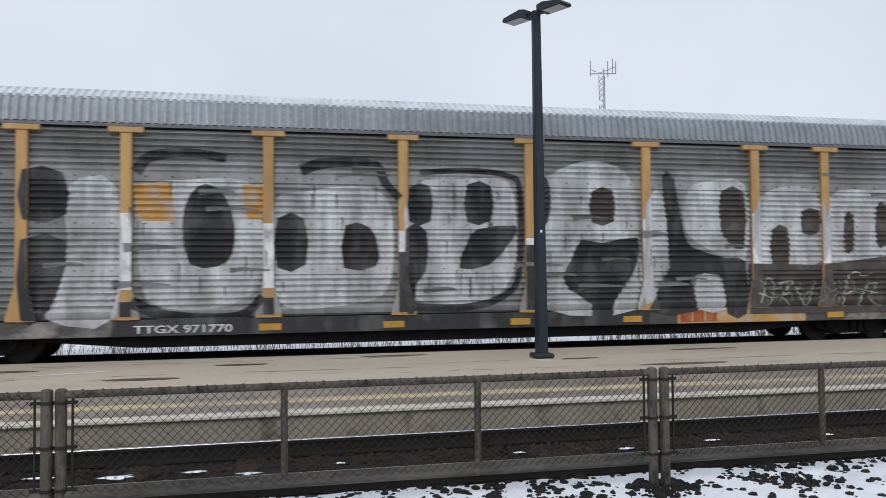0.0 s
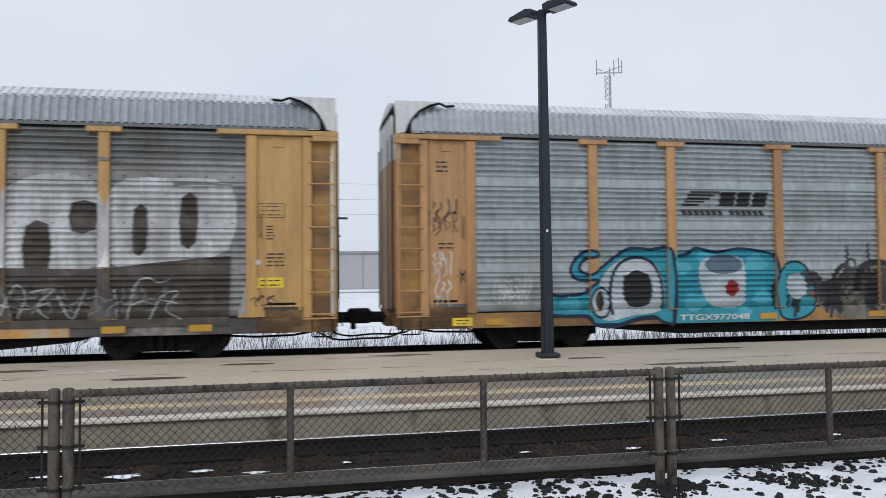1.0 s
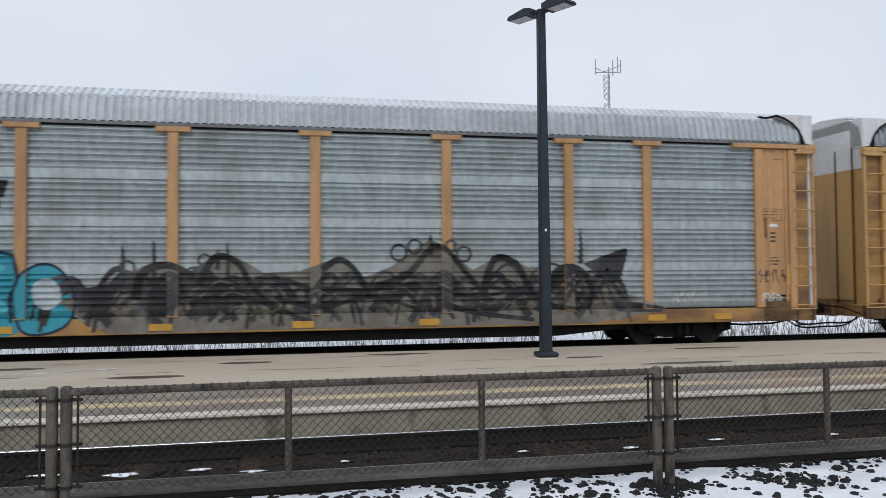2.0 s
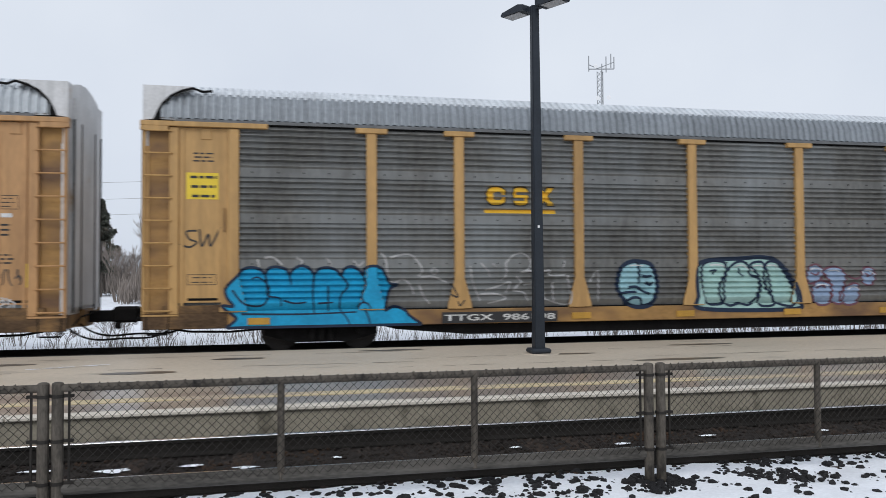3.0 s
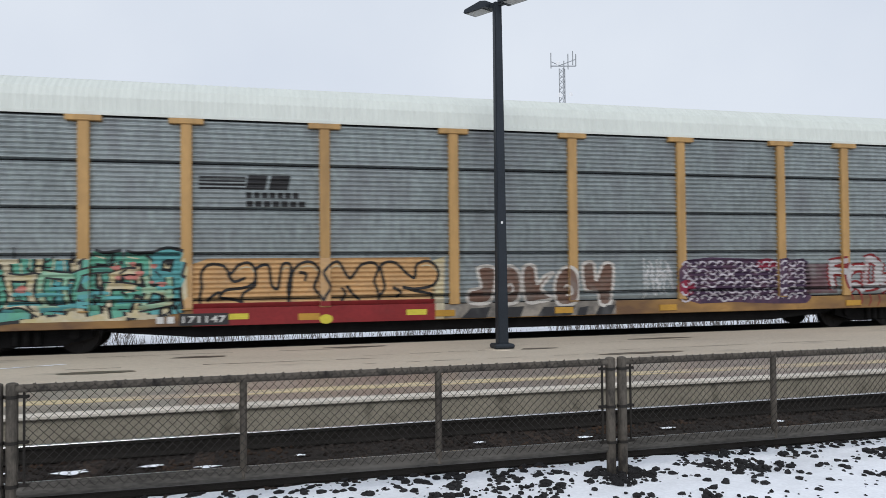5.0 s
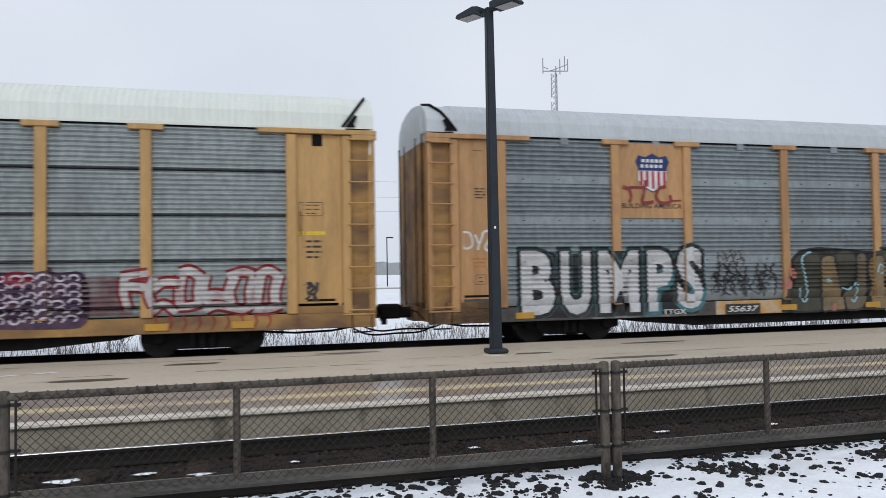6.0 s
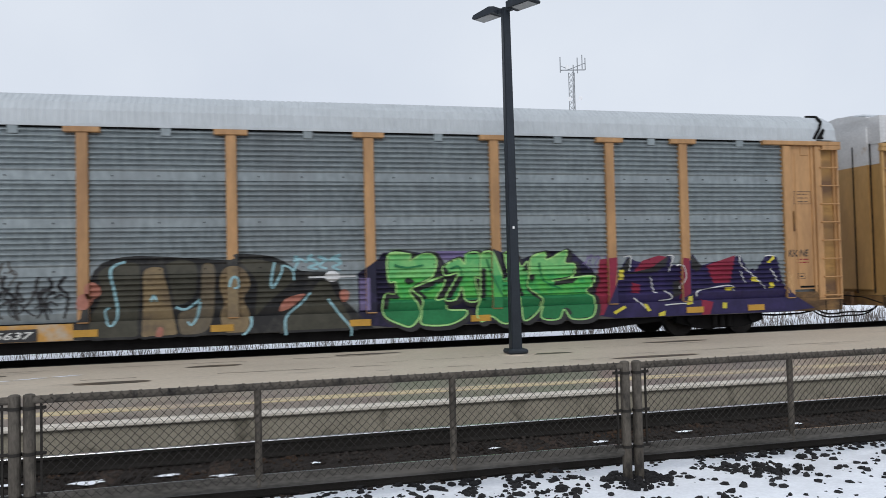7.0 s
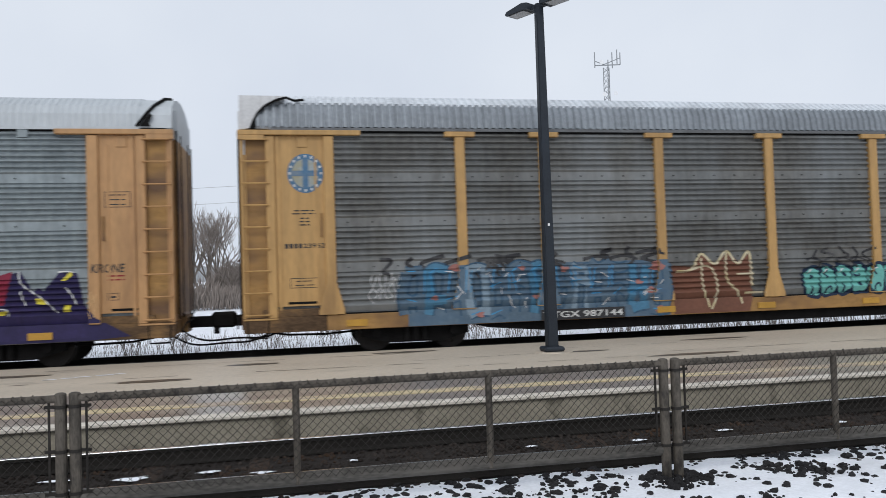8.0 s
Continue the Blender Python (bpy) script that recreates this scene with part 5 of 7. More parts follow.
    def shape(self, contour, fill, line=None, layer=1, w=0.07, smooth=3, name="graffiti_letter", label="", inner=(), shine=None):
        """One sprayed letter: a filled contour, its outline, its inner lines and a pale gleam along the top."""
        pts = rounded(way(contour), smooth)
        self.put(poly(B(), pts), fill, layer, name, label, True)
        if line:
            self.put(stroke(B(), pts + pts[:2], w), line, layer + 0.8, "letter_edge", own=True)
        if inner:
            bm = B()
            for text in inner:
                stroke(bm, [(x, max(z, SILL0 + 0.012)) for x, z in way(text)], w * 0.75, w * 0.5)
            self.put(bm, line, layer + 0.5, "letter_line", own=True)
        if shine:
            top = max(pts, key=lambda p: p[1])
            near = sorted((p for p in pts if abs(p[0] - top[0]) < 0.22 and top[1] - p[1] < 0.15))
            if len(near) > 2:
                self.put(stroke(B(), [(x, z - 0.09) for x, z in near], 0.03, 0.02), shine, layer + 0.6, "letter_shine", own=True)

    def lines(self, texts, material, w, layer, label="", name="graffiti_tag"):
        bm = B()
        for text in texts:
            stroke(bm, way(text), w, w * 0.7)
        self.put(bm, material, layer, name, label, True)

    def letters(self, x0, x1, z0, z1, n, fills, line, w=0.2, edge=0.06, base=1, shine=None):
        """Angular spray letters: crooked stems and bars, each letter with its own contour and fill."""
        r = self.r
        step = (x1 - x0) / n
        for k in range(n):
            cx, hw = x0 + step * (k + 0.5), step * 0.36
            lean = r.uniform(-0.25, 0.25) * hw
            ways = []
            for side in (-1, 1):
                if side < 0 or r.random() < 0.75:
                    x = cx + side * hw
                    ways.append([(x + lean, z1 - w / 2 - r.uniform(0, 0.1)), (x + r.uniform(-0.1, 0.1), (z0 + z1) / 2), (x - lean, z0 + w / 2 + r.uniform(0, 0.12))])
            for z in r.sample([z1 - w * 0.6, z1 - 0.38 * (z1 - z0), z0 + 0.42 * (z1 - z0), z0 + w * 0.65], 2):
                ways.append([(cx - hw - r.uniform(0, 0.12), z + r.uniform(-0.08, 0.08)), (cx, z + r.uniform(-0.1, 0.1)), (cx + hw + r.uniform(0, 0.15), z + r.uniform(-0.1, 0.1))])
            out, ins, hi = B(), B(), B()
            for pts in ways:
                q = w * r.uniform(0.85, 1.2)
                stroke(out, pts, q + 2 * edge, q + 2 * edge)
                stroke(ins, pts, q, q * 0.85)
                if shine and r.random() < 0.7:
                    (ax, az), (bx, bz) = pts[0], pts[1]
                    stroke(hi, [(ax + 0.05, az), ((ax + bx) / 2 + 0.05, (az + bz) / 2), (bx + 0.05, bz)], 0.03, 0.02)
            up = base + 0.4 * (k % 2)
            self.put(out, line, up, "graffiti_letter", "angular spray letter with a contour")
            self.put(ins, fills[k % len(fills)], up + 1, "letter_fill")
            if shine:
                self.put(hi, shine, up + 2, "letter_shine")


def paint_silver_car():
    s = Side(0)
    put = s.put
    bm, edge = B(), [4.3] + POSTS + [ENDPOSTS[1]]
    for k in range(1, len(edge) - 1):
        rect(bm, edge[k] + POSTW + 0.01, edge[k + 1] - 0.01, 1.0, 4.25)
    put(bm, mat("silver_overspray_haze", (0.32, 0.326, 0.33), 0.55, dark=0.75, scale=1.0, fine=9, stain=(0.15, 0.145, 0.135), stain_at=0.54, stain_scale=0.6, soft_stain=0.3, spec=0.3, streak=0.3), 0.5, "overspray", "hazy silver overspray", own=True)
    put(rect(B(), 6.5, 18.2, 0.61, 0.94), SMOKE, 1, "graffiti", "faded black spray along the sill")
    for k, contour in enumerate(("5.54,3.62 6.49,3.64 6.5,1 5.2,0.98 5.4,1.6 5.58,2.5", "6.93,2.84 7.1,3.65 7.85,3.8 9.09,3.77 9.37,2.85 9.41,2.02 9.09,1.38 8.41,1.15 7.42,1.16 6.98,1.56", "9.63,3.41 10.27,3.59 11.26,3.72 11.99,3.49 12.14,2.61 12.07,1.68 11.71,1.27 10.83,1.14 9.75,1.19 9.62,2.27", "12.48,3.68 13.79,3.91 14.75,3.86 14.92,2.86 14.86,1.89 14.49,1.35 13.78,1.16 12.73,1.2 12.44,1.91", "15.41,3.72 16.24,4.29 17.13,4.35 17.77,3.88 17.89,2.49 17.84,0.96 15.46,1.03 15.42,2.49", "18.1,3.51 18.5,3.64 18.61,1.99 18,1.05 18.02,2.87", "19.04,3.13 19.17,3.71 19.54,3.94 20.69,3.9 20.65,2.08 19.89,2.26 19.22,2.62", "21.03,3.61 22.62,3.76 22.8,2.07 21,2", "23,3.63 24.11,3.82 25.33,3.66 25.27,2.35 24.07,2.11 22.99,2.06")):
        s.shape(contour, SILVER, None, 2 + 0.1 * k, label="huge faded silver graffiti letter")
    for contour in ("6.82,3.7 7.52,3.74 7.65,2.94 6.87,2.95", "8.95,3.7 9.41,3.74 9.38,2.99 9.04,2.99"):
        s.shape(contour, ORANGEP, None, 3.2, smooth=1, name="graffiti", label="old orange panel showing through")
    for k, contour in enumerate(("4.76,3.94 5.48,3.9 5.55,3.06 4.77,2.96", "4.74,2.55 5.56,2.52 5.4,1.49 5.1,0.98 4.75,0.99", "7.76,2.84 7.9,3.48 8.24,3.72 8.61,3.46 8.8,2.85 8.75,2.26 8.46,2.01 7.91,2.06", "9.67,3.01 10.23,3.01 10.26,2.04 9.66,1.98", "11.1,2.87 11.62,2.84 11.8,2.38 11.75,2 11.06,1.96", "12.48,3.7 12.96,3.74 12.96,2.97 12.48,2.97", "13.79,3.79 14.34,3.77 14.33,3 13.78,2.97", "14.02,2.8 14.92,2.88 14.76,2.49 14.28,2.01 13.6,1.94 13.78,2.49", "12.39,2.79 12.87,2.76 12.85,1.9 12.64,1.61 12.57,0.97 12.41,0.97", "15.36,3.94 15.67,3.95 15.75,3.48 15.66,2.96 15.35,2.91", "16.03,1.76 16.22,2.12 16.47,2.56 16.98,2.49 17.86,2.62 17.82,1.99 17.62,1.62 17.25,1.12 17.15,0.69 16.64,0.58 16.71,1.07 16.15,1.45", "18.5,4.02 18.81,4 19.06,2.69 19.35,2.36 20.17,2.13 20.65,2.04 20.63,0.81 20.12,0.82 20.05,1.59 19.82,1.76 19.37,1.76 19.2,1.6 19.33,0.89 18.06,0.92 18.67,1.92")):
        s.shape(contour, SMOKE, None, 4 + 0.1 * k, smooth=2, name="letter_shadow", label="faded black counter of a giant letter")
    for contour in ("16.74,3.68 17.25,3.72 17.27,2.99 16.73,2.97", "20.03,3.72 20.64,3.73 20.62,2.36 20.17,2.56 20.01,2.88", "21.39,2.82 21.81,2.86 21.82,1.97 21.37,1.97", "22.24,3.29 22.7,3.29 22.68,2.76 22.23,2.73", "23.42,3.17 23.67,3.19 23.65,2.36 23.4,2.29", "24.34,3.42 24.65,3.42 24.62,2.49 24.32,2.47"):
        s.shape(contour, UMBER, None, 4.4, smooth=2, name="letter_shadow", label="dull umber counter of a giant letter")
    s.shape("19.34,1.72 19.82,1.72 20.02,1.52 20.08,0.92 19.38,0.93", SILVER, None, 6, smooth=2)
    s.lines(("6.86,3.93 7.13,4.26 7.9,4.36 8.63,4.26", "6.79,1.3 7.53,1 8.86,0.97 9.37,1.38", "10.16,4.04 10.71,4.21 11.71,4.19 11.96,3.81 12.27,3.46"), SMOKE, 0.24, 3.6, "faded black sprayed contour", "graffiti_outline")
    s.lines(("12.39,1.11 13.78,1.08 14.67,1.35 14.98,1.89 15.01,3.65 14.75,4 13.79,4.11 12.73,4.04",), SMOKE, 0.16, 5.4, "faded black sprayed contour", "graffiti_outline")
    bm = B()
    for k, x in enumerate(POSTS[1:]):
        rect(bm, x, x + POSTW, 1.55 if k < 5 else 2.0, (3.1, 2.9, 2.75, 2.6, 3.05, 3.2, 3.1)[k])
    put(bm, mat("white_grey_overspray", (0.68, 0.69, 0.7), 0.55, dark=0.8, scale=1.2, fine=10, stain=(0.3, 0.3, 0.3), stain_at=0.58, stain_scale=1.4), 2, label="pale silver overspray on the posts", own=True)
    bm = B()
    for k, x in enumerate(POSTS[1:5]):
        rect(bm, x, x + POSTW, 1.0, (1.3, 1.35, 2.3, 2.45)[k])
    put(bm, SMOKE, 3, label="dark overspray on the posts", own=True)
    bm = B()
    for k in range(70):
        x, z = s.r.uniform(6.8, 19.0), s.r.uniform(1.3, 3.9)
        stroke(bm, [(x, z), (x + 0.01, z - 0.1), (x, z - s.r.uniform(0.15, 0.5))], 0.03, 0.012)
    put(bm, SMOKE, 5, "paint_drip", "thin dark paint drips")
    bm = B()
    for k in range(22):
        x, z = s.r.uniform(5, 24.5), s.r.uniform(1.4, 4.3)
        stroke(bm, [(x, z), (x + s.r.uniform(0.2, 0.6), z + 0.03), (x + s.r.uniform(0.7, 1.2), z)], s.r.uniform(0.06, 0.2), 0.03)
    put(bm, STEELB, 6, "worn_patch", "panel colour showing through worn paint")
    s.shape("20.72,2 22.72,1.96 24.07,2.11 25.32,2.22 25.28,0.78 20.7,0.8", UMBER, None, 7.5, smooth=1, name="graffiti", label="dark lower ground of the graffiti")
    s.lines(("20.98,1.06 21.21,1.64 21.41,1.44 21.26,0.99", "21.49,1.51 21.92,1.57 21.62,1.24 21.83,0.98", "21.99,1.44 22.26,0.97 22.49,1.5", "23.04,1.56 23.14,0.96", "23.29,0.95 23.45,1.62 23.68,1.78 23.9,1.68 24.13,1.75", "23.73,0.94 23.97,1.41 24.28,1.48 24.04,1.14 24.34,0.93", "20.92,1.29 21.41,1.18 21.84,1.31", "23.37,1.22 23.74,1.35 24.27,1.25"), paint("pale_green_grey_spray", (0.34, 0.37, 0.34)), 0.04, 9, "pale scrawled contour letters")
    s.tag(21.0, 24.3, 1.05, 1.55, paint("dim_green_grey_spray", (0.2, 0.215, 0.2)), 10, 0.03, 9)
    s.number("TTGX 971770", 6.92, 8.84, 0.66, 0.82, ground=False)
    bm = B()
    for x in (18.97, 19.3, 19.63):
        rect(bm, x, x + 0.28, 0.64, 0.92)
    put(rect(B(), 18.9, 22.3, 0.61, 0.94), ORANGEP, 2, "sill_patch", "old ochre patch on the sill")
    put(bm, EMBLEMRED, 5, "emblem", "dull red block emblem")
    s.framed(25.95, 26.5, 3.02, 3.32, 3)
    s.bars(26.05, 26.33, 2.56, 2.86, 5)
    s.bars(26.08, 26.54, 2.0, 2.28, 4)
    s.plate(25.93, 26.47, 1.55, 1.76)
    s.tag(25.8, 26.3, 1.15, 1.4, SMOKE, 3, 0.03)
    put(oval(B(), 25.95, 2.08, 0.05, 0.06), WHITEP, 1, "sticker", "small white round sticker")


def paint_blue_eye_car():
    s = Side(1)
    put = s.put
    cloud = paint("cyan_cloud_spray", (0.08, 0.36, 0.46), (0.05, 0.26, 0.36))
    pale = paint("pale_grey_blue_spray", (0.45, 0.5, 0.53), (0.3, 0.36, 0.39), 0.56)
    s.shape("4.83,2.27 4.55,2.29 4.27,2.07 4.19,1.82 4.38,1.64 4.82,1.63 4.68,1.49 4.44,1.32 3.89,1.28 3.58,1.33 3.59,0.87 4.33,0.83 4.61,0.8 4.78,0.62 5.23,0.59 5.79,0.74 6.26,0.76 6.7,0.58 6.7,2.22 6.14,2.33 5.62,2.35 5.22,2.13 4.94,1.92 4.68,1.76 4.49,1.81 4.4,1.92 4.53,2.11 4.83,2.18", TEAL, NAVY, 1, 0.07, name="graffiti", label="turquoise cartoon creature with a curled arm")
    s.shape("6.75,2.15 7.02,2.27 7.32,2.39 7.92,2.29 8.41,2.36 8.9,2.31 9.35,2.24 9.42,1.74 9.37,1.13 9.27,0.54 6.75,0.57", TEAL, None, 1.2, name="graffiti", label="turquoise block of the cartoon graffiti")
    s.shape("9.37,1.37 9.5,1.8 9.78,2.01 10.1,1.99 10.35,1.73 10.49,1.3 10.38,0.86 9.96,0.65 9.52,0.73", TEAL, NAVY, 1.4, 0.05, name="graffiti", label="rounded turquoise end of the cartoon graffiti")
    s.shape("4.86,1.43 5,1.76 5.28,2.03 5.68,2.17 6.14,2.08 6.4,1.77 6.49,1.29 6.35,0.91 5.68,0.81 5.11,0.7 4.83,0.85", pale, None, 3, label="large pale eyeball", name="graffiti")
    s.shape("5.45,1.42 5.52,1.75 5.79,1.87 6.07,1.77 6.19,1.41 6.09,1.08 5.79,1 5.53,1.09", INK, None, 4, label="black pupil", name="graffiti")
    s.shape("4.64,1.14 4.73,1.37 4.91,1.46 5.09,1.33 5.13,1.1 5.02,0.82 4.82,0.8 4.69,0.95", pale, NAVY, 4.4, 0.05, label="small pale eyeball", name="graffiti")
    s.shape("4.73,1.17 4.8,1.36 4.91,1.38 4.98,1.17 4.93,0.96 4.82,0.94", INK, None, 5.6, label="black pupil", name="graffiti")
    s.shape("7.41,2 7.68,2.14 8.29,2.19 8.56,1.99 8.58,1.38 8.48,1 7.92,0.96 7.58,1.1 7.39,1.58", pale, None, 3, label="pale face of the second creature", name="graffiti")
    s.shape("7.53,2.02 7.92,2.22 8.41,2.12 8.48,1.85 8.04,1.75 7.68,1.81", SLATE, None, 4, label="slate blue shade over the face", name="graffiti")
    s.shape("8.06,1.45 8.19,1.59 8.38,1.53 8.4,1.34 8.23,1.22 8.09,1.29", REDP, None, 5, label="dull red mouth spot", name="graffiti")
    s.shape("9.71,1.62 9.97,1.76 10.18,1.61 10.23,1.3 10,1.12 9.75,1.25", pale, None, 3, label="pale patch of the cartoon graffiti", name="graffiti")
    s.lines(("5.17,0.84 5.13,1.31 5.22,1.78 5.45,2.06 5.82,2.15 6.16,2.03 6.37,1.71 6.44,1.29 6.4,0.94", "6.67,2.22 6.75,1.65 6.7,0.93 6.68,0.58", "9.35,2.24 9.45,1.74 9.3,1.37 9.34,0.88", "3.59,0.86 4.11,0.82 4.55,0.8 4.78,0.6 5.23,0.56 5.79,0.71 6.28,0.74", "6.84,2.17 7.11,2.24 7.32,2.36 7.8,2.26 8.41,2.35 8.97,2.29 9.35,2.21"), NAVY, 0.075, 5, "dark contour lines of the cartoon", "letter_line")
    bm = B()
    for x, z, q in ((7.05, 1.9, 0.25), (7.4, 1.1, 0.3), (9.0, 2.0, 0.3), (9.15, 1.2, 0.25), (4.3, 1.1, 0.25), (8.65, 0.85, 0.2), (7.7, 2.15, 0.25)):
        oval(bm, x, z, q, q * 0.7, 14, 1.0, 0.15, x)
    put(bm, cloud, 2.2, label="lighter cyan clouds in the graffiti")
    s.lines(("5.52,1.75 5.79,1.87 6.07,1.77",), WHITEP, 0.035, 6, name="graffiti_highlight")
    # dark vine-like piece
    r = s.r
    base = B()
    poly(base, [(10.55, 1.35), (11.3, 1.55), (12.0, 1.7), (12.6, 1.45), (13.5, 1.75), (14.5, 1.5), (15.3, 1.85), (16.4, 1.55), (17.0, 1.9), (17.8, 2.35), (18.4, 1.9), (19.2, 1.6), (20.2, 1.95), (20.9, 1.5), (22.0, 1.8), (22.5, 1.3), (23.4, 0.95), (22.2, 0.7), (11.4, 0.62), (10.7, 0.9)])
    put(base, paint("murky_khaki_spray", (0.13, 0.115, 0.09), (0.22, 0.21, 0.19), 0.52), 1, label="khaki ground of dark vine graffiti")
    bm = B()
    for k in range(85):
        x = r.uniform(10.7, 21.5)
        top = 1.4 + 0.55 * noise.noise((x * 0.8, 0, 0)) + r.uniform(0.1, 0.5)
        z = r.uniform(0.75, 1.3)
        sg = r.choice((-1, 1))
        w = r.uniform(0.06, 0.2)
        stroke(bm, [(x, z), (x + sg * 0.35, (z + top) / 2), (x + sg * 0.75, top), (x + sg * 1.15, (z + top) / 2 + 0.05), (x + sg * 1.3, z - 0.1)], w, w * 0.5)
    for x, z, rr in ((17.15, 2.25, 0.17), (17.5, 2.38, 0.15), (18.6, 2.22, 0.16), (18.3, 2.4, 0.12), (11.6, 1.95, 0.14), (12.9, 1.75, 0.2), (20.6, 1.5, 0.5), (13.1, 2.1, 0.12)):
        stroke(bm, [(x + rr * math.cos(a), z + rr * math.sin(a)) for a in [k * math.tau / 10 for k in range(11)]], 0.05)
    for x, z0, z1 in ((12.1, 1.4, 2.5), (13.55, 1.5, 2.45), (13.35, 1.9, 2.3), (17.85, 2.2, 2.65), (21.33, 2.0, 2.8), (11.5, 1.8, 2.4)):
        stroke(bm, [(x, z0), (x + 0.02, (z0 + z1) / 2), (x, z1)], 0.12, 0.03)
    poly(bm, [(21.4, 2.0), (22.4, 2.35), (22.5, 2.3), (22.3, 1.6), (22.05, 1.5)])
    poly(bm, [(22.0, 1.2), (23.4, 0.98), (23.3, 0.86), (22.2, 0.9)])
    poly(bm, [(10.5, 1.5), (11.3, 1.62), (11.1, 1.1), (10.7, 1.05)])
    put(bm, SMOKE, 2, label="dark twisting vine-like graffiti")
    put(poly(B(), [(10.3, 1.27), (11.3, 1.7), (11.95, 2.0), (12.85, 1.87), (13.3, 2.22), (13.8, 2.13), (14.3, 1.83), (15.05, 1.87), (15.8, 2.13), (16.35, 1.7), (17.0, 1.96), (17.85, 2.57), (18.8, 1.87), (19.4, 2.18),
                   (20.0, 1.96), (20.5, 1.7), (20.85, 1.92), (21.5, 1.8), (21.6, 1.27), (22.2, 0.97), (21.8, 0.64), (11.2, 0.64)]),
        paint("faded_brown_haze", (0.12, 0.108, 0.088), (0.17, 0.16, 0.14), 0.5), 1.5, label="faded brown ground of dark vine-like graffiti")
    bm = B()
    for w, pts in ((0.2, [(11.75, 1.3), (11.9, 1.85), (12.4, 2.0), (12.9, 1.75)]), (0.16, [(13.0, 1.6), (13.3, 2.15), (13.75, 2.05), (14.1, 1.5), (14.6, 1.0)]), (0.15, [(15.5, 1.9), (15.9, 2.1), (16.3, 1.75), (16.5, 1.3)]),
                   (0.16, [(16.5, 1.5), (17.3, 1.75), (18.0, 2.4), (18.7, 1.75), (19.2, 1.2)]), (0.17, [(19.0, 1.3), (19.3, 2.1), (19.8, 2.0), (20.1, 1.5), (20.5, 1.1), (21.3, 0.95)]),
                   (0.2, [(20.5, 1.3), (20.8, 1.85), (21.3, 1.85), (21.6, 1.4), (21.5, 0.98)]), (0.12, [(14.5, 1.3), (15.5, 1.1), (16.5, 1.3), (17.5, 1.05)]), (0.1, [(15.5, 1.5), (16.5, 1.45), (17.6, 1.6)]),
                   (0.1, [(18.0, 1.5), (18.7, 1.3), (19.5, 1.35)]), (0.14, [(18.2, 1.1), (19.0, 0.9), (20.2, 0.75)]), (0.14, [(12.8, 1.2), (13.6, 1.35), (14.3, 1.2), (15.2, 0.8)])):
        stroke(bm, pts, w, w * 0.6)
    put(bm, paint("soot_black_spray", (0.02, 0.02, 0.021), (0.06, 0.058, 0.052), 0.6), 3, label="dark arch of vine-like graffiti")
    bm = B()
    for k in range(20):
        x, z = r.uniform(11, 22), r.uniform(0.75, 1.6)
        stroke(bm, [(x, z), (x + 0.2, z + 0.1), (x + 0.5, z + r.uniform(-0.1, 0.1))], 0.05, 0.02)
    put(bm, KHAKI, 3, "graffiti_highlight")
    s.number("TTGX977048", 6.96, 8.76, 0.67, 0.81, ground=False)
    bm = B()
    for j in range(5):
        z = 3.36 + 0.075 * j
        rect(bm, 7.12 + 0.05 * j, 7.55 + 0.14 * j, z, z + 0.05)
    for x0, x1 in ((8.05, 8.45), (8.5, 8.85), (8.92, 9.3)):
        rect(bm, x0, x1, 3.36, 3.7, 0.08)
    put(bm, INK, 1, "emblem", "black striped block emblem")
    bm = B()
    for k in range(14):
        if k != 7:
            rect(bm, 7.1 + k * 0.155, 7.22 + k * 0.155, 3.14, 3.25)
    put(bm, INK, 1, "emblem", "row of small black blocks under the emblem")
    s.bars(1.2, 1.5, 4.05, 4.3, 3)
    s.tag(1.0, 1.7, 2.7, 3.4, SMOKE, 4, 0.035), s.tag(1.05, 1.7, 2.75, 3.2, SMOKE, 4, 0.03)
    s.bars(1.25, 1.6, 2.36, 2.5, 2)
    s.tag(1.1, 1.55, 1.75, 2.3, WHITEP, 4, 0.03), s.tag(1.05, 1.55, 1.1, 1.65, WHITEP, 4, 0.03)
    s.tag(1.66, 1.85, 1.6, 1.9, INK, 2, 0.035)
    s.tag(2.5, 3.4, 1.15, 1.7, WHITEP, 7, 0.035), s.tag(2.6, 3.3, 1.15, 1.5, WHITEP, 6, 0.035)
    s.plate(1.55, 2.0, 0.66, 0.84)
    s.framed(25.95, 26.49, 3.02, 3.3, 3)
    put(rect(B(), 26.12, 26.38, 2.86, 2.94), WHITEP, 1, "sticker", "small white label")
    s.bars(26.12, 26.36, 2.5, 2.75, 3), s.bars(26.08, 26.42, 1.95, 2.15, 3)
    s.tag(25.78, 26.58, 1.52, 1.82, SMOKE, 6, 0.035), s.tag(25.88, 26.45, 1.07, 1.28, WHITEP, 6, 0.03)
    put(rect(B(), 26.61, 26.74, 1.48, 1.95), SIGNY, 2, "sign", "upright yellow marker strip")
    s.tag(23.6, 24.5, 1.05, 1.3, WHITEP, 6, 0.03)


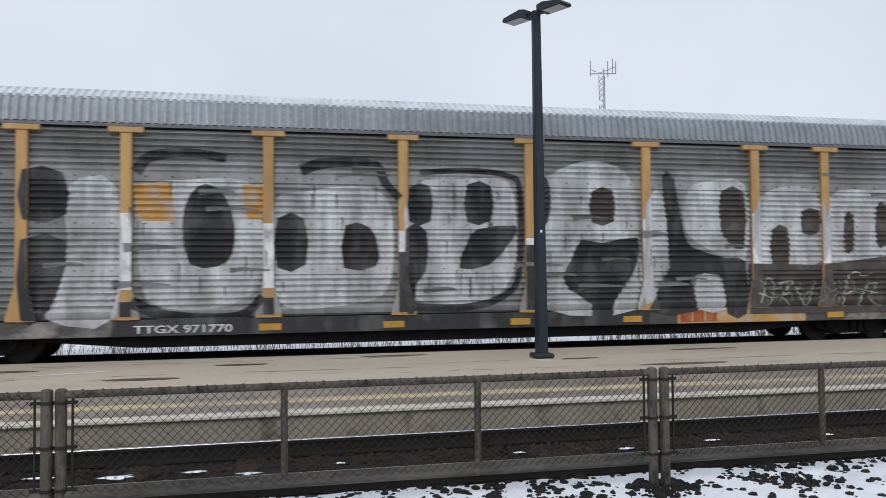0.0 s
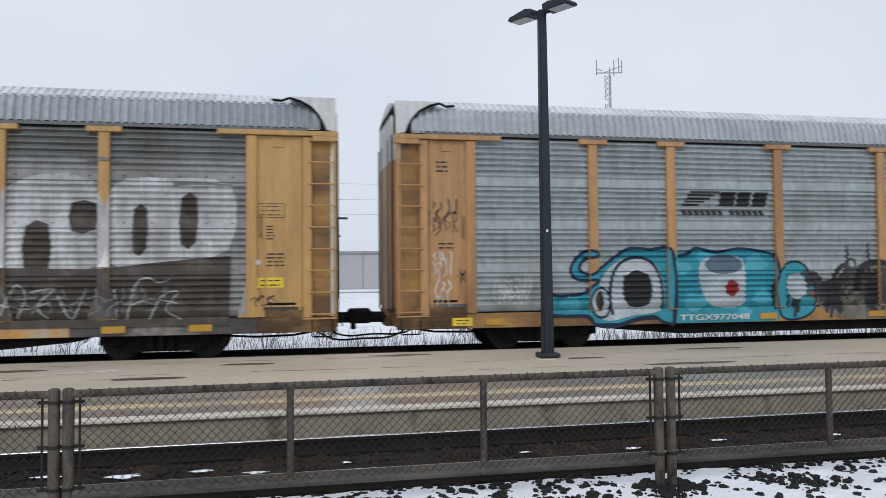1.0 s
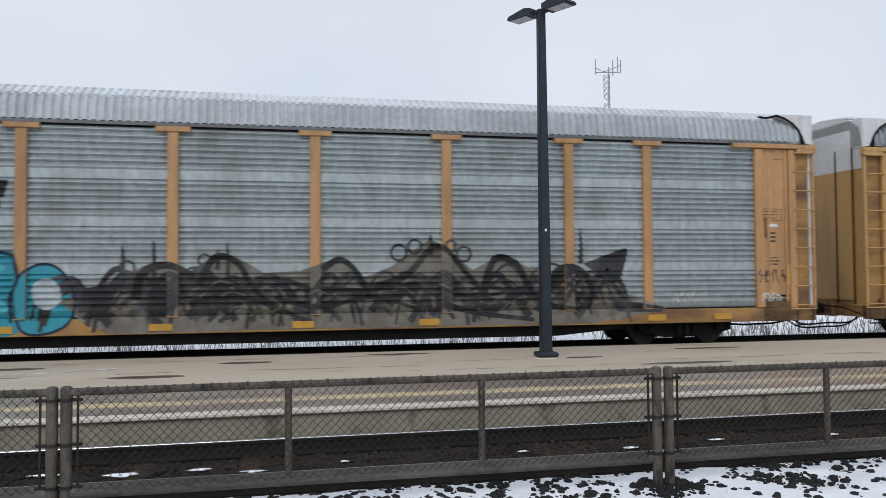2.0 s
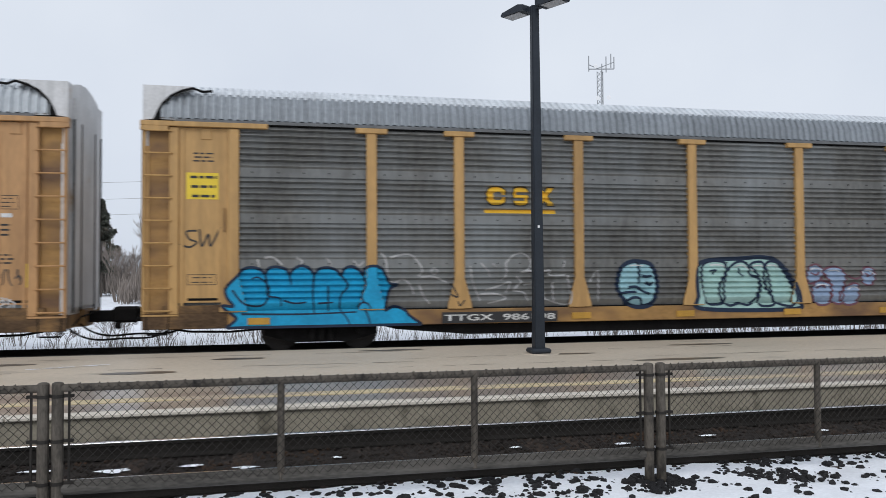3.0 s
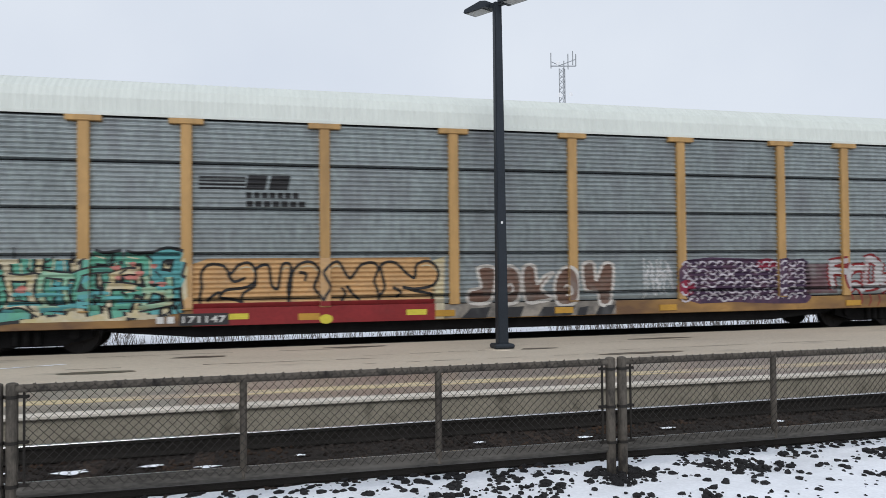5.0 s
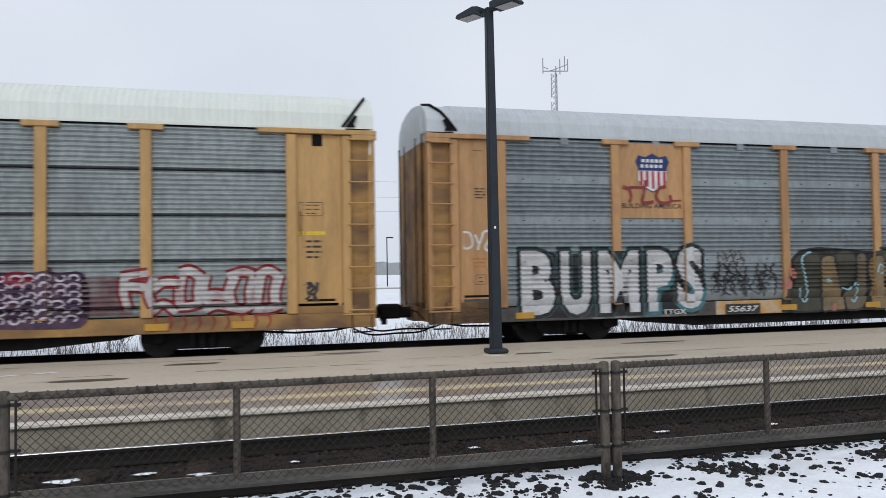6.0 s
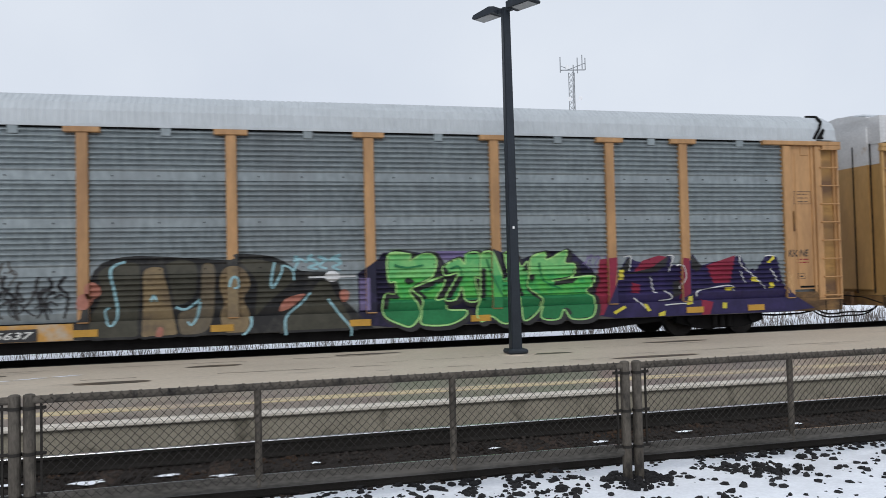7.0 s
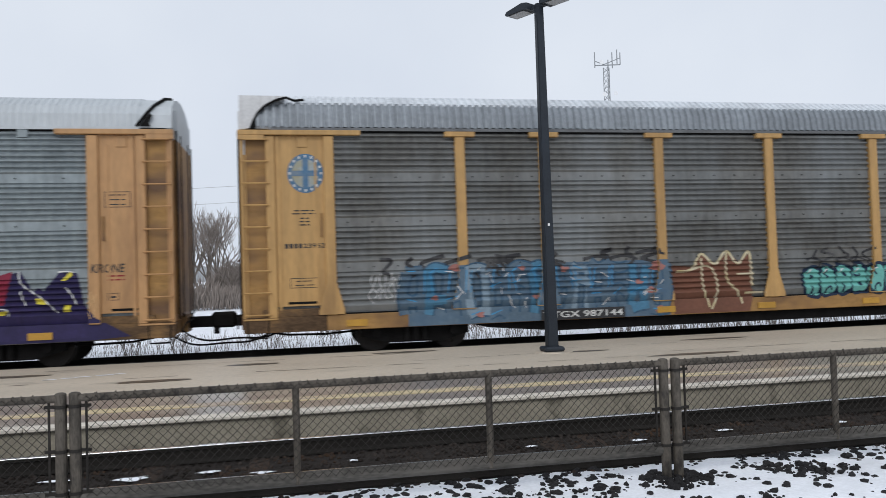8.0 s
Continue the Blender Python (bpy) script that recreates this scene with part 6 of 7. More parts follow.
def paint_bubble_car():
    s = Side(2)
    put = s.put
    pale = paint("chalky_white_spray", (0.42, 0.42, 0.42), (0.25, 0.25, 0.25), 0.55)
    s.lines(("2.35,2.03 2.38,1.87", "2.48,2.06 2.68,2.06 2.85,1.91", "3.14,2.06 3.26,2 3.24,1.89", "3.77,2.06 3.84,1.98 3.88,1.86", "4.35,2 4.46,1.89 4.57,1.98"), pale, 0.05, 1, "chalky white spray ends")
    s.shape("1.71,1.43 1.93,1.67 2.06,1.82 2.25,1.86 2.42,1.8 2.5,1.73 2.58,1.84 2.74,1.87 2.92,1.82 3,1.72 3.09,1.82 3.24,1.89 3.41,1.84 3.52,1.72 3.62,1.82 3.81,1.85 3.99,1.79 4.08,1.69 4.17,1.83 4.32,1.87 4.47,1.79 4.55,1.69 4.59,1.82 4.74,1.88 4.94,1.84 5.05,1.67 5.14,1.5 5.3,1.47 5.14,1.39 5.06,1.13 5.03,0.93 5.19,1 5.36,0.97 5.53,0.83 5.55,0.48 2.02,0.53 1.92,0.8 1.64,1.06 1.86,1.06 1.74,1.23", AZURE, NAVY, 2, 0.06, 3, "graffiti", "bright azure bubble graffiti over sill and panel",
            inner=("1.84,1.39 2.07,1.11 2.38,1.05 2.53,1.16 2.58,1.44 2.37,1.65 2.22,1.61", "2.5,1.73 2.54,1.5 2.56,1.27 2.8,1.21 2.83,1.04", "3,1.72 3.04,1.49", "3.52,1.72 3.49,1.32 3.52,0.86", "3.59,1.09 3.92,1.11", "3.81,1.45 3.81,0.92", "4.08,1.69 4.23,1.46 4.08,1.25 4.06,0.97 4.19,0.79 4.28,0.54", "4.55,1.69 4.61,1.48 4.52,1.25 4.58,1.08", "4.43,0.99 4.52,1.1 4.65,1.07 4.72,0.93", "4.58,0.98 4.66,0.79 4.71,0.53", "2.88,1.16 3.11,1.1 3.35,1.12", "2.02,0.89 3.22,0.87 4.41,0.9"))
    s.lines(("4.94,2.17 5.05,2 5.1,1.59 5.19,1.53", "5.13,2.06 5.53,2.14 5.73,2 5.85,1.79 5.76,1.65", "5.19,1.47 5.41,1.59 5.58,1.47 5.66,1.27", "5.78,1.47 5.87,1.23 6.01,1.05", "5.81,1.64 6.1,1.64 6.39,1.52", "6.04,1.76 6.12,1.83 6.19,1.76 6.12,1.69 6.04,1.76"), pale, 0.05, 1, "chalky white scrawled tag")
    s.lines(("6.94,1.88 6.99,1.52 7.15,1.1", "7.18,1.94 7.33,1.78 7.39,1.63", "7.45,1.93 7.53,1.85", "7.75,1.93 7.77,1.69 7.63,1.54", "7.75,1.93 7.93,2.11 8.17,2.15 8.33,1.99 8.3,1.81 8.09,1.73", "7.27,1.34 7.57,1.42 7.85,1.51 7.75,1.27", "7.15,1.25 7.51,1.25 7.75,1.15 7.33,1.04", "7.99,1.63 8.11,1.51 7.93,1.33 8.17,1.27 8.26,1.08", "8.11,1.73 8.48,1.75 8.5,1.5", "8.17,1.45 8.54,1.44 8.66,1.14", "8.36,2.05 8.6,1.77 8.79,1.77 8.79,1.66 9.16,1.66", "9.16,1.99 9.12,1.81", "8.85,1.5 8.87,1.07", "9.22,1.66 9.24,1.01 8.6,1.14"), pale, 0.045, 1, "chalky white scrawled tag")
    s.lines(("9.75,1.5 9.95,1.75 9.97,1.4 9.95,1.05",), pale, 0.045, 1, "chalky white stroke")
    bm = B()
    stroke(bm, [(6.6, 1.5), (6.75, 1.2), (6.6, 1.25)], 0.035), stroke(bm, [(6.75, 1.1), (6.8, 1.0), (6.9, 1.12)], 0.03)
    put(bm, INK, 2, "graffiti_tag")
    foam = paint("pale_seafoam_spray", (0.33, 0.5, 0.47), (0.25, 0.4, 0.4), 0.6)
    s.shape("10.43,1.43 10.53,1.8 10.75,1.95 11.01,1.96 11.28,1.89 11.41,1.61 11.43,1.29 11.27,0.98 10.94,0.91 10.68,0.99 10.49,1.24", SKYB, NAVY, 2, 0.1, label="egg-shaped pale blue letter with a dark outline", inner=("10.96,1.94 10.99,1.67 10.96,1.45", "10.46,1.21 10.68,1.25 10.91,1.26", "10.7,1.36 10.91,1.37 11.09,1.26 11.27,1.2", "10.59,0.98 10.77,1.11 10.98,1.11 11.06,0.92", "11.04,1.63 11.17,1.61 11.3,1.63", "11.14,1.48 11.25,1.42 11.34,1.48"), shine=WHITEP)
    s.shape("12.45,1.73 12.62,1.95 13.1,2.01 13.65,2.03 14.14,2.06 14.57,1.99 14.88,1.72 15.11,1.32 15.19,0.99 15.01,0.8 12.61,0.84 12.45,1.15", foam, NAVY, 1, 0.1, label="pale sea-green ground of bubble letters", name="graffiti")
    for k, contour in enumerate(("12.66,1.91 13.17,1.94 13.23,1.66 13.16,1.34 13.16,1.01 12.88,0.94 12.68,1.02 12.59,1.47", "13.25,1.72 13.44,1.9 13.65,1.96 13.83,1.85 13.87,1.64 14.08,1.56 14.12,1.3 13.99,1.06 13.78,0.92 13.54,0.96 13.29,0.91 13.1,1.04 13.05,1.34 13.16,1.57", "13.89,1.88 14.14,1.95 14.26,1.85 14.25,1.46 14.49,1.01 14.39,0.89 14.07,0.94 14.16,1.35 14.08,1.64", "14.31,1.9 14.57,1.94 14.78,1.72 14.99,1.39 15.1,1.05 14.96,0.88 14.63,0.93 14.47,1.06 14.39,1.52")):
        s.shape(contour, foam, NAVY, 2 + 0.2 * k, 0.06, label="pale sea-green bubble letter", shine=WHITEP)
    s.lines(("13.55,1.79 13.61,1.66 13.69,1.59", "12.78,1.73 12.96,1.75 12.86,1.65", "14.28,1.26 14.32,1.59"), NAVY, 0.05, 4, name="letter_line")
    dusk, rim = paint("pale_lilac_blue_spray", (0.25, 0.33, 0.46), (0.2, 0.24, 0.32)), paint("dull_red_outline", (0.14, 0.06, 0.08))
    for k, contour in enumerate(("15.43,1.58 15.51,1.82 15.7,1.88 15.87,1.78 15.87,1.58 15.69,1.45 15.5,1.42", "15.57,1.18 15.65,1.42 15.87,1.48 16.09,1.38 16.13,1.11 15.98,0.91 15.68,0.91", "15.9,1.71 16.14,1.82 16.39,1.78 16.54,1.57 16.46,1.3 16.42,0.97 16.23,0.91 16.08,1.04 16.13,1.37", "16.34,1.1 16.49,1.3 16.76,1.41 16.91,1.33 16.87,1.03 16.72,0.9 16.45,0.9", "16.99,1.57 17.04,1.77 17.22,1.81 17.37,1.7 17.37,1.5 17.24,1.36 17.06,1.39")):
        s.shape(contour, dusk, rim, 1 + 0.2 * k, 0.05, label="lilac-blue bubble letter with a dull red outline", shine=WHITEP)
    s.lines(("15.55,1.68 15.68,1.62 15.8,1.7", "15.72,1.3 15.85,1.36 15.98,1.3", "17.08,1.66 17.2,1.58 17.3,1.66", "16.6,1.6 16.8,1.52 16.95,1.56"), rim, 0.05, 4, name="letter_line")
    steel, ice = paint("steel_blue_spray", (0.11, 0.19, 0.24), (0.15, 0.155, 0.15), 0.5), paint("ice_spray", (0.4, 0.47, 0.52), (0.16, 0.2, 0.22), 0.56)
    s.shape("18.2,0.7 18.3,1.75 18.6,1.95 19.4,1.98 20.1,2.02 20.5,1.6 20.7,1.8 20.6,1.1 20.3,0.65 19.6,0.95 18.9,0.75 18.5,0.66", steel, None, 1, name="graffiti", label="faded steel blue ground of hazy graffiti")
    s.lines(("18.33,1.15 18.53,1.77 18.63,1.42 18.67,0.8", "18.77,1.81 19.11,1.42 18.9,0.84", "19.08,1.8 19.37,1.89 19.23,1.14", "19.51,0.93 19.87,1.24 19.69,1.86 20.05,1.97", "20.05,1.97 20.36,1.41 20.43,0.91", "20.42,1.76 20.7,1.8"), ice, 0.14, 2, "hazy ice-blue spray strokes", "graffiti_highlight")
    s.lines(("18.45,1.2 18.75,1.5 19.0,1.25", "19.3,1.5 19.6,1.3 19.7,0.9", "20.0,1.5 20.1,1.1 19.95,0.8"), SKYB, 0.1, 3, "hazy pale blue spray strokes", "graffiti_highlight")
    corn = paint("cornflower_spray", (0.24, 0.42, 0.64), (0.18, 0.32, 0.55))
    for k, contour in enumerate(("21.1,1.68 21.18,1.86 21.36,1.92 21.56,1.89 21.64,1.7 21.6,1.5 21.76,1.41 21.9,1.25 21.92,1.07 21.8,0.89 21.52,0.86 21.31,0.92 21.25,1.14 21.36,1.34 21.16,1.44", "21.7,1.74 21.89,1.82 22.09,1.8 22.17,1.65 22.14,1.31 22.09,1.01 21.97,0.89 21.85,0.95 21.91,1.25 21.75,1.46", "22.09,0.88 22.09,1.13 22.25,1.31 22.44,1.39 22.6,1.34 22.66,1.12 22.59,0.91 22.31,0.84", "22.63,1.67 22.71,1.86 22.88,1.92 23,1.82 23.04,1.61 22.94,1.45 22.79,1.42 22.66,1.52", "22.64,1.06 22.71,1.18 22.87,1.2 22.96,1.08 22.91,0.91 22.75,0.87")):
        s.shape(contour, corn, NAVY, 1 + 0.2 * k, 0.085, label="cornflower-blue bubble letter with a navy outline", shine=WHITEP)
    s.lines(("21.28,1.72 21.36,1.78 21.46,1.73 21.34,1.63", "21.36,1.34 21.56,1.41 21.64,1.32", "22.74,1.61 22.84,1.7 22.94,1.57"), NAVY, 0.045, 4, name="letter_line")
    cyan = paint("pale_cyan_spray", (0.32, 0.53, 0.54), (0.22, 0.4, 0.44))
    for k, contour in enumerate(("23.27,1.42 23.29,1.67 23.47,1.85 23.64,1.91 23.74,1.73 23.7,1.44 23.89,1.29 23.9,1.1 23.77,0.95 23.57,0.94 23.42,1.11 23.29,1.2", "23.78,1.79 23.94,1.89 24.09,1.85 24.11,1.6 24.24,1.47 24.26,1.28 24.11,1.16 24.15,0.97 24.03,0.89 23.85,0.98 23.93,1.23 23.79,1.48", "24.14,1.81 24.33,1.87 24.48,1.81 24.58,1.53 24.61,1.15 24.5,0.93 24.32,0.91 24.19,0.97 24.11,1.1 24.3,1.35 24.17,1.54", "24.53,1.81 24.75,1.91 24.9,1.81 24.94,1.59 25.11,1.46 25.14,1.27 25.01,1.17 25.04,0.96 24.87,0.83 24.61,0.88 24.66,1.22 24.58,1.53")):
        s.shape(contour, cyan, NAVY, 1 + 0.2 * k, 0.08, label="pale cyan bubble letter with a navy outline", shine=WHITEP)
    s.lines(("23.32,1.57 23.51,1.64 23.6,1.62", "23.44,1.23 23.64,1.27 23.72,1.17", "24.61,1.3 24.81,1.38 24.98,1.33", "24.28,1.56 24.45,1.58"), NAVY, 0.05, 4, name="letter_line")
    for grow, material, layer in ((0.03, INK, 1), (0.0, RYELL, 2)):
        bm = B()
        oval(bm, 7.665, 3.44, 0.22 + grow, 0.2 + grow, 24, 0.75), oval(bm, 8.235, 3.44, 0.17 + grow, 0.2 + grow, 24, 0.55)
        for d in (-1, 1):
            poly(bm, [(8.79 - d * (0.24 + grow), 3.24 - grow), (8.79 - d * (0.1 - grow), 3.24 - grow), (8.79 + d * (0.24 + grow), 3.64 + grow), (8.79 + d * (0.1 - grow), 3.64 + grow)])
        if layer == 2:
            rect(bm, 7.39, 9.06, 3.05, 3.13)
        put(bm, material, layer, "emblem", "yellow block emblem with an underline" if layer == 2 else "dark edge of a yellow emblem")
    bm = B()
    oval(bm, 7.7, 3.44, 0.11, 0.09, 16, 0.7), rect(bm, 7.7, 7.93, 3.41, 3.47), rect(bm, 8.14, 8.42, 3.47, 3.53), rect(bm, 8.05, 8.33, 3.34, 3.4)
    put(bm, STEELB, 3, "emblem", "dark slots in the yellow emblem")
    s.number("TTGX  986198", 6.45, 9.0, 0.67, 0.81)
    s.plate(1.04, 1.72, 3.27, 3.82, rows=3)
    s.bars(1.15, 1.6, 4.05, 4.25, 3)
    bm = B()
    stroke(bm, [(1.25, 2.62), (1.05, 2.6), (1.1, 2.45), (1.25, 2.38), (1.1, 2.28), (0.92, 2.35)], 0.04), stroke(bm, [(1.3, 2.65), (1.35, 2.3), (1.48, 2.55), (1.52, 2.3), (1.72, 2.7)], 0.04)
    put(bm, INK, 1, "graffiti_tag", "black scrawled tag")
    s.framed(1.06, 1.64, 1.5, 1.72, 2)
    s.framed(25.99, 26.55, 2.97, 3.29, 3), s.bars(26.05, 26.36, 2.6, 2.87, 4), s.plate(25.95, 26.54, 2.29, 2.49), s.bars(26.17, 26.57, 1.85, 2.22, 4)
    bm = B()
    poly(bm, [(26.08, 1.25), (26.1, 1.5), (26.25, 1.75), (26.4, 1.8), (26.5, 1.55), (26.5, 1.25), (26.3, 1.15)])
    put(bm, SMOKE, 2, label="black sprayed blot on the end panel")


def paint_green_orange_car():
    s = Side(3)
    put = s.put
    put(oval(B(), 4.3, 1.38, 2.45, 0.62, 40, 0.35, 0.03), CREAM, 1, label="cream ground of green graffiti")
    s.letters(1.95, 6.7, 0.72, 2.1, 8, [MINT, AQUA, MINT], INK, 0.2, 0.055, base=2, shine=CREAM)
    s.letters(2.2, 6.5, 0.95, 1.75, 7, [paint("pale_mint_spray", (0.3, 0.5, 0.36), (0.4, 0.36, 0.22), 0.55), MINT, CREAM], INK, 0.1, 0.035, base=5)
    bm, spot, wet = B(), B(), B()
    for k in range(54):
        x, z = s.r.uniform(2.1, 6.75), s.r.uniform(0.78, 2.1)
        dx, dz = s.r.choice(((0.0, 0.22), (0.2, 0.0), (0.16, 0.12), (0.12, -0.14)))
        stroke(bm, [(x, z), (x + dx * 0.5 + s.r.uniform(-0.05, 0.05), z + dz * 0.5), (x + dx, z + dz)], s.r.uniform(0.03, 0.08), 0.02)
    for k in range(15):
        x, z = s.r.uniform(2.2, 6.5), s.r.uniform(1.2, 1.95)
        oval(spot, x, z, s.r.uniform(0.05, 0.11), 0.05, 9, 0.8, 0.2, x)
    for k in range(16):
        x, z = s.r.uniform(2.1, 6.4), s.r.uniform(0.95, 1.4)
        stroke(wet, [(x, z), (x + 0.25, z + 0.02), (x + s.r.uniform(0.3, 0.6), z)], 0.09, 0.05)
    put(wet, AQUA, 7.2, "graffiti_highlight", "aqua lower strokes of the letters")
    put(bm, INK, 7.6, "letter_line"), put(spot, PINK, 7.8, "graffiti_highlight", "small salmon spots in the letters")
    put(rect(B(), 6.75, 12.15, 0.98, 1.2), PEACH, 1)
    r = s.r
    put(poly(B(), [(6.85, 1.0), (6.85, 1.85), (7.2, 1.98), (9.7, 1.98), (11.9, 1.98), (12.05, 1.6), (12.0, 1.0)]), PEACH, 2, label="peach ground of black-outlined letters")
    for k, contour in enumerate(("6.97,1.7 7.14,1.86 7.41,1.82 7.54,1.66 7.68,1.82 7.89,1.89 8.03,1.76 8.03,1.5 7.82,1.37 7.47,1.33 7.33,1.18 7.68,1.11 7.7,0.98 6.99,0.99 6.97,1.38", "8.06,1.76 8.31,1.82 8.37,1.43 8.51,1.36 8.59,1.82 8.77,1.82 8.71,1.36 8.65,0.97 7.88,0.98 7.79,1.24 8.04,1.42", "8.83,1.72 9.02,1.88 9.23,1.88 9.37,1.68 9.26,1.35 9.44,1.02 8.79,0.96 8.77,1.36", "9.46,1.68 9.74,1.9 9.88,1.74 10.03,1.54 10.25,1.81 10.52,1.87 10.64,1.74 10.55,1.47 10.62,1.27 10.54,0.96 9.48,0.98 9.6,1.35", "10.7,1.81 11,1.87 11.23,1.67 11.45,1.53 11.49,1.8 11.74,1.9 11.95,1.76 11.98,1.53 11.83,1.35 11.45,1.29 11.18,1.33 11.53,1.23 11.83,1.16 11.68,0.98 10.66,0.96 10.78,1.33")):
        s.shape(contour, PEACH, INK, 3 + 0.2 * k, 0.06, 2, label="peach graffiti letter with a black outline", shine=CREAM)
    s.lines(("7.49,1.68 7.61,1.5 7.85,1.58", "7.07,1.1 7.27,1.27 7.4,1.24", "8.94,1.68 9.09,1.64 9.06,1.49", "9.95,1.38 10.1,1.18 10.24,1.07", "9.8,1.01 9.92,1.21 9.84,1.34", "10.96,1.33 11.14,1.22 11.02,1.11"), INK, 0.07, 6, name="letter_line")
    put(rect(B(), 6.9, 12.0, 0.6, 1.06), REDP, 8, label="dark red band under the orange letters")
    bm = B()
    rect(bm, 7.6, 8.0, 0.72, 0.84), rect(bm, 11.35, 11.8, 0.72, 0.84), oval(bm, 9.6, 0.68, 0.14, 0.1)
    put(bm, YELP, 9)
    put(poly(poly(B(), [(11.95, 0.62), (12.2, 0.62), (12.25, 2.0), (11.95, 1.9)]), [(6.55, 1.0), (6.8, 1.2), (6.75, 2.0), (6.5, 1.8)]), CREAM, 2)
    rust = paint("rust_brown_spray", (0.17, 0.1, 0.075), (0.2, 0.17, 0.15), 0.56)
    chalk = paint("off_white_contour_spray", (0.56, 0.53, 0.49), (0.35, 0.32, 0.3), 0.6)
    for k, contour in enumerate(("12.91,1.73 13.31,1.72 13.3,1.3 13.16,0.96 12.69,0.97 12.72,1.23 12.98,1.31", "13.38,1.3 13.45,1.61 13.66,1.78 13.9,1.61 13.94,1.23 13.81,0.95 13.48,0.95", "14,1.72 14.28,1.74 14.34,1.36 14.51,1.52 14.74,1.6 14.44,1.25 14.7,1.03 14.37,0.95 14.04,0.99", "14.77,1.36 14.91,1.64 15.11,1.74 15.31,1.57 15.35,1.14 15.21,0.88 14.83,0.89", "15.49,1.78 15.76,1.81 15.82,1.42 16,1.78 16.27,1.73 16.17,0.91 15.89,0.87 15.85,1.13 15.54,1.21")):
        s.shape(contour, rust, chalk, 2 + 0.2 * k, 0.075, 2, label="rust-brown graffiti letter with an off-white contour")
    s.lines(("13.57,1.3 13.69,1.36 13.75,1.22 13.62,1.13", "15,1.26 15.1,1.31 15.17,1.14 15.05,1.07"), chalk, 0.06, 5, name="letter_line")
    for contour in ("12.72,0.83 13.19,0.85 13.09,0.45 12.49,0.46", "13.48,0.83 14,0.85 13.9,0.43 13.41,0.44", "14.46,0.82 15.26,0.84 15.15,0.43 14.32,0.42", "15.36,0.79 15.6,0.82 15.53,0.42 15.29,0.43", "15.88,0.81 16.29,0.84 16.18,0.41 15.76,0.41"):
        s.shape(contour, SMOKE, None, 4, smooth=1, name="letter_shadow", label="black drop shadow on the sill")
    put(rect(B(), 12.2, 16.4, 0.62, 0.94), paint("dingy_chalk_spray", (0.3, 0.27, 0.23), (0.12, 0.11, 0.1), 0.5), 1)
    s.tag(17.05, 17.95, 1.05, 1.85, WHITEP, 7, 0.045), s.tag(17.2, 17.9, 1.2, 1.7, WHITEP, 5, 0.04)
    s.shape("18.16,1.87 20.75,1.87 21.05,1.99 21.2,1.85 21.71,1.82 21.76,0.88 21.13,0.76 19.5,0.83 18.21,0.9", paint("plum_spray", (0.05, 0.028, 0.06), (0.1, 0.05, 0.08), 0.56), None, 1, name="graffiti", label="dark plum ground of curly graffiti")
    put(oval(oval(B(), 20.6, 1.75, 0.3, 0.15), 18.3, 1.2, 0.25, 0.2), MAGENTA, 2)
    bm = B()
    for k in range(14):
        for j in range(6):
            x, z = 18.28 + k * 0.255 + r.uniform(-0.04, 0.04), 0.94 + j * 0.165 + r.uniform(-0.02, 0.02)
            q, up = r.uniform(0.8, 1.2), r.choice((-1, 1, 1))
            stroke(bm, [(x - 0.11 * q, z - 0.02 * up), (x - 0.06 * q, z + 0.055 * up), (x + 0.04 * q, z + 0.06 * up), (x + 0.1 * q, z), (x + 0.05 * q, z - 0.05 * up)], 0.05, 0.03)
    put(bm, paint("pale_lavender_spray", (0.5, 0.46, 0.5), (0.38, 0.3, 0.36)), 3, "graffiti", "pale curls of dense graffiti letters")
    put(rect(B(), 21.75, 22.7, 1.0, 1.75), paint("faded_maroon_spray", (0.15, 0.09, 0.1), (0.22, 0.2, 0.2), 0.55), 1)
    s.letters(22.5, 25.6, 1.0, 1.88, 6, [paint("dull_white_spray", (0.5, 0.49, 0.49), (0.3, 0.2, 0.2), 0.6)], REDP, 0.17, 0.05, base=1)
    bm = B()
    for k in range(9):
        x = 23.1 + k * 0.28
        stroke(bm, [(x, 0.95), (x + 0.05, 0.8), (x - 0.03, 0.65)], 0.04, 0.02)
    put(bm, REDP, 3, "graffiti_outline", "red drips over the sill")
    bm = B()
    for k in range(4):
        rect(bm, 5.95 + k * 0.15, 6.07 + k * 0.15, 0.67, 0.81)
    s.number("171147", 6.7, 7.55, 0.67, 0.81)
    put(rect(rect(B(), 6.2, 6.34, 0.67, 0.81), 6.4, 6.54, 0.67, 0.81), LETTER, 6, "lettering", "two white blocks before the number")
    bm = B()
    for j in range(4):
        rect(bm, 7.02, 7.95, 3.42 + j * 0.075, 3.46 + j * 0.075)
    for x0, x1 in ((7.95, 8.35), (8.42, 8.82)):
        rect(bm, x0, x1, 3.42, 3.72, 0.06)
    for k in range(7):
        rect(bm, 7.96 + k * 0.16, 8.08 + k * 0.16, 3.24, 3.36), rect(bm, 7.96 + k * 0.18, 8.1 + k * 0.18, 3.06, 3.18)
    put(bm, INK, 1, "emblem", "black striped block emblem")
    s.tag(0.95, 1.5, 3.1, 4.1, paint("faded_violet_marker", (0.2, 0.17, 0.25)), 3, 0.03), s.tag(0.95, 1.45, 3.5, 4.15, paint("faded_blue_marker", (0.2, 0.2, 0.3)), 3, 0.03)
    bm = B()
    rect(bm, 1.08, 1.7, 1.66, 1.69), rect(bm, 1.08, 1.7, 1.58, 1.61)
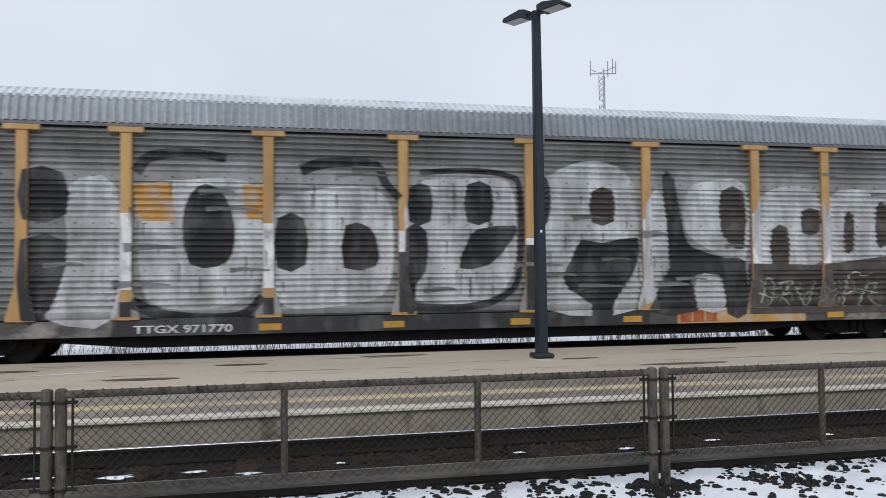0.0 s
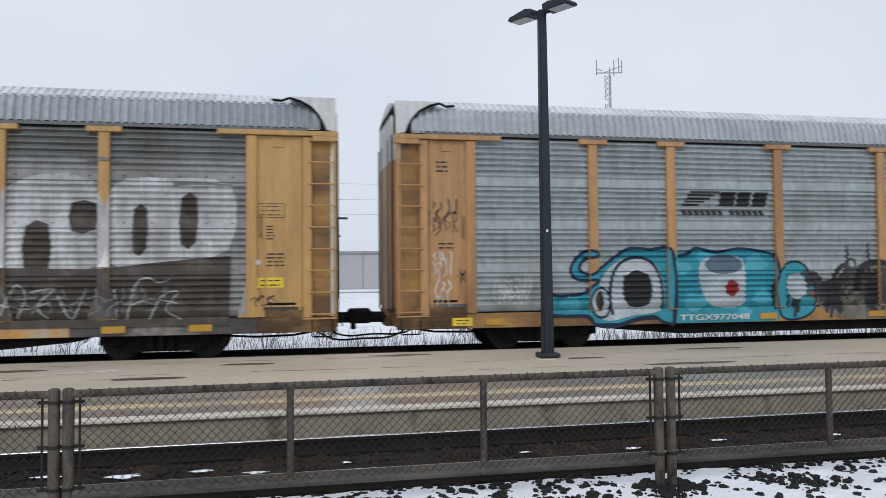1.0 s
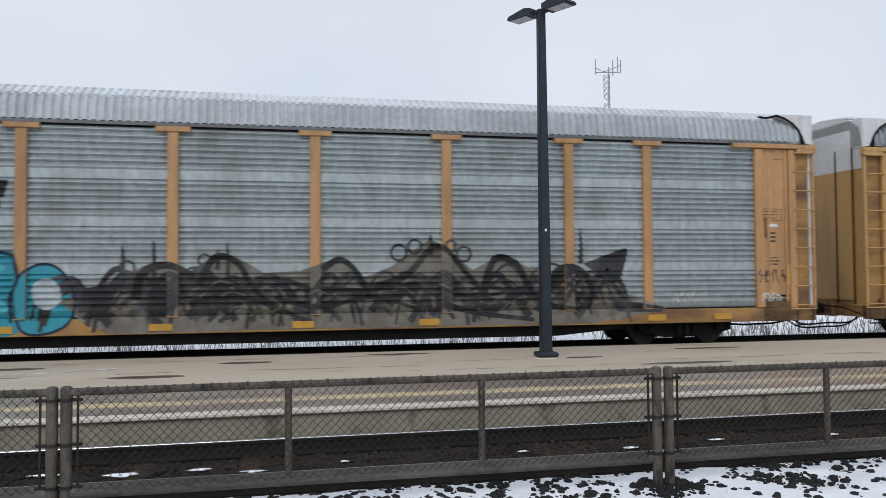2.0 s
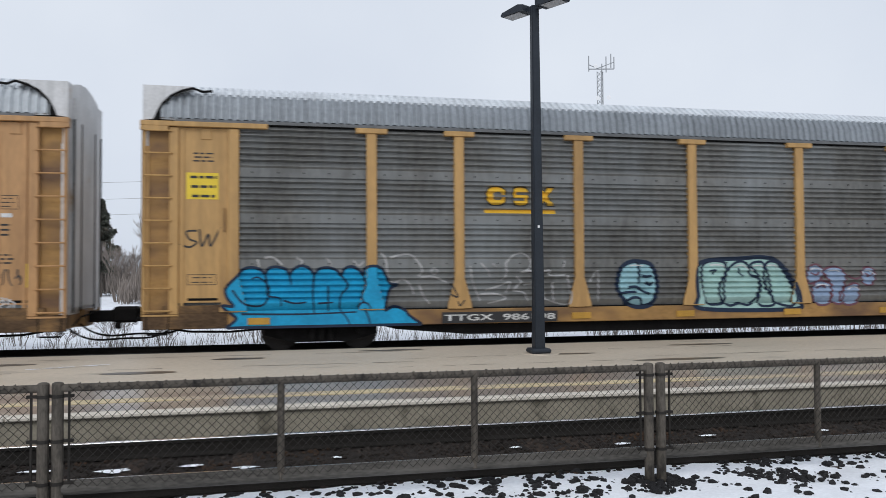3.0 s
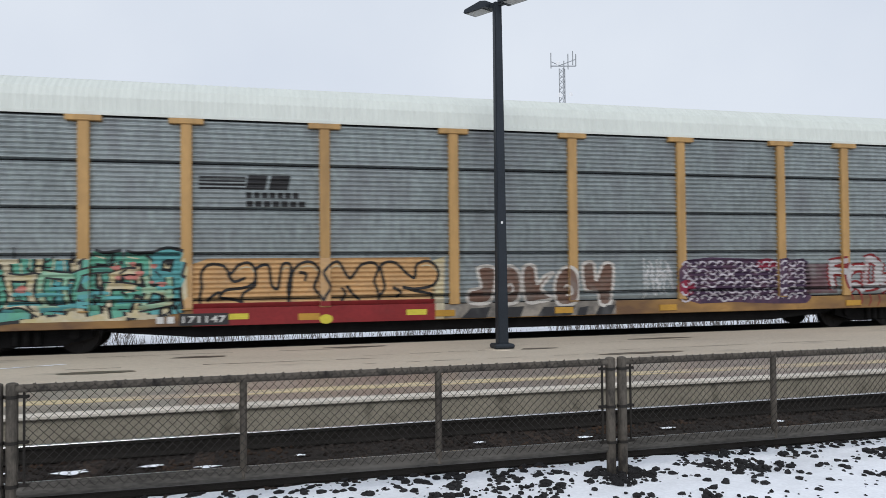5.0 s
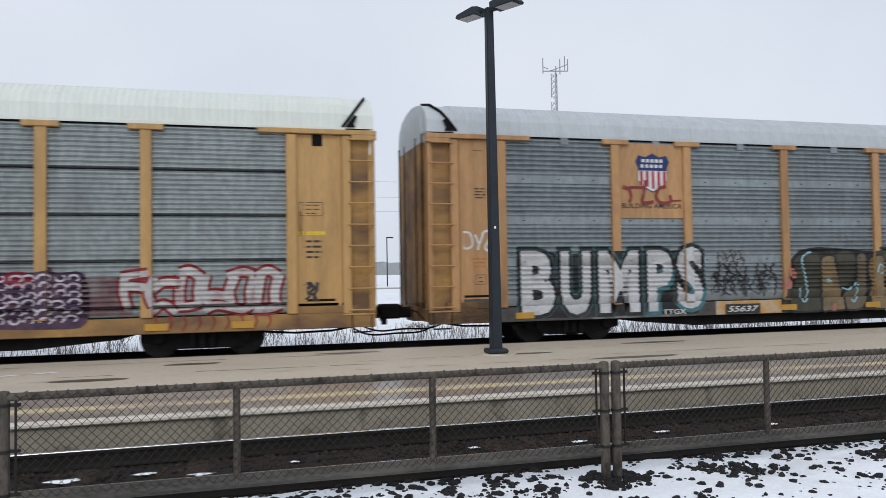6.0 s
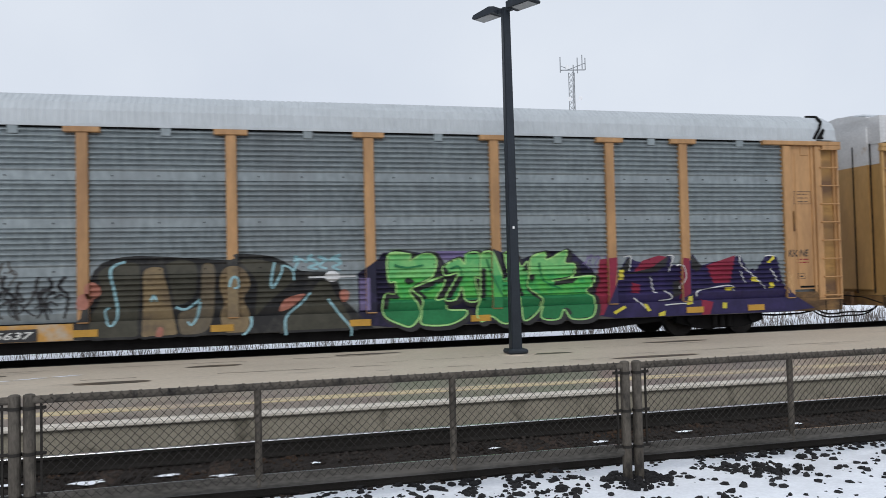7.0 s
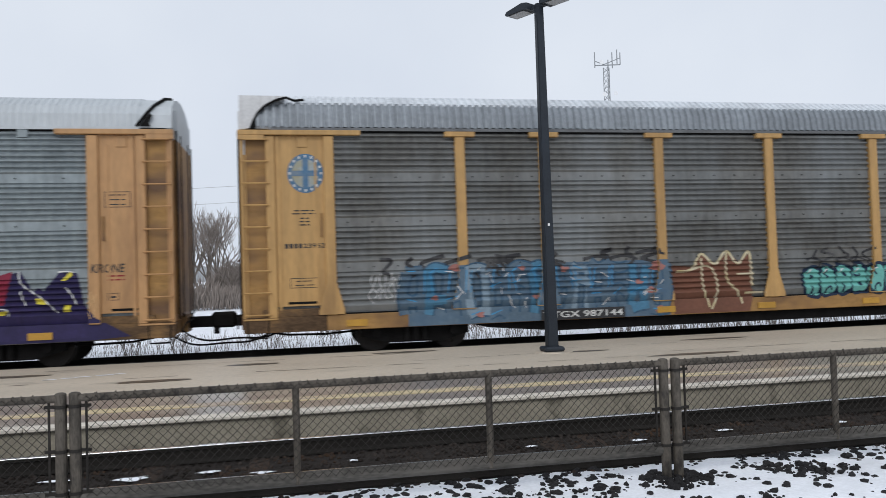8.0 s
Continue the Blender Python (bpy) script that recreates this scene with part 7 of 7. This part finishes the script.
    put(bm, SIGNY, 1, "sign", "thin yellow double line"), s.bars(1.15, 1.65, 1.74, 1.82, 1)
    s.framed(26.0, 26.5, 3.0, 3.3, 3), s.plate(25.98, 26.55, 2.6, 2.67, rows=1), s.bars(26.08, 26.5, 2.1, 2.5, 4), s.tag(26.1, 26.4, 1.2, 1.6, SMOKE, 3, 0.08)


def paint_bumps_car():
    s = Side(4)
    put = s.put
    # yellow emblem panel between two posts
    part("emblem_panel", box(B(), 4.85, 6.57, -0.02, 0.06, 2.98, 4.78, bevel=0.008), YP, s.ob, "flat ochre emblem panel")
    s.level = -0.02
    sh = [(5.36, 4.5), (5.55, 4.46), (5.74, 4.55), (5.93, 4.46), (6.12, 4.5), (6.2, 4.35), (6.13, 4.2), (6.14, 3.9), (5.98, 3.72), (5.74, 3.6), (5.5, 3.72), (5.34, 3.9), (5.35, 4.2), (5.28, 4.35)]
    put(poly(B(), sh), SHIELDB, 2, "emblem", "blue top of a shield emblem")
    low = [(5.36, 4.13), (6.12, 4.13), (6.13, 3.9), (5.97, 3.74), (5.74, 3.63), (5.51, 3.74), (5.35, 3.9)]
    put(poly(B(), low), LETTER, 3, "emblem", "white lower field of a shield emblem")
    bm = B()
    for k in range(5):
        x = 5.4 + k * 0.155
        rect(bm, x, x + 0.075, 3.7 + 0.09 * abs(2 - k) / 2, 4.12)
    put(bm, SHIELDR, 4, "emblem", "red stripes of a shield emblem")
    bm = B()
    for k in range(5):
        rect(bm, 5.45 + k * 0.12, 5.53 + k * 0.12, 4.33, 4.41), rect(bm, 5.42 + k * 0.125, 5.5 + k * 0.125, 4.2, 4.28)
    put(bm, LETTER, 4, "emblem", "small white blocks on the shield")
    put(lettering("BUILDING AMERICA", 4.9, 6.52, 3.22, 3.34, 0.01), INK, 2, "lettering", "dark lettering under the shield")
    bm = B()
    stroke(bm, [(4.93, 3.74), (5.05, 3.7), (5.2, 3.72), (5.5, 3.72)], 0.1, 0.05), stroke(bm, [(5.1, 3.7), (5.15, 3.5), (5.1, 3.36)], 0.08), stroke(bm, [(5.55, 3.9), (5.5, 3.6), (5.45, 3.36), (5.75, 3.38)], 0.08)
    stroke(bm, [(6.1, 3.75), (5.9, 3.7), (5.82, 3.5), (5.95, 3.36), (6.2, 3.38), (6.2, 3.55)], 0.08), stroke(bm, [(6.2, 3.4), (6.5, 3.42)], 0.04)
    put(bm, paint("maroon_marker", (0.2, 0.035, 0.03)), 5, "graffiti_tag", "maroon scrawled tag over the shield")
    s.level = None
    # big block letters
    halo = paint("dull_teal_halo", (0.06, 0.17, 0.2), (0.05, 0.1, 0.11), 0.55)
    chrome = paint("chrome_silver_spray", (0.50, 0.51, 0.52), (0.33, 0.34, 0.35), 0.62)
    soot = bpy.data.materials["soot_black_spray"]
    s.shape("2.2,0.66 2.2,2.1 2.35,2.2 3.0,2.2 3.4,2.1 4.1,2.2 5.3,2.2 6.3,2.2 6.6,2.25 6.95,2.2 7.05,2.0 7.05,1.0 6.9,0.66", soot, None, 1, smooth=1, name="graffiti", label="black shadow of big block letters")
    for k, (ch, x0, x1, z0, z1) in enumerate((("B", 2.31, 3.14, 0.74, 2.22), ("U", 3.3, 4.06, 0.72, 2.21), ("M", 4.27, 5.32, 0.74, 2.21), ("P", 5.56, 6.24, 0.74, 2.22), ("S", 6.36, 7.08, 0.78, 2.29))):
        put(lettering(ch, x0 - 0.11, x1 + 0.11, z0 - 0.1, z1 + 0.11, 0.12), halo, 2.2 + 0.3 * (k % 2), "letter_edge", "dull teal contour")
        put(lettering(ch, x0 - 0.09, x1 + 0.09, z0 - 0.09, z1 + 0.09, 0.1), soot, 3 + 0.3 * (k % 2), "letter_shadow")
        put(lettering(ch, x0, x1, z0, z1, 0.045), chrome, 4, "graffiti_letter", "big silver block letter")
    s.tag(7.35, 9.2, 1.1, 1.85, SMOKE, 8, 0.07), s.tag(7.5, 8.3, 1.75, 2.2, UMBER, 5, 0.04), s.tag(7.3, 9.0, 1.1, 1.6, SMOKE, 9, 0.05)
    s.number("55637", 7.72, 8.6, 0.67, 0.81, lean=0.25)
    s.number("TTGX", 5.92, 6.55, 0.66, 0.78, ground=False)
    put(rect(B(), 7.4, 9.3, 0.61, 0.94), ORANGEP, 2, "sill_patch", "old ochre patch on the sill")
    # dark brown letters
    s.shape("9.34,0.59 9.44,1.03 9.68,1.97 10.25,2.24 11.16,2.22 12.32,2.14 12.4,2.26 13.18,2.19 13.76,1.88 14.41,1.8 14.64,1.25 14.94,0.36", soot, None, 1, name="graffiti", label="soot black ground of brown graffiti")
    olive, tan = paint("dark_olive_spray", (0.05, 0.048, 0.036), (0.07, 0.066, 0.05), 0.55), paint("tan_spray", (0.21, 0.155, 0.085), (0.12, 0.09, 0.06), 0.56)
    for k, (contour, fill) in enumerate((("9.73,1.88 9.88,2.05 10.25,2.14 10.52,2.1 10.57,1.72 10.56,1.04 10.45,0.6 9.66,0.61 9.59,1.02 9.73,1.3 9.78,1.63", olive), ("10.57,1.5 10.62,1.98 11,2.01 11.1,1.59 11.2,1.02 11.23,0.63 10.57,0.61", tan), ("11.03,2.09 11.6,2.12 11.65,1.58 11.53,1.33 11.22,1.21 11.13,1.48", olive),
                                         ("11.68,1.35 11.73,2.04 12,2.03 12.01,1.45 11.97,0.99 11.8,0.67 11.32,0.63 11.26,1.06 11.53,1.18", KHAKI), ("12.06,1.57 12.11,1.91 12.32,2.04 12.6,1.95 12.72,1.61 12.59,1.32 12.7,1.02 12.64,0.67 12.41,0.58 12.16,0.66 12.07,0.99 12.14,1.27", tan), ("12.47,2.14 12.95,2.15 13.41,1.99 13.64,1.76 13.49,1.57 13.05,1.19 12.77,0.96 12.8,1.66", olive), ("13.4,0.5 13.42,0.91 13.74,1.2 13.94,1.46 14.11,1.67 14.34,1.66 14.48,1.38 14.74,0.94 14.81,0.46", olive))):
        s.shape(contour, fill, soot, 2 + 0.2 * k, 0.05, label="brown and olive graffiti letter")
    s.lines(("10.27,2.14 10.05,2.05 9.99,1.89 10.07,1.51 10.12,1.12 10.04,0.89 9.94,0.9 9.89,1.16 9.98,1.23", "11.22,1.2 11.42,1.15 11.7,1.35", "11.7,1.29 11.64,1 11.53,0.83 11.45,0.9", "12.28,1.58 12.32,1.73 12.39,1.79 12.46,1.72 12.46,1.58 12.37,1.55", "13.2,2.08 13.12,1.66 13.17,1.55 13.34,1.86 13.37,2 13.56,1.91 13.6,1.68", "13.41,0.54 13.42,0.91 13.74,1.2 13.94,1.42", "14.3,1.27 14.57,0.9 14.77,0.65 14.78,0.47", "12.7,0.96 12.71,0.79 12.6,0.62 12.53,0.59", "10.75,1.32 10.8,1.45 10.86,1.32"), SKYB, 0.055, 6, "pale blue contour lines", "graffiti_highlight")
    coral = paint("faded_coral_spray", (0.36, 0.15, 0.11), (0.3, 0.2, 0.17))
    for contour in ("9.52,1.64 9.65,1.75 9.8,1.63 9.78,1.46 9.57,1.41", "9.36,1.25 9.41,1.47 9.57,1.52 9.67,1.41 9.55,1.21", "13.28,1.08 13.4,1.29 13.75,1.4 13.8,1.34 13.51,1.11 13.33,1.04", "14.55,1.38 14.64,1.47 14.76,1.4 14.72,1.23 14.6,1.2", "10.84,0.61 10.88,0.8 10.98,0.78 10.95,0.6"):
        s.shape(contour, coral, None, 6, name="graffiti", label="faded coral splash")
    put(oval(rect(B(), 13.9, 14.9, 1.72, 1.76), 14.4, 1.75, 0.16, 0.12), WHITEP, 5, "graffiti_highlight")
    s.tag(13.6, 14.6, 1.9, 2.2, SKYB, 4, 0.07)
    # green letters on purple
    put(poly(B(), [(14.95, 0.7), (14.95, 1.8), (15.4, 2.1), (15.5, 2.24), (16.2, 2.24), (16.8, 2.15), (16.9, 1.95), (17.3, 2.22), (18.1, 2.24), (18.6, 2.0), (19.2, 2.22), (19.9, 2.2), (20.45, 1.75), (20.6, 0.75), (20.3, 0.62), (15.6, 0.62)]), paint("blue_black_spray", (0.012, 0.011, 0.03), (0.04, 0.03, 0.09), 0.6), 1, label="dark purple ground of green graffiti")
    put(rect(rect(B(), 14.98, 15.2, 1.0, 1.7), 16.7, 17.4, 2.05, 2.25), LILAC, 2)
    mid = paint("pale_green_spray", (0.2, 0.5, 0.17), (0.1, 0.38, 0.13), 0.55)
    for k, contour in enumerate(("15.63,2.2 16.1,2.2 16.09,2.05 16.39,2.19 16.64,2.16 16.7,1.96 16.59,1.69 16.31,1.54 16.08,1.39 16.27,1.08 16.3,0.86 16.1,0.62 15.85,0.67 15.49,0.89 15.53,1.32 15.76,1.34 15.77,1.59 15.62,1.62", "16.24,1.49 16.82,1.68 16.85,1.5 16.66,1.19 16.91,1.18 16.93,0.96 17.34,0.92 17.29,0.77 16.92,0.62 16.35,0.65 16.32,0.86 16.36,1.2 16.14,1.4", "16.85,1.91 17.19,2.08 17.35,1.95 17.38,2.17 17.69,2.17 17.68,1.66 17.57,1.64 17.65,1.16 17.35,1.14 17.27,1.45 17.13,1.18 16.87,1.18 17.08,1.55 17.18,1.75 16.89,1.71", "17.74,2.17 17.98,2.2 18.23,1.59 18.37,1.65 18.28,2.16 18.48,2.15 18.67,1.87 18.84,1.96 18.86,1.38 19.13,1.18 19.05,0.86 18.7,0.65 18.62,1.13 18.47,1.52 18.36,1.27 18.44,0.91 18.37,0.63 18.17,0.57 17.92,0.77 17.7,0.66 17.58,0.85 17.68,1.16 17.7,1.54", "18.92,2.08 19.25,2.18 19.29,2.01 19.78,2.22 19.74,1.94 19.98,1.89 19.9,1.61 19.41,1.52 20.4,1.62 20.39,1.4 20.24,1.27 20.45,1.07 20.37,0.68 19.87,0.64 19.67,0.86 19.52,0.65 19.11,0.7 19.17,1.11 18.82,1.41 18.89,1.76")):
        pts, up = rounded(way(contour), 1), 3 + 1.6 * k
        put(stroke(B(), [(x + 0.05, z - 0.03) for x, z in pts + pts[:2]], 0.16), INK, up, "letter_shadow")
        body = poly(B(), pts)
        bmesh.ops.triangulate(body, faces=body.faces[:])
        low, high = cut_zone(body, 15, 21, 0.5, 1.2), cut_zone(body, 15, 21, 1.68, 2.4)
        put(body, GREENP, up + 0.4, "graffiti_letter", "bright green angular graffiti letter")
        put(low, DEEPG, up + 0.7, "letter_fill"), put(high, mid, up + 0.7, "letter_fill")
        put(stroke(B(), pts + pts[:2], 0.035), LIME, up + 1.0, "letter_edge", "pale lime edge of a letter")
    s.lines(("15.75,1.95 16.05,1.9 16.4,1.95", "17.85,2.05 18.0,1.6 18.2,1.2", "17.0,1.85 17.2,1.9 17.28,1.7", "19.1,1.95 19.2,1.55 19.6,1.35", "16.4,1.4 16.6,1.45 16.7,1.55"), DEEPG, 0.05, 12, name="letter_line")
    s.shape("15.96,1.61 16.06,1.67 16.18,1.6 16.06,1.53", INK, None, 12, name="letter_shadow")
    # purple and red piece
    violet = paint("dark_violet_spray", (0.03, 0.022, 0.085), (0.018, 0.014, 0.05), 0.54)
    s.shape("21.11,1.71 21.34,2.04 21.92,1.76 22.45,2.09 22.52,1.82 22.9,1.88 23.06,2.08 23.28,1.8 24.21,1.99 24.37,2.03 24.67,1.49 25.09,2.01 25.41,1.97 25.54,1.33 25.78,1.05 26.42,0.67 25.59,0.55 21,0.53 20.58,0.68 20.96,1.32", PURPLE, None, 1, smooth=1, name="graffiti", label="deep purple angular graffiti over panel and sill")
    for contour in ("21.2,0.62 21.3,1.5 21.5,1.95 22.2,1.8 22.35,1.2 22.2,0.66", "22.6,0.66 22.75,1.6 23.1,1.75 23.6,1.5 24.1,1.6 24.2,0.66", "24.3,0.66 24.4,1.5 24.7,1.7 25.1,1.3 25.5,1.0 25.6,0.68"):
        s.shape(contour, violet, None, 2, smooth=1, label="dark violet angular letter")
    for contour in ("20.62,1.99 21.05,2.04 20.96,1.32 20.66,0.7 20.44,0.68 20.53,1.46", "21.71,1.94 22.15,2.06 22.38,2.02 21.92,1.75 21.48,1.68", "22.75,2 22.92,1.97 22.92,1.13 22.68,1", "23.43,1.8 24.22,2.03 24.06,1.37 23.6,1.36", "23.24,0.98 23.55,0.91 23.45,0.43 23.23,0.5", "21.44,1.44 21.64,1.37 21.61,1.17 21.4,1.2"):
        s.shape(contour, MAGENTA, None, 3, smooth=1, name="graffiti", label="crimson field in the purple graffiti")
    for contour in ("21.34,2.01 21.43,2.02 21.39,1.71 21.13,1.69", "21.92,1.76 22.42,2.06 22.34,1.82 22.06,1.66 21.18,1.63", "23.04,2.05 23.31,1.77 23.15,1.64 22.94,1.81", "22.5,1.41 22.69,1.47 22.73,1.14 22.49,1.04"):
        s.shape(contour, INK, None, 4, smooth=1, name="letter_shadow")
    s.lines(("21.24,2.04 21.42,2.04 21.36,1.71", "22.38,2.06 22.53,2.02 22.39,1.66", "22.59,1.81 22.74,1.81 22.81,1.54 22.65,1.25", "21.91,1.56 21.98,1.22 22.08,1.18", "21.46,1.07 21.6,0.96 21.74,0.82", "22.27,1.22 22.46,1.08 22.41,1.01 22.12,0.99", "22.26,0.88 22.63,0.9 23.01,0.9", "23.13,1.06 23.19,1.19 24.03,1.3 24.15,1.16", "24.34,2.03 24.39,1.78 24.75,1.49 25.05,1.19", "24.36,1.64 24.4,1.5 24.47,1.35", "25.19,1.69 25.31,1.53 25.4,1.34", "25.06,2 25.2,2.01 25.35,1.99"), WHITEP, 0.032, 5, "thin white contour lines", "graffiti_highlight")
    for contour in ("21.1,1.74 21.22,1.74 21.21,1.51 21.09,1.5", "20.9,0.76 21.19,0.9 21.24,0.85 20.95,0.7", "21.68,0.93 21.77,0.92 21.88,0.76 21.8,0.74", "22.07,0.69 22.25,0.75 22.24,0.63 22.09,0.62", "22.85,1.06 22.99,1.09 22.98,0.88 22.83,0.86", "23.9,1.25 24.15,1.26 24.06,1.17 23.93,1.18", "23.8,0.89 23.92,0.88 23.91,0.74 23.79,0.75", "24.64,1.49 24.76,1.49 24.85,1.36 24.66,1.38", "25.11,1.83 25.3,2.01 25.33,1.93 25.19,1.82", "25.17,1.34 25.28,1.34 25.28,1.2 25.15,1.2"):
        s.shape(contour, YELP, None, 6, smooth=1, name="graffiti", label="small lemon yellow chip of paint")
    s.tag(20.2, 20.8, 1.75, 2.1, LILAC, 4, 0.035)
    bm = B()
    stroke(bm, [(0.92, 2.62), (0.95, 2.3), (1.15, 2.35), (1.1, 2.62), (0.92, 2.65)], 0.05), stroke(bm, [(1.22, 2.6), (1.32, 2.4), (1.42, 2.66)], 0.05), stroke(bm, [(1.32, 2.42), (1.28, 2.25)], 0.05), stroke(bm, [(1.42, 2.66), (1.68, 2.68), (1.45, 2.3), (1.72, 2.18)], 0.05)
    put(bm, WHITEP, 1, "graffiti_tag", "white scrawled tag on the end panel")
    s.bars(1.2, 1.52, 3.42, 3.66, 4), s.bars(1.15, 1.5, 1.86, 2.08, 3, paint("faint_orange_lettering", (0.45, 0.16, 0.05))), s.framed(1.22, 1.47, 1.47, 1.69, 2)
    s.framed(25.95, 26.45, 3.28, 3.6, 3), put(lettering("KRONE", 25.68, 26.32, 1.96, 2.14, 0.018, 0.2), INK, 1, "graffiti_tag", "small black marker tag")
    s.framed(25.98, 26.2, 1.4, 1.55, 1), s.tag(25.6, 25.8, 1.1, 1.55, PEACH, 3, 0.03), s.bars(25.95, 26.35, 1.8, 1.92, 2, REDP)


def paint_emblem_car():
    s = Side(5)
    put = s.put
    put(oval(B(), 1.28, 3.95, 0.38, 0.42), EMBLUE, 1, "emblem", "round faded blue emblem")
    put(oval(B(), 1.28, 3.95, 0.28, 0.31), paint("faded_emblem_grey", (0.3, 0.34, 0.36), (0.3, 0.27, 0.15), 0.55), 2, "emblem", "pale centre of the emblem")
    put(rect(rect(B(), 1.22, 1.34, 3.64, 4.26), 1.0, 1.56, 3.89, 4.01), EMBLUE, 3, "emblem", "blue cross of the emblem")
    bm = B()
    for k in range(16):
        a = k * math.tau / 16
        rect(bm, 1.28 + 0.33 * math.cos(a) - 0.02, 1.28 + 0.33 * math.cos(a) + 0.02, 3.95 + 0.365 * math.sin(a) - 0.025, 3.95 + 0.365 * math.sin(a) + 0.025)
    put(bm, LETTER, 4, "emblem", "small pale blocks round the emblem")
    s.bars(0.95, 1.52, 3.08, 3.18, 2), s.bars(1.12, 1.36, 2.84, 3.02, 3)
    bm = B()
    for k in range(4):
        rect(bm, 0.82 + k * 0.095, 0.89 + k * 0.095, 2.36, 2.46)
    put(bm, INK, 1, "lettering", "four dark blocks before the number"), put(lettering("23962", 1.2, 1.66, 2.36, 2.46, 0.02), INK, 1, "car_number", "dark stencilled car number")
    s.framed(0.91, 1.51, 1.52, 1.73, 2)
    s.tag(2.5, 6.0, 1.6, 2.1, SMOKE, 6, 0.09)
    s.tag(7.5, 9.4, 1.8, 2.2, SMOKE, 3, 0.1), s.tag(5.0, 7.0, 1.7, 2.1, SMOKE, 3, 0.1)
    put(rect(B(), 3.4, 9.55, 0.61, 1.9), SLATE, 1, label="slate blue ground of mixed graffiti")
    s.letters(3.3, 9.5, 0.68, 1.92, 13, [SLATE, paint("dull_azure_spray", (0.07, 0.19, 0.30), (0.08, 0.15, 0.22)), SLATE, paint("grey_blue_spray", (0.2, 0.27, 0.33), (0.13, 0.2, 0.27)), SLATE], paint("dull_blue_line", (0.04, 0.09, 0.15)), 0.2, 0.03, base=2, shine=paint("bright_blue_line", (0.06, 0.27, 0.5)))
    bm = B()
    for x, z, q in ((4.0, 1.2, 0.08), (4.45, 1.85, 0.12), (5.0, 0.8, 0.09), (6.3, 1.15, 0.07), (7.0, 1.75, 0.1), (8.8, 1.4, 0.09), (9.3, 0.75, 0.12), (6.0, 1.8, 0.08), (9.1, 1.2, 0.11), (9.25, 1.75, 0.16)):
        oval(bm, x, z, q, q * 0.7, 9, 1.0, 0.25, x)
    put(bm, paint("dull_salmon_spray", (0.34, 0.15, 0.13), (0.25, 0.15, 0.15)), 8, label="salmon splashes in the graffiti")
    bm = B()
    for k in range(30):
        x, z = s.r.uniform(3.5, 9.4), s.r.uniform(0.9, 1.85)
        q, e = s.r.uniform(-0.2, 0.2), s.r.uniform(-0.2, 0.2)
        stroke(bm, [(x, z), (x + q * 0.5, z + e * 0.6), (x + q, z + e)], 0.03, 0.012)
    put(bm, WHITEP, 9, "graffiti_highlight")
    s.tag(2.55, 3.3, 1.2, 1.75, WHITEP, 7, 0.025)
    put(poly(B(), [(9.65, 0.62), (9.65, 1.75), (10.2, 1.7), (10.4, 2.0), (10.8, 1.75), (11.1, 2.05), (11.4, 1.75), (11.65, 2.0), (11.7, 1.0), (11.6, 0.62)]), BROWN, 1, label="brown ground of crown-shaped graffiti")
    bm = B()
    stroke(bm, [(9.75, 1.6), (10.15, 1.65), (10.4, 2.0), (10.75, 1.75), (11.05, 2.05), (11.35, 1.75), (11.65, 2.02), (11.7, 1.2)], 0.06), stroke(bm, [(10.4, 1.9), (10.42, 1.3), (10.55, 0.75)], 0.05), stroke(bm, [(10.0, 1.6), (10.6, 1.7), (10.8, 1.2), (10.6, 0.7)], 0.05)
    stroke(bm, [(11.05, 2.0), (11.05, 1.4), (11.3, 1.1), (11.4, 0.8)], 0.05), stroke(bm, [(11.3, 1.5), (11.75, 1.5)], 0.05), stroke(bm, [(11.5, 1.05), (12.0, 1.05)], 0.05)
    put(bm, CREAM, 2, "graffiti_outline", "cream crown-shaped contour")
    s.bubbles(13.1, 16.6, 0.9, 1.65, 8, paint("sea_green_spray", (0.15, 0.42, 0.38), (0.1, 0.3, 0.28)), NAVY, strokes=2)
    s.tag(13.2, 15.2, 1.6, 2.05, SMOKE, 5, 0.06)
    s.number("TTGX 987144", 6.45, 8.35, 0.66, 0.80)


paint_silver_car()
paint_blue_eye_car()
paint_bubble_car()
paint_green_orange_car()
paint_bumps_car()
paint_emblem_car()


def motions():
    rows = [k * 0.5 for k in range(17)]
    for k, c in enumerate(TRAIN):
        walk(c, [(t, pose(2.214 - 16.776 * (t - 1.0) - 0.008 * (t - 4) ** 2 + (k - 1) * PITCH, SIDE_Y, 0)) for t in rows])
    turn = math.degrees(16.776 / 30 / 0.4)
    for ws, at in WHEELS:
        walk(ws, [(k / 30, pose(*at, 0, -turn * k, 0)) for k in range(241)])


motions()
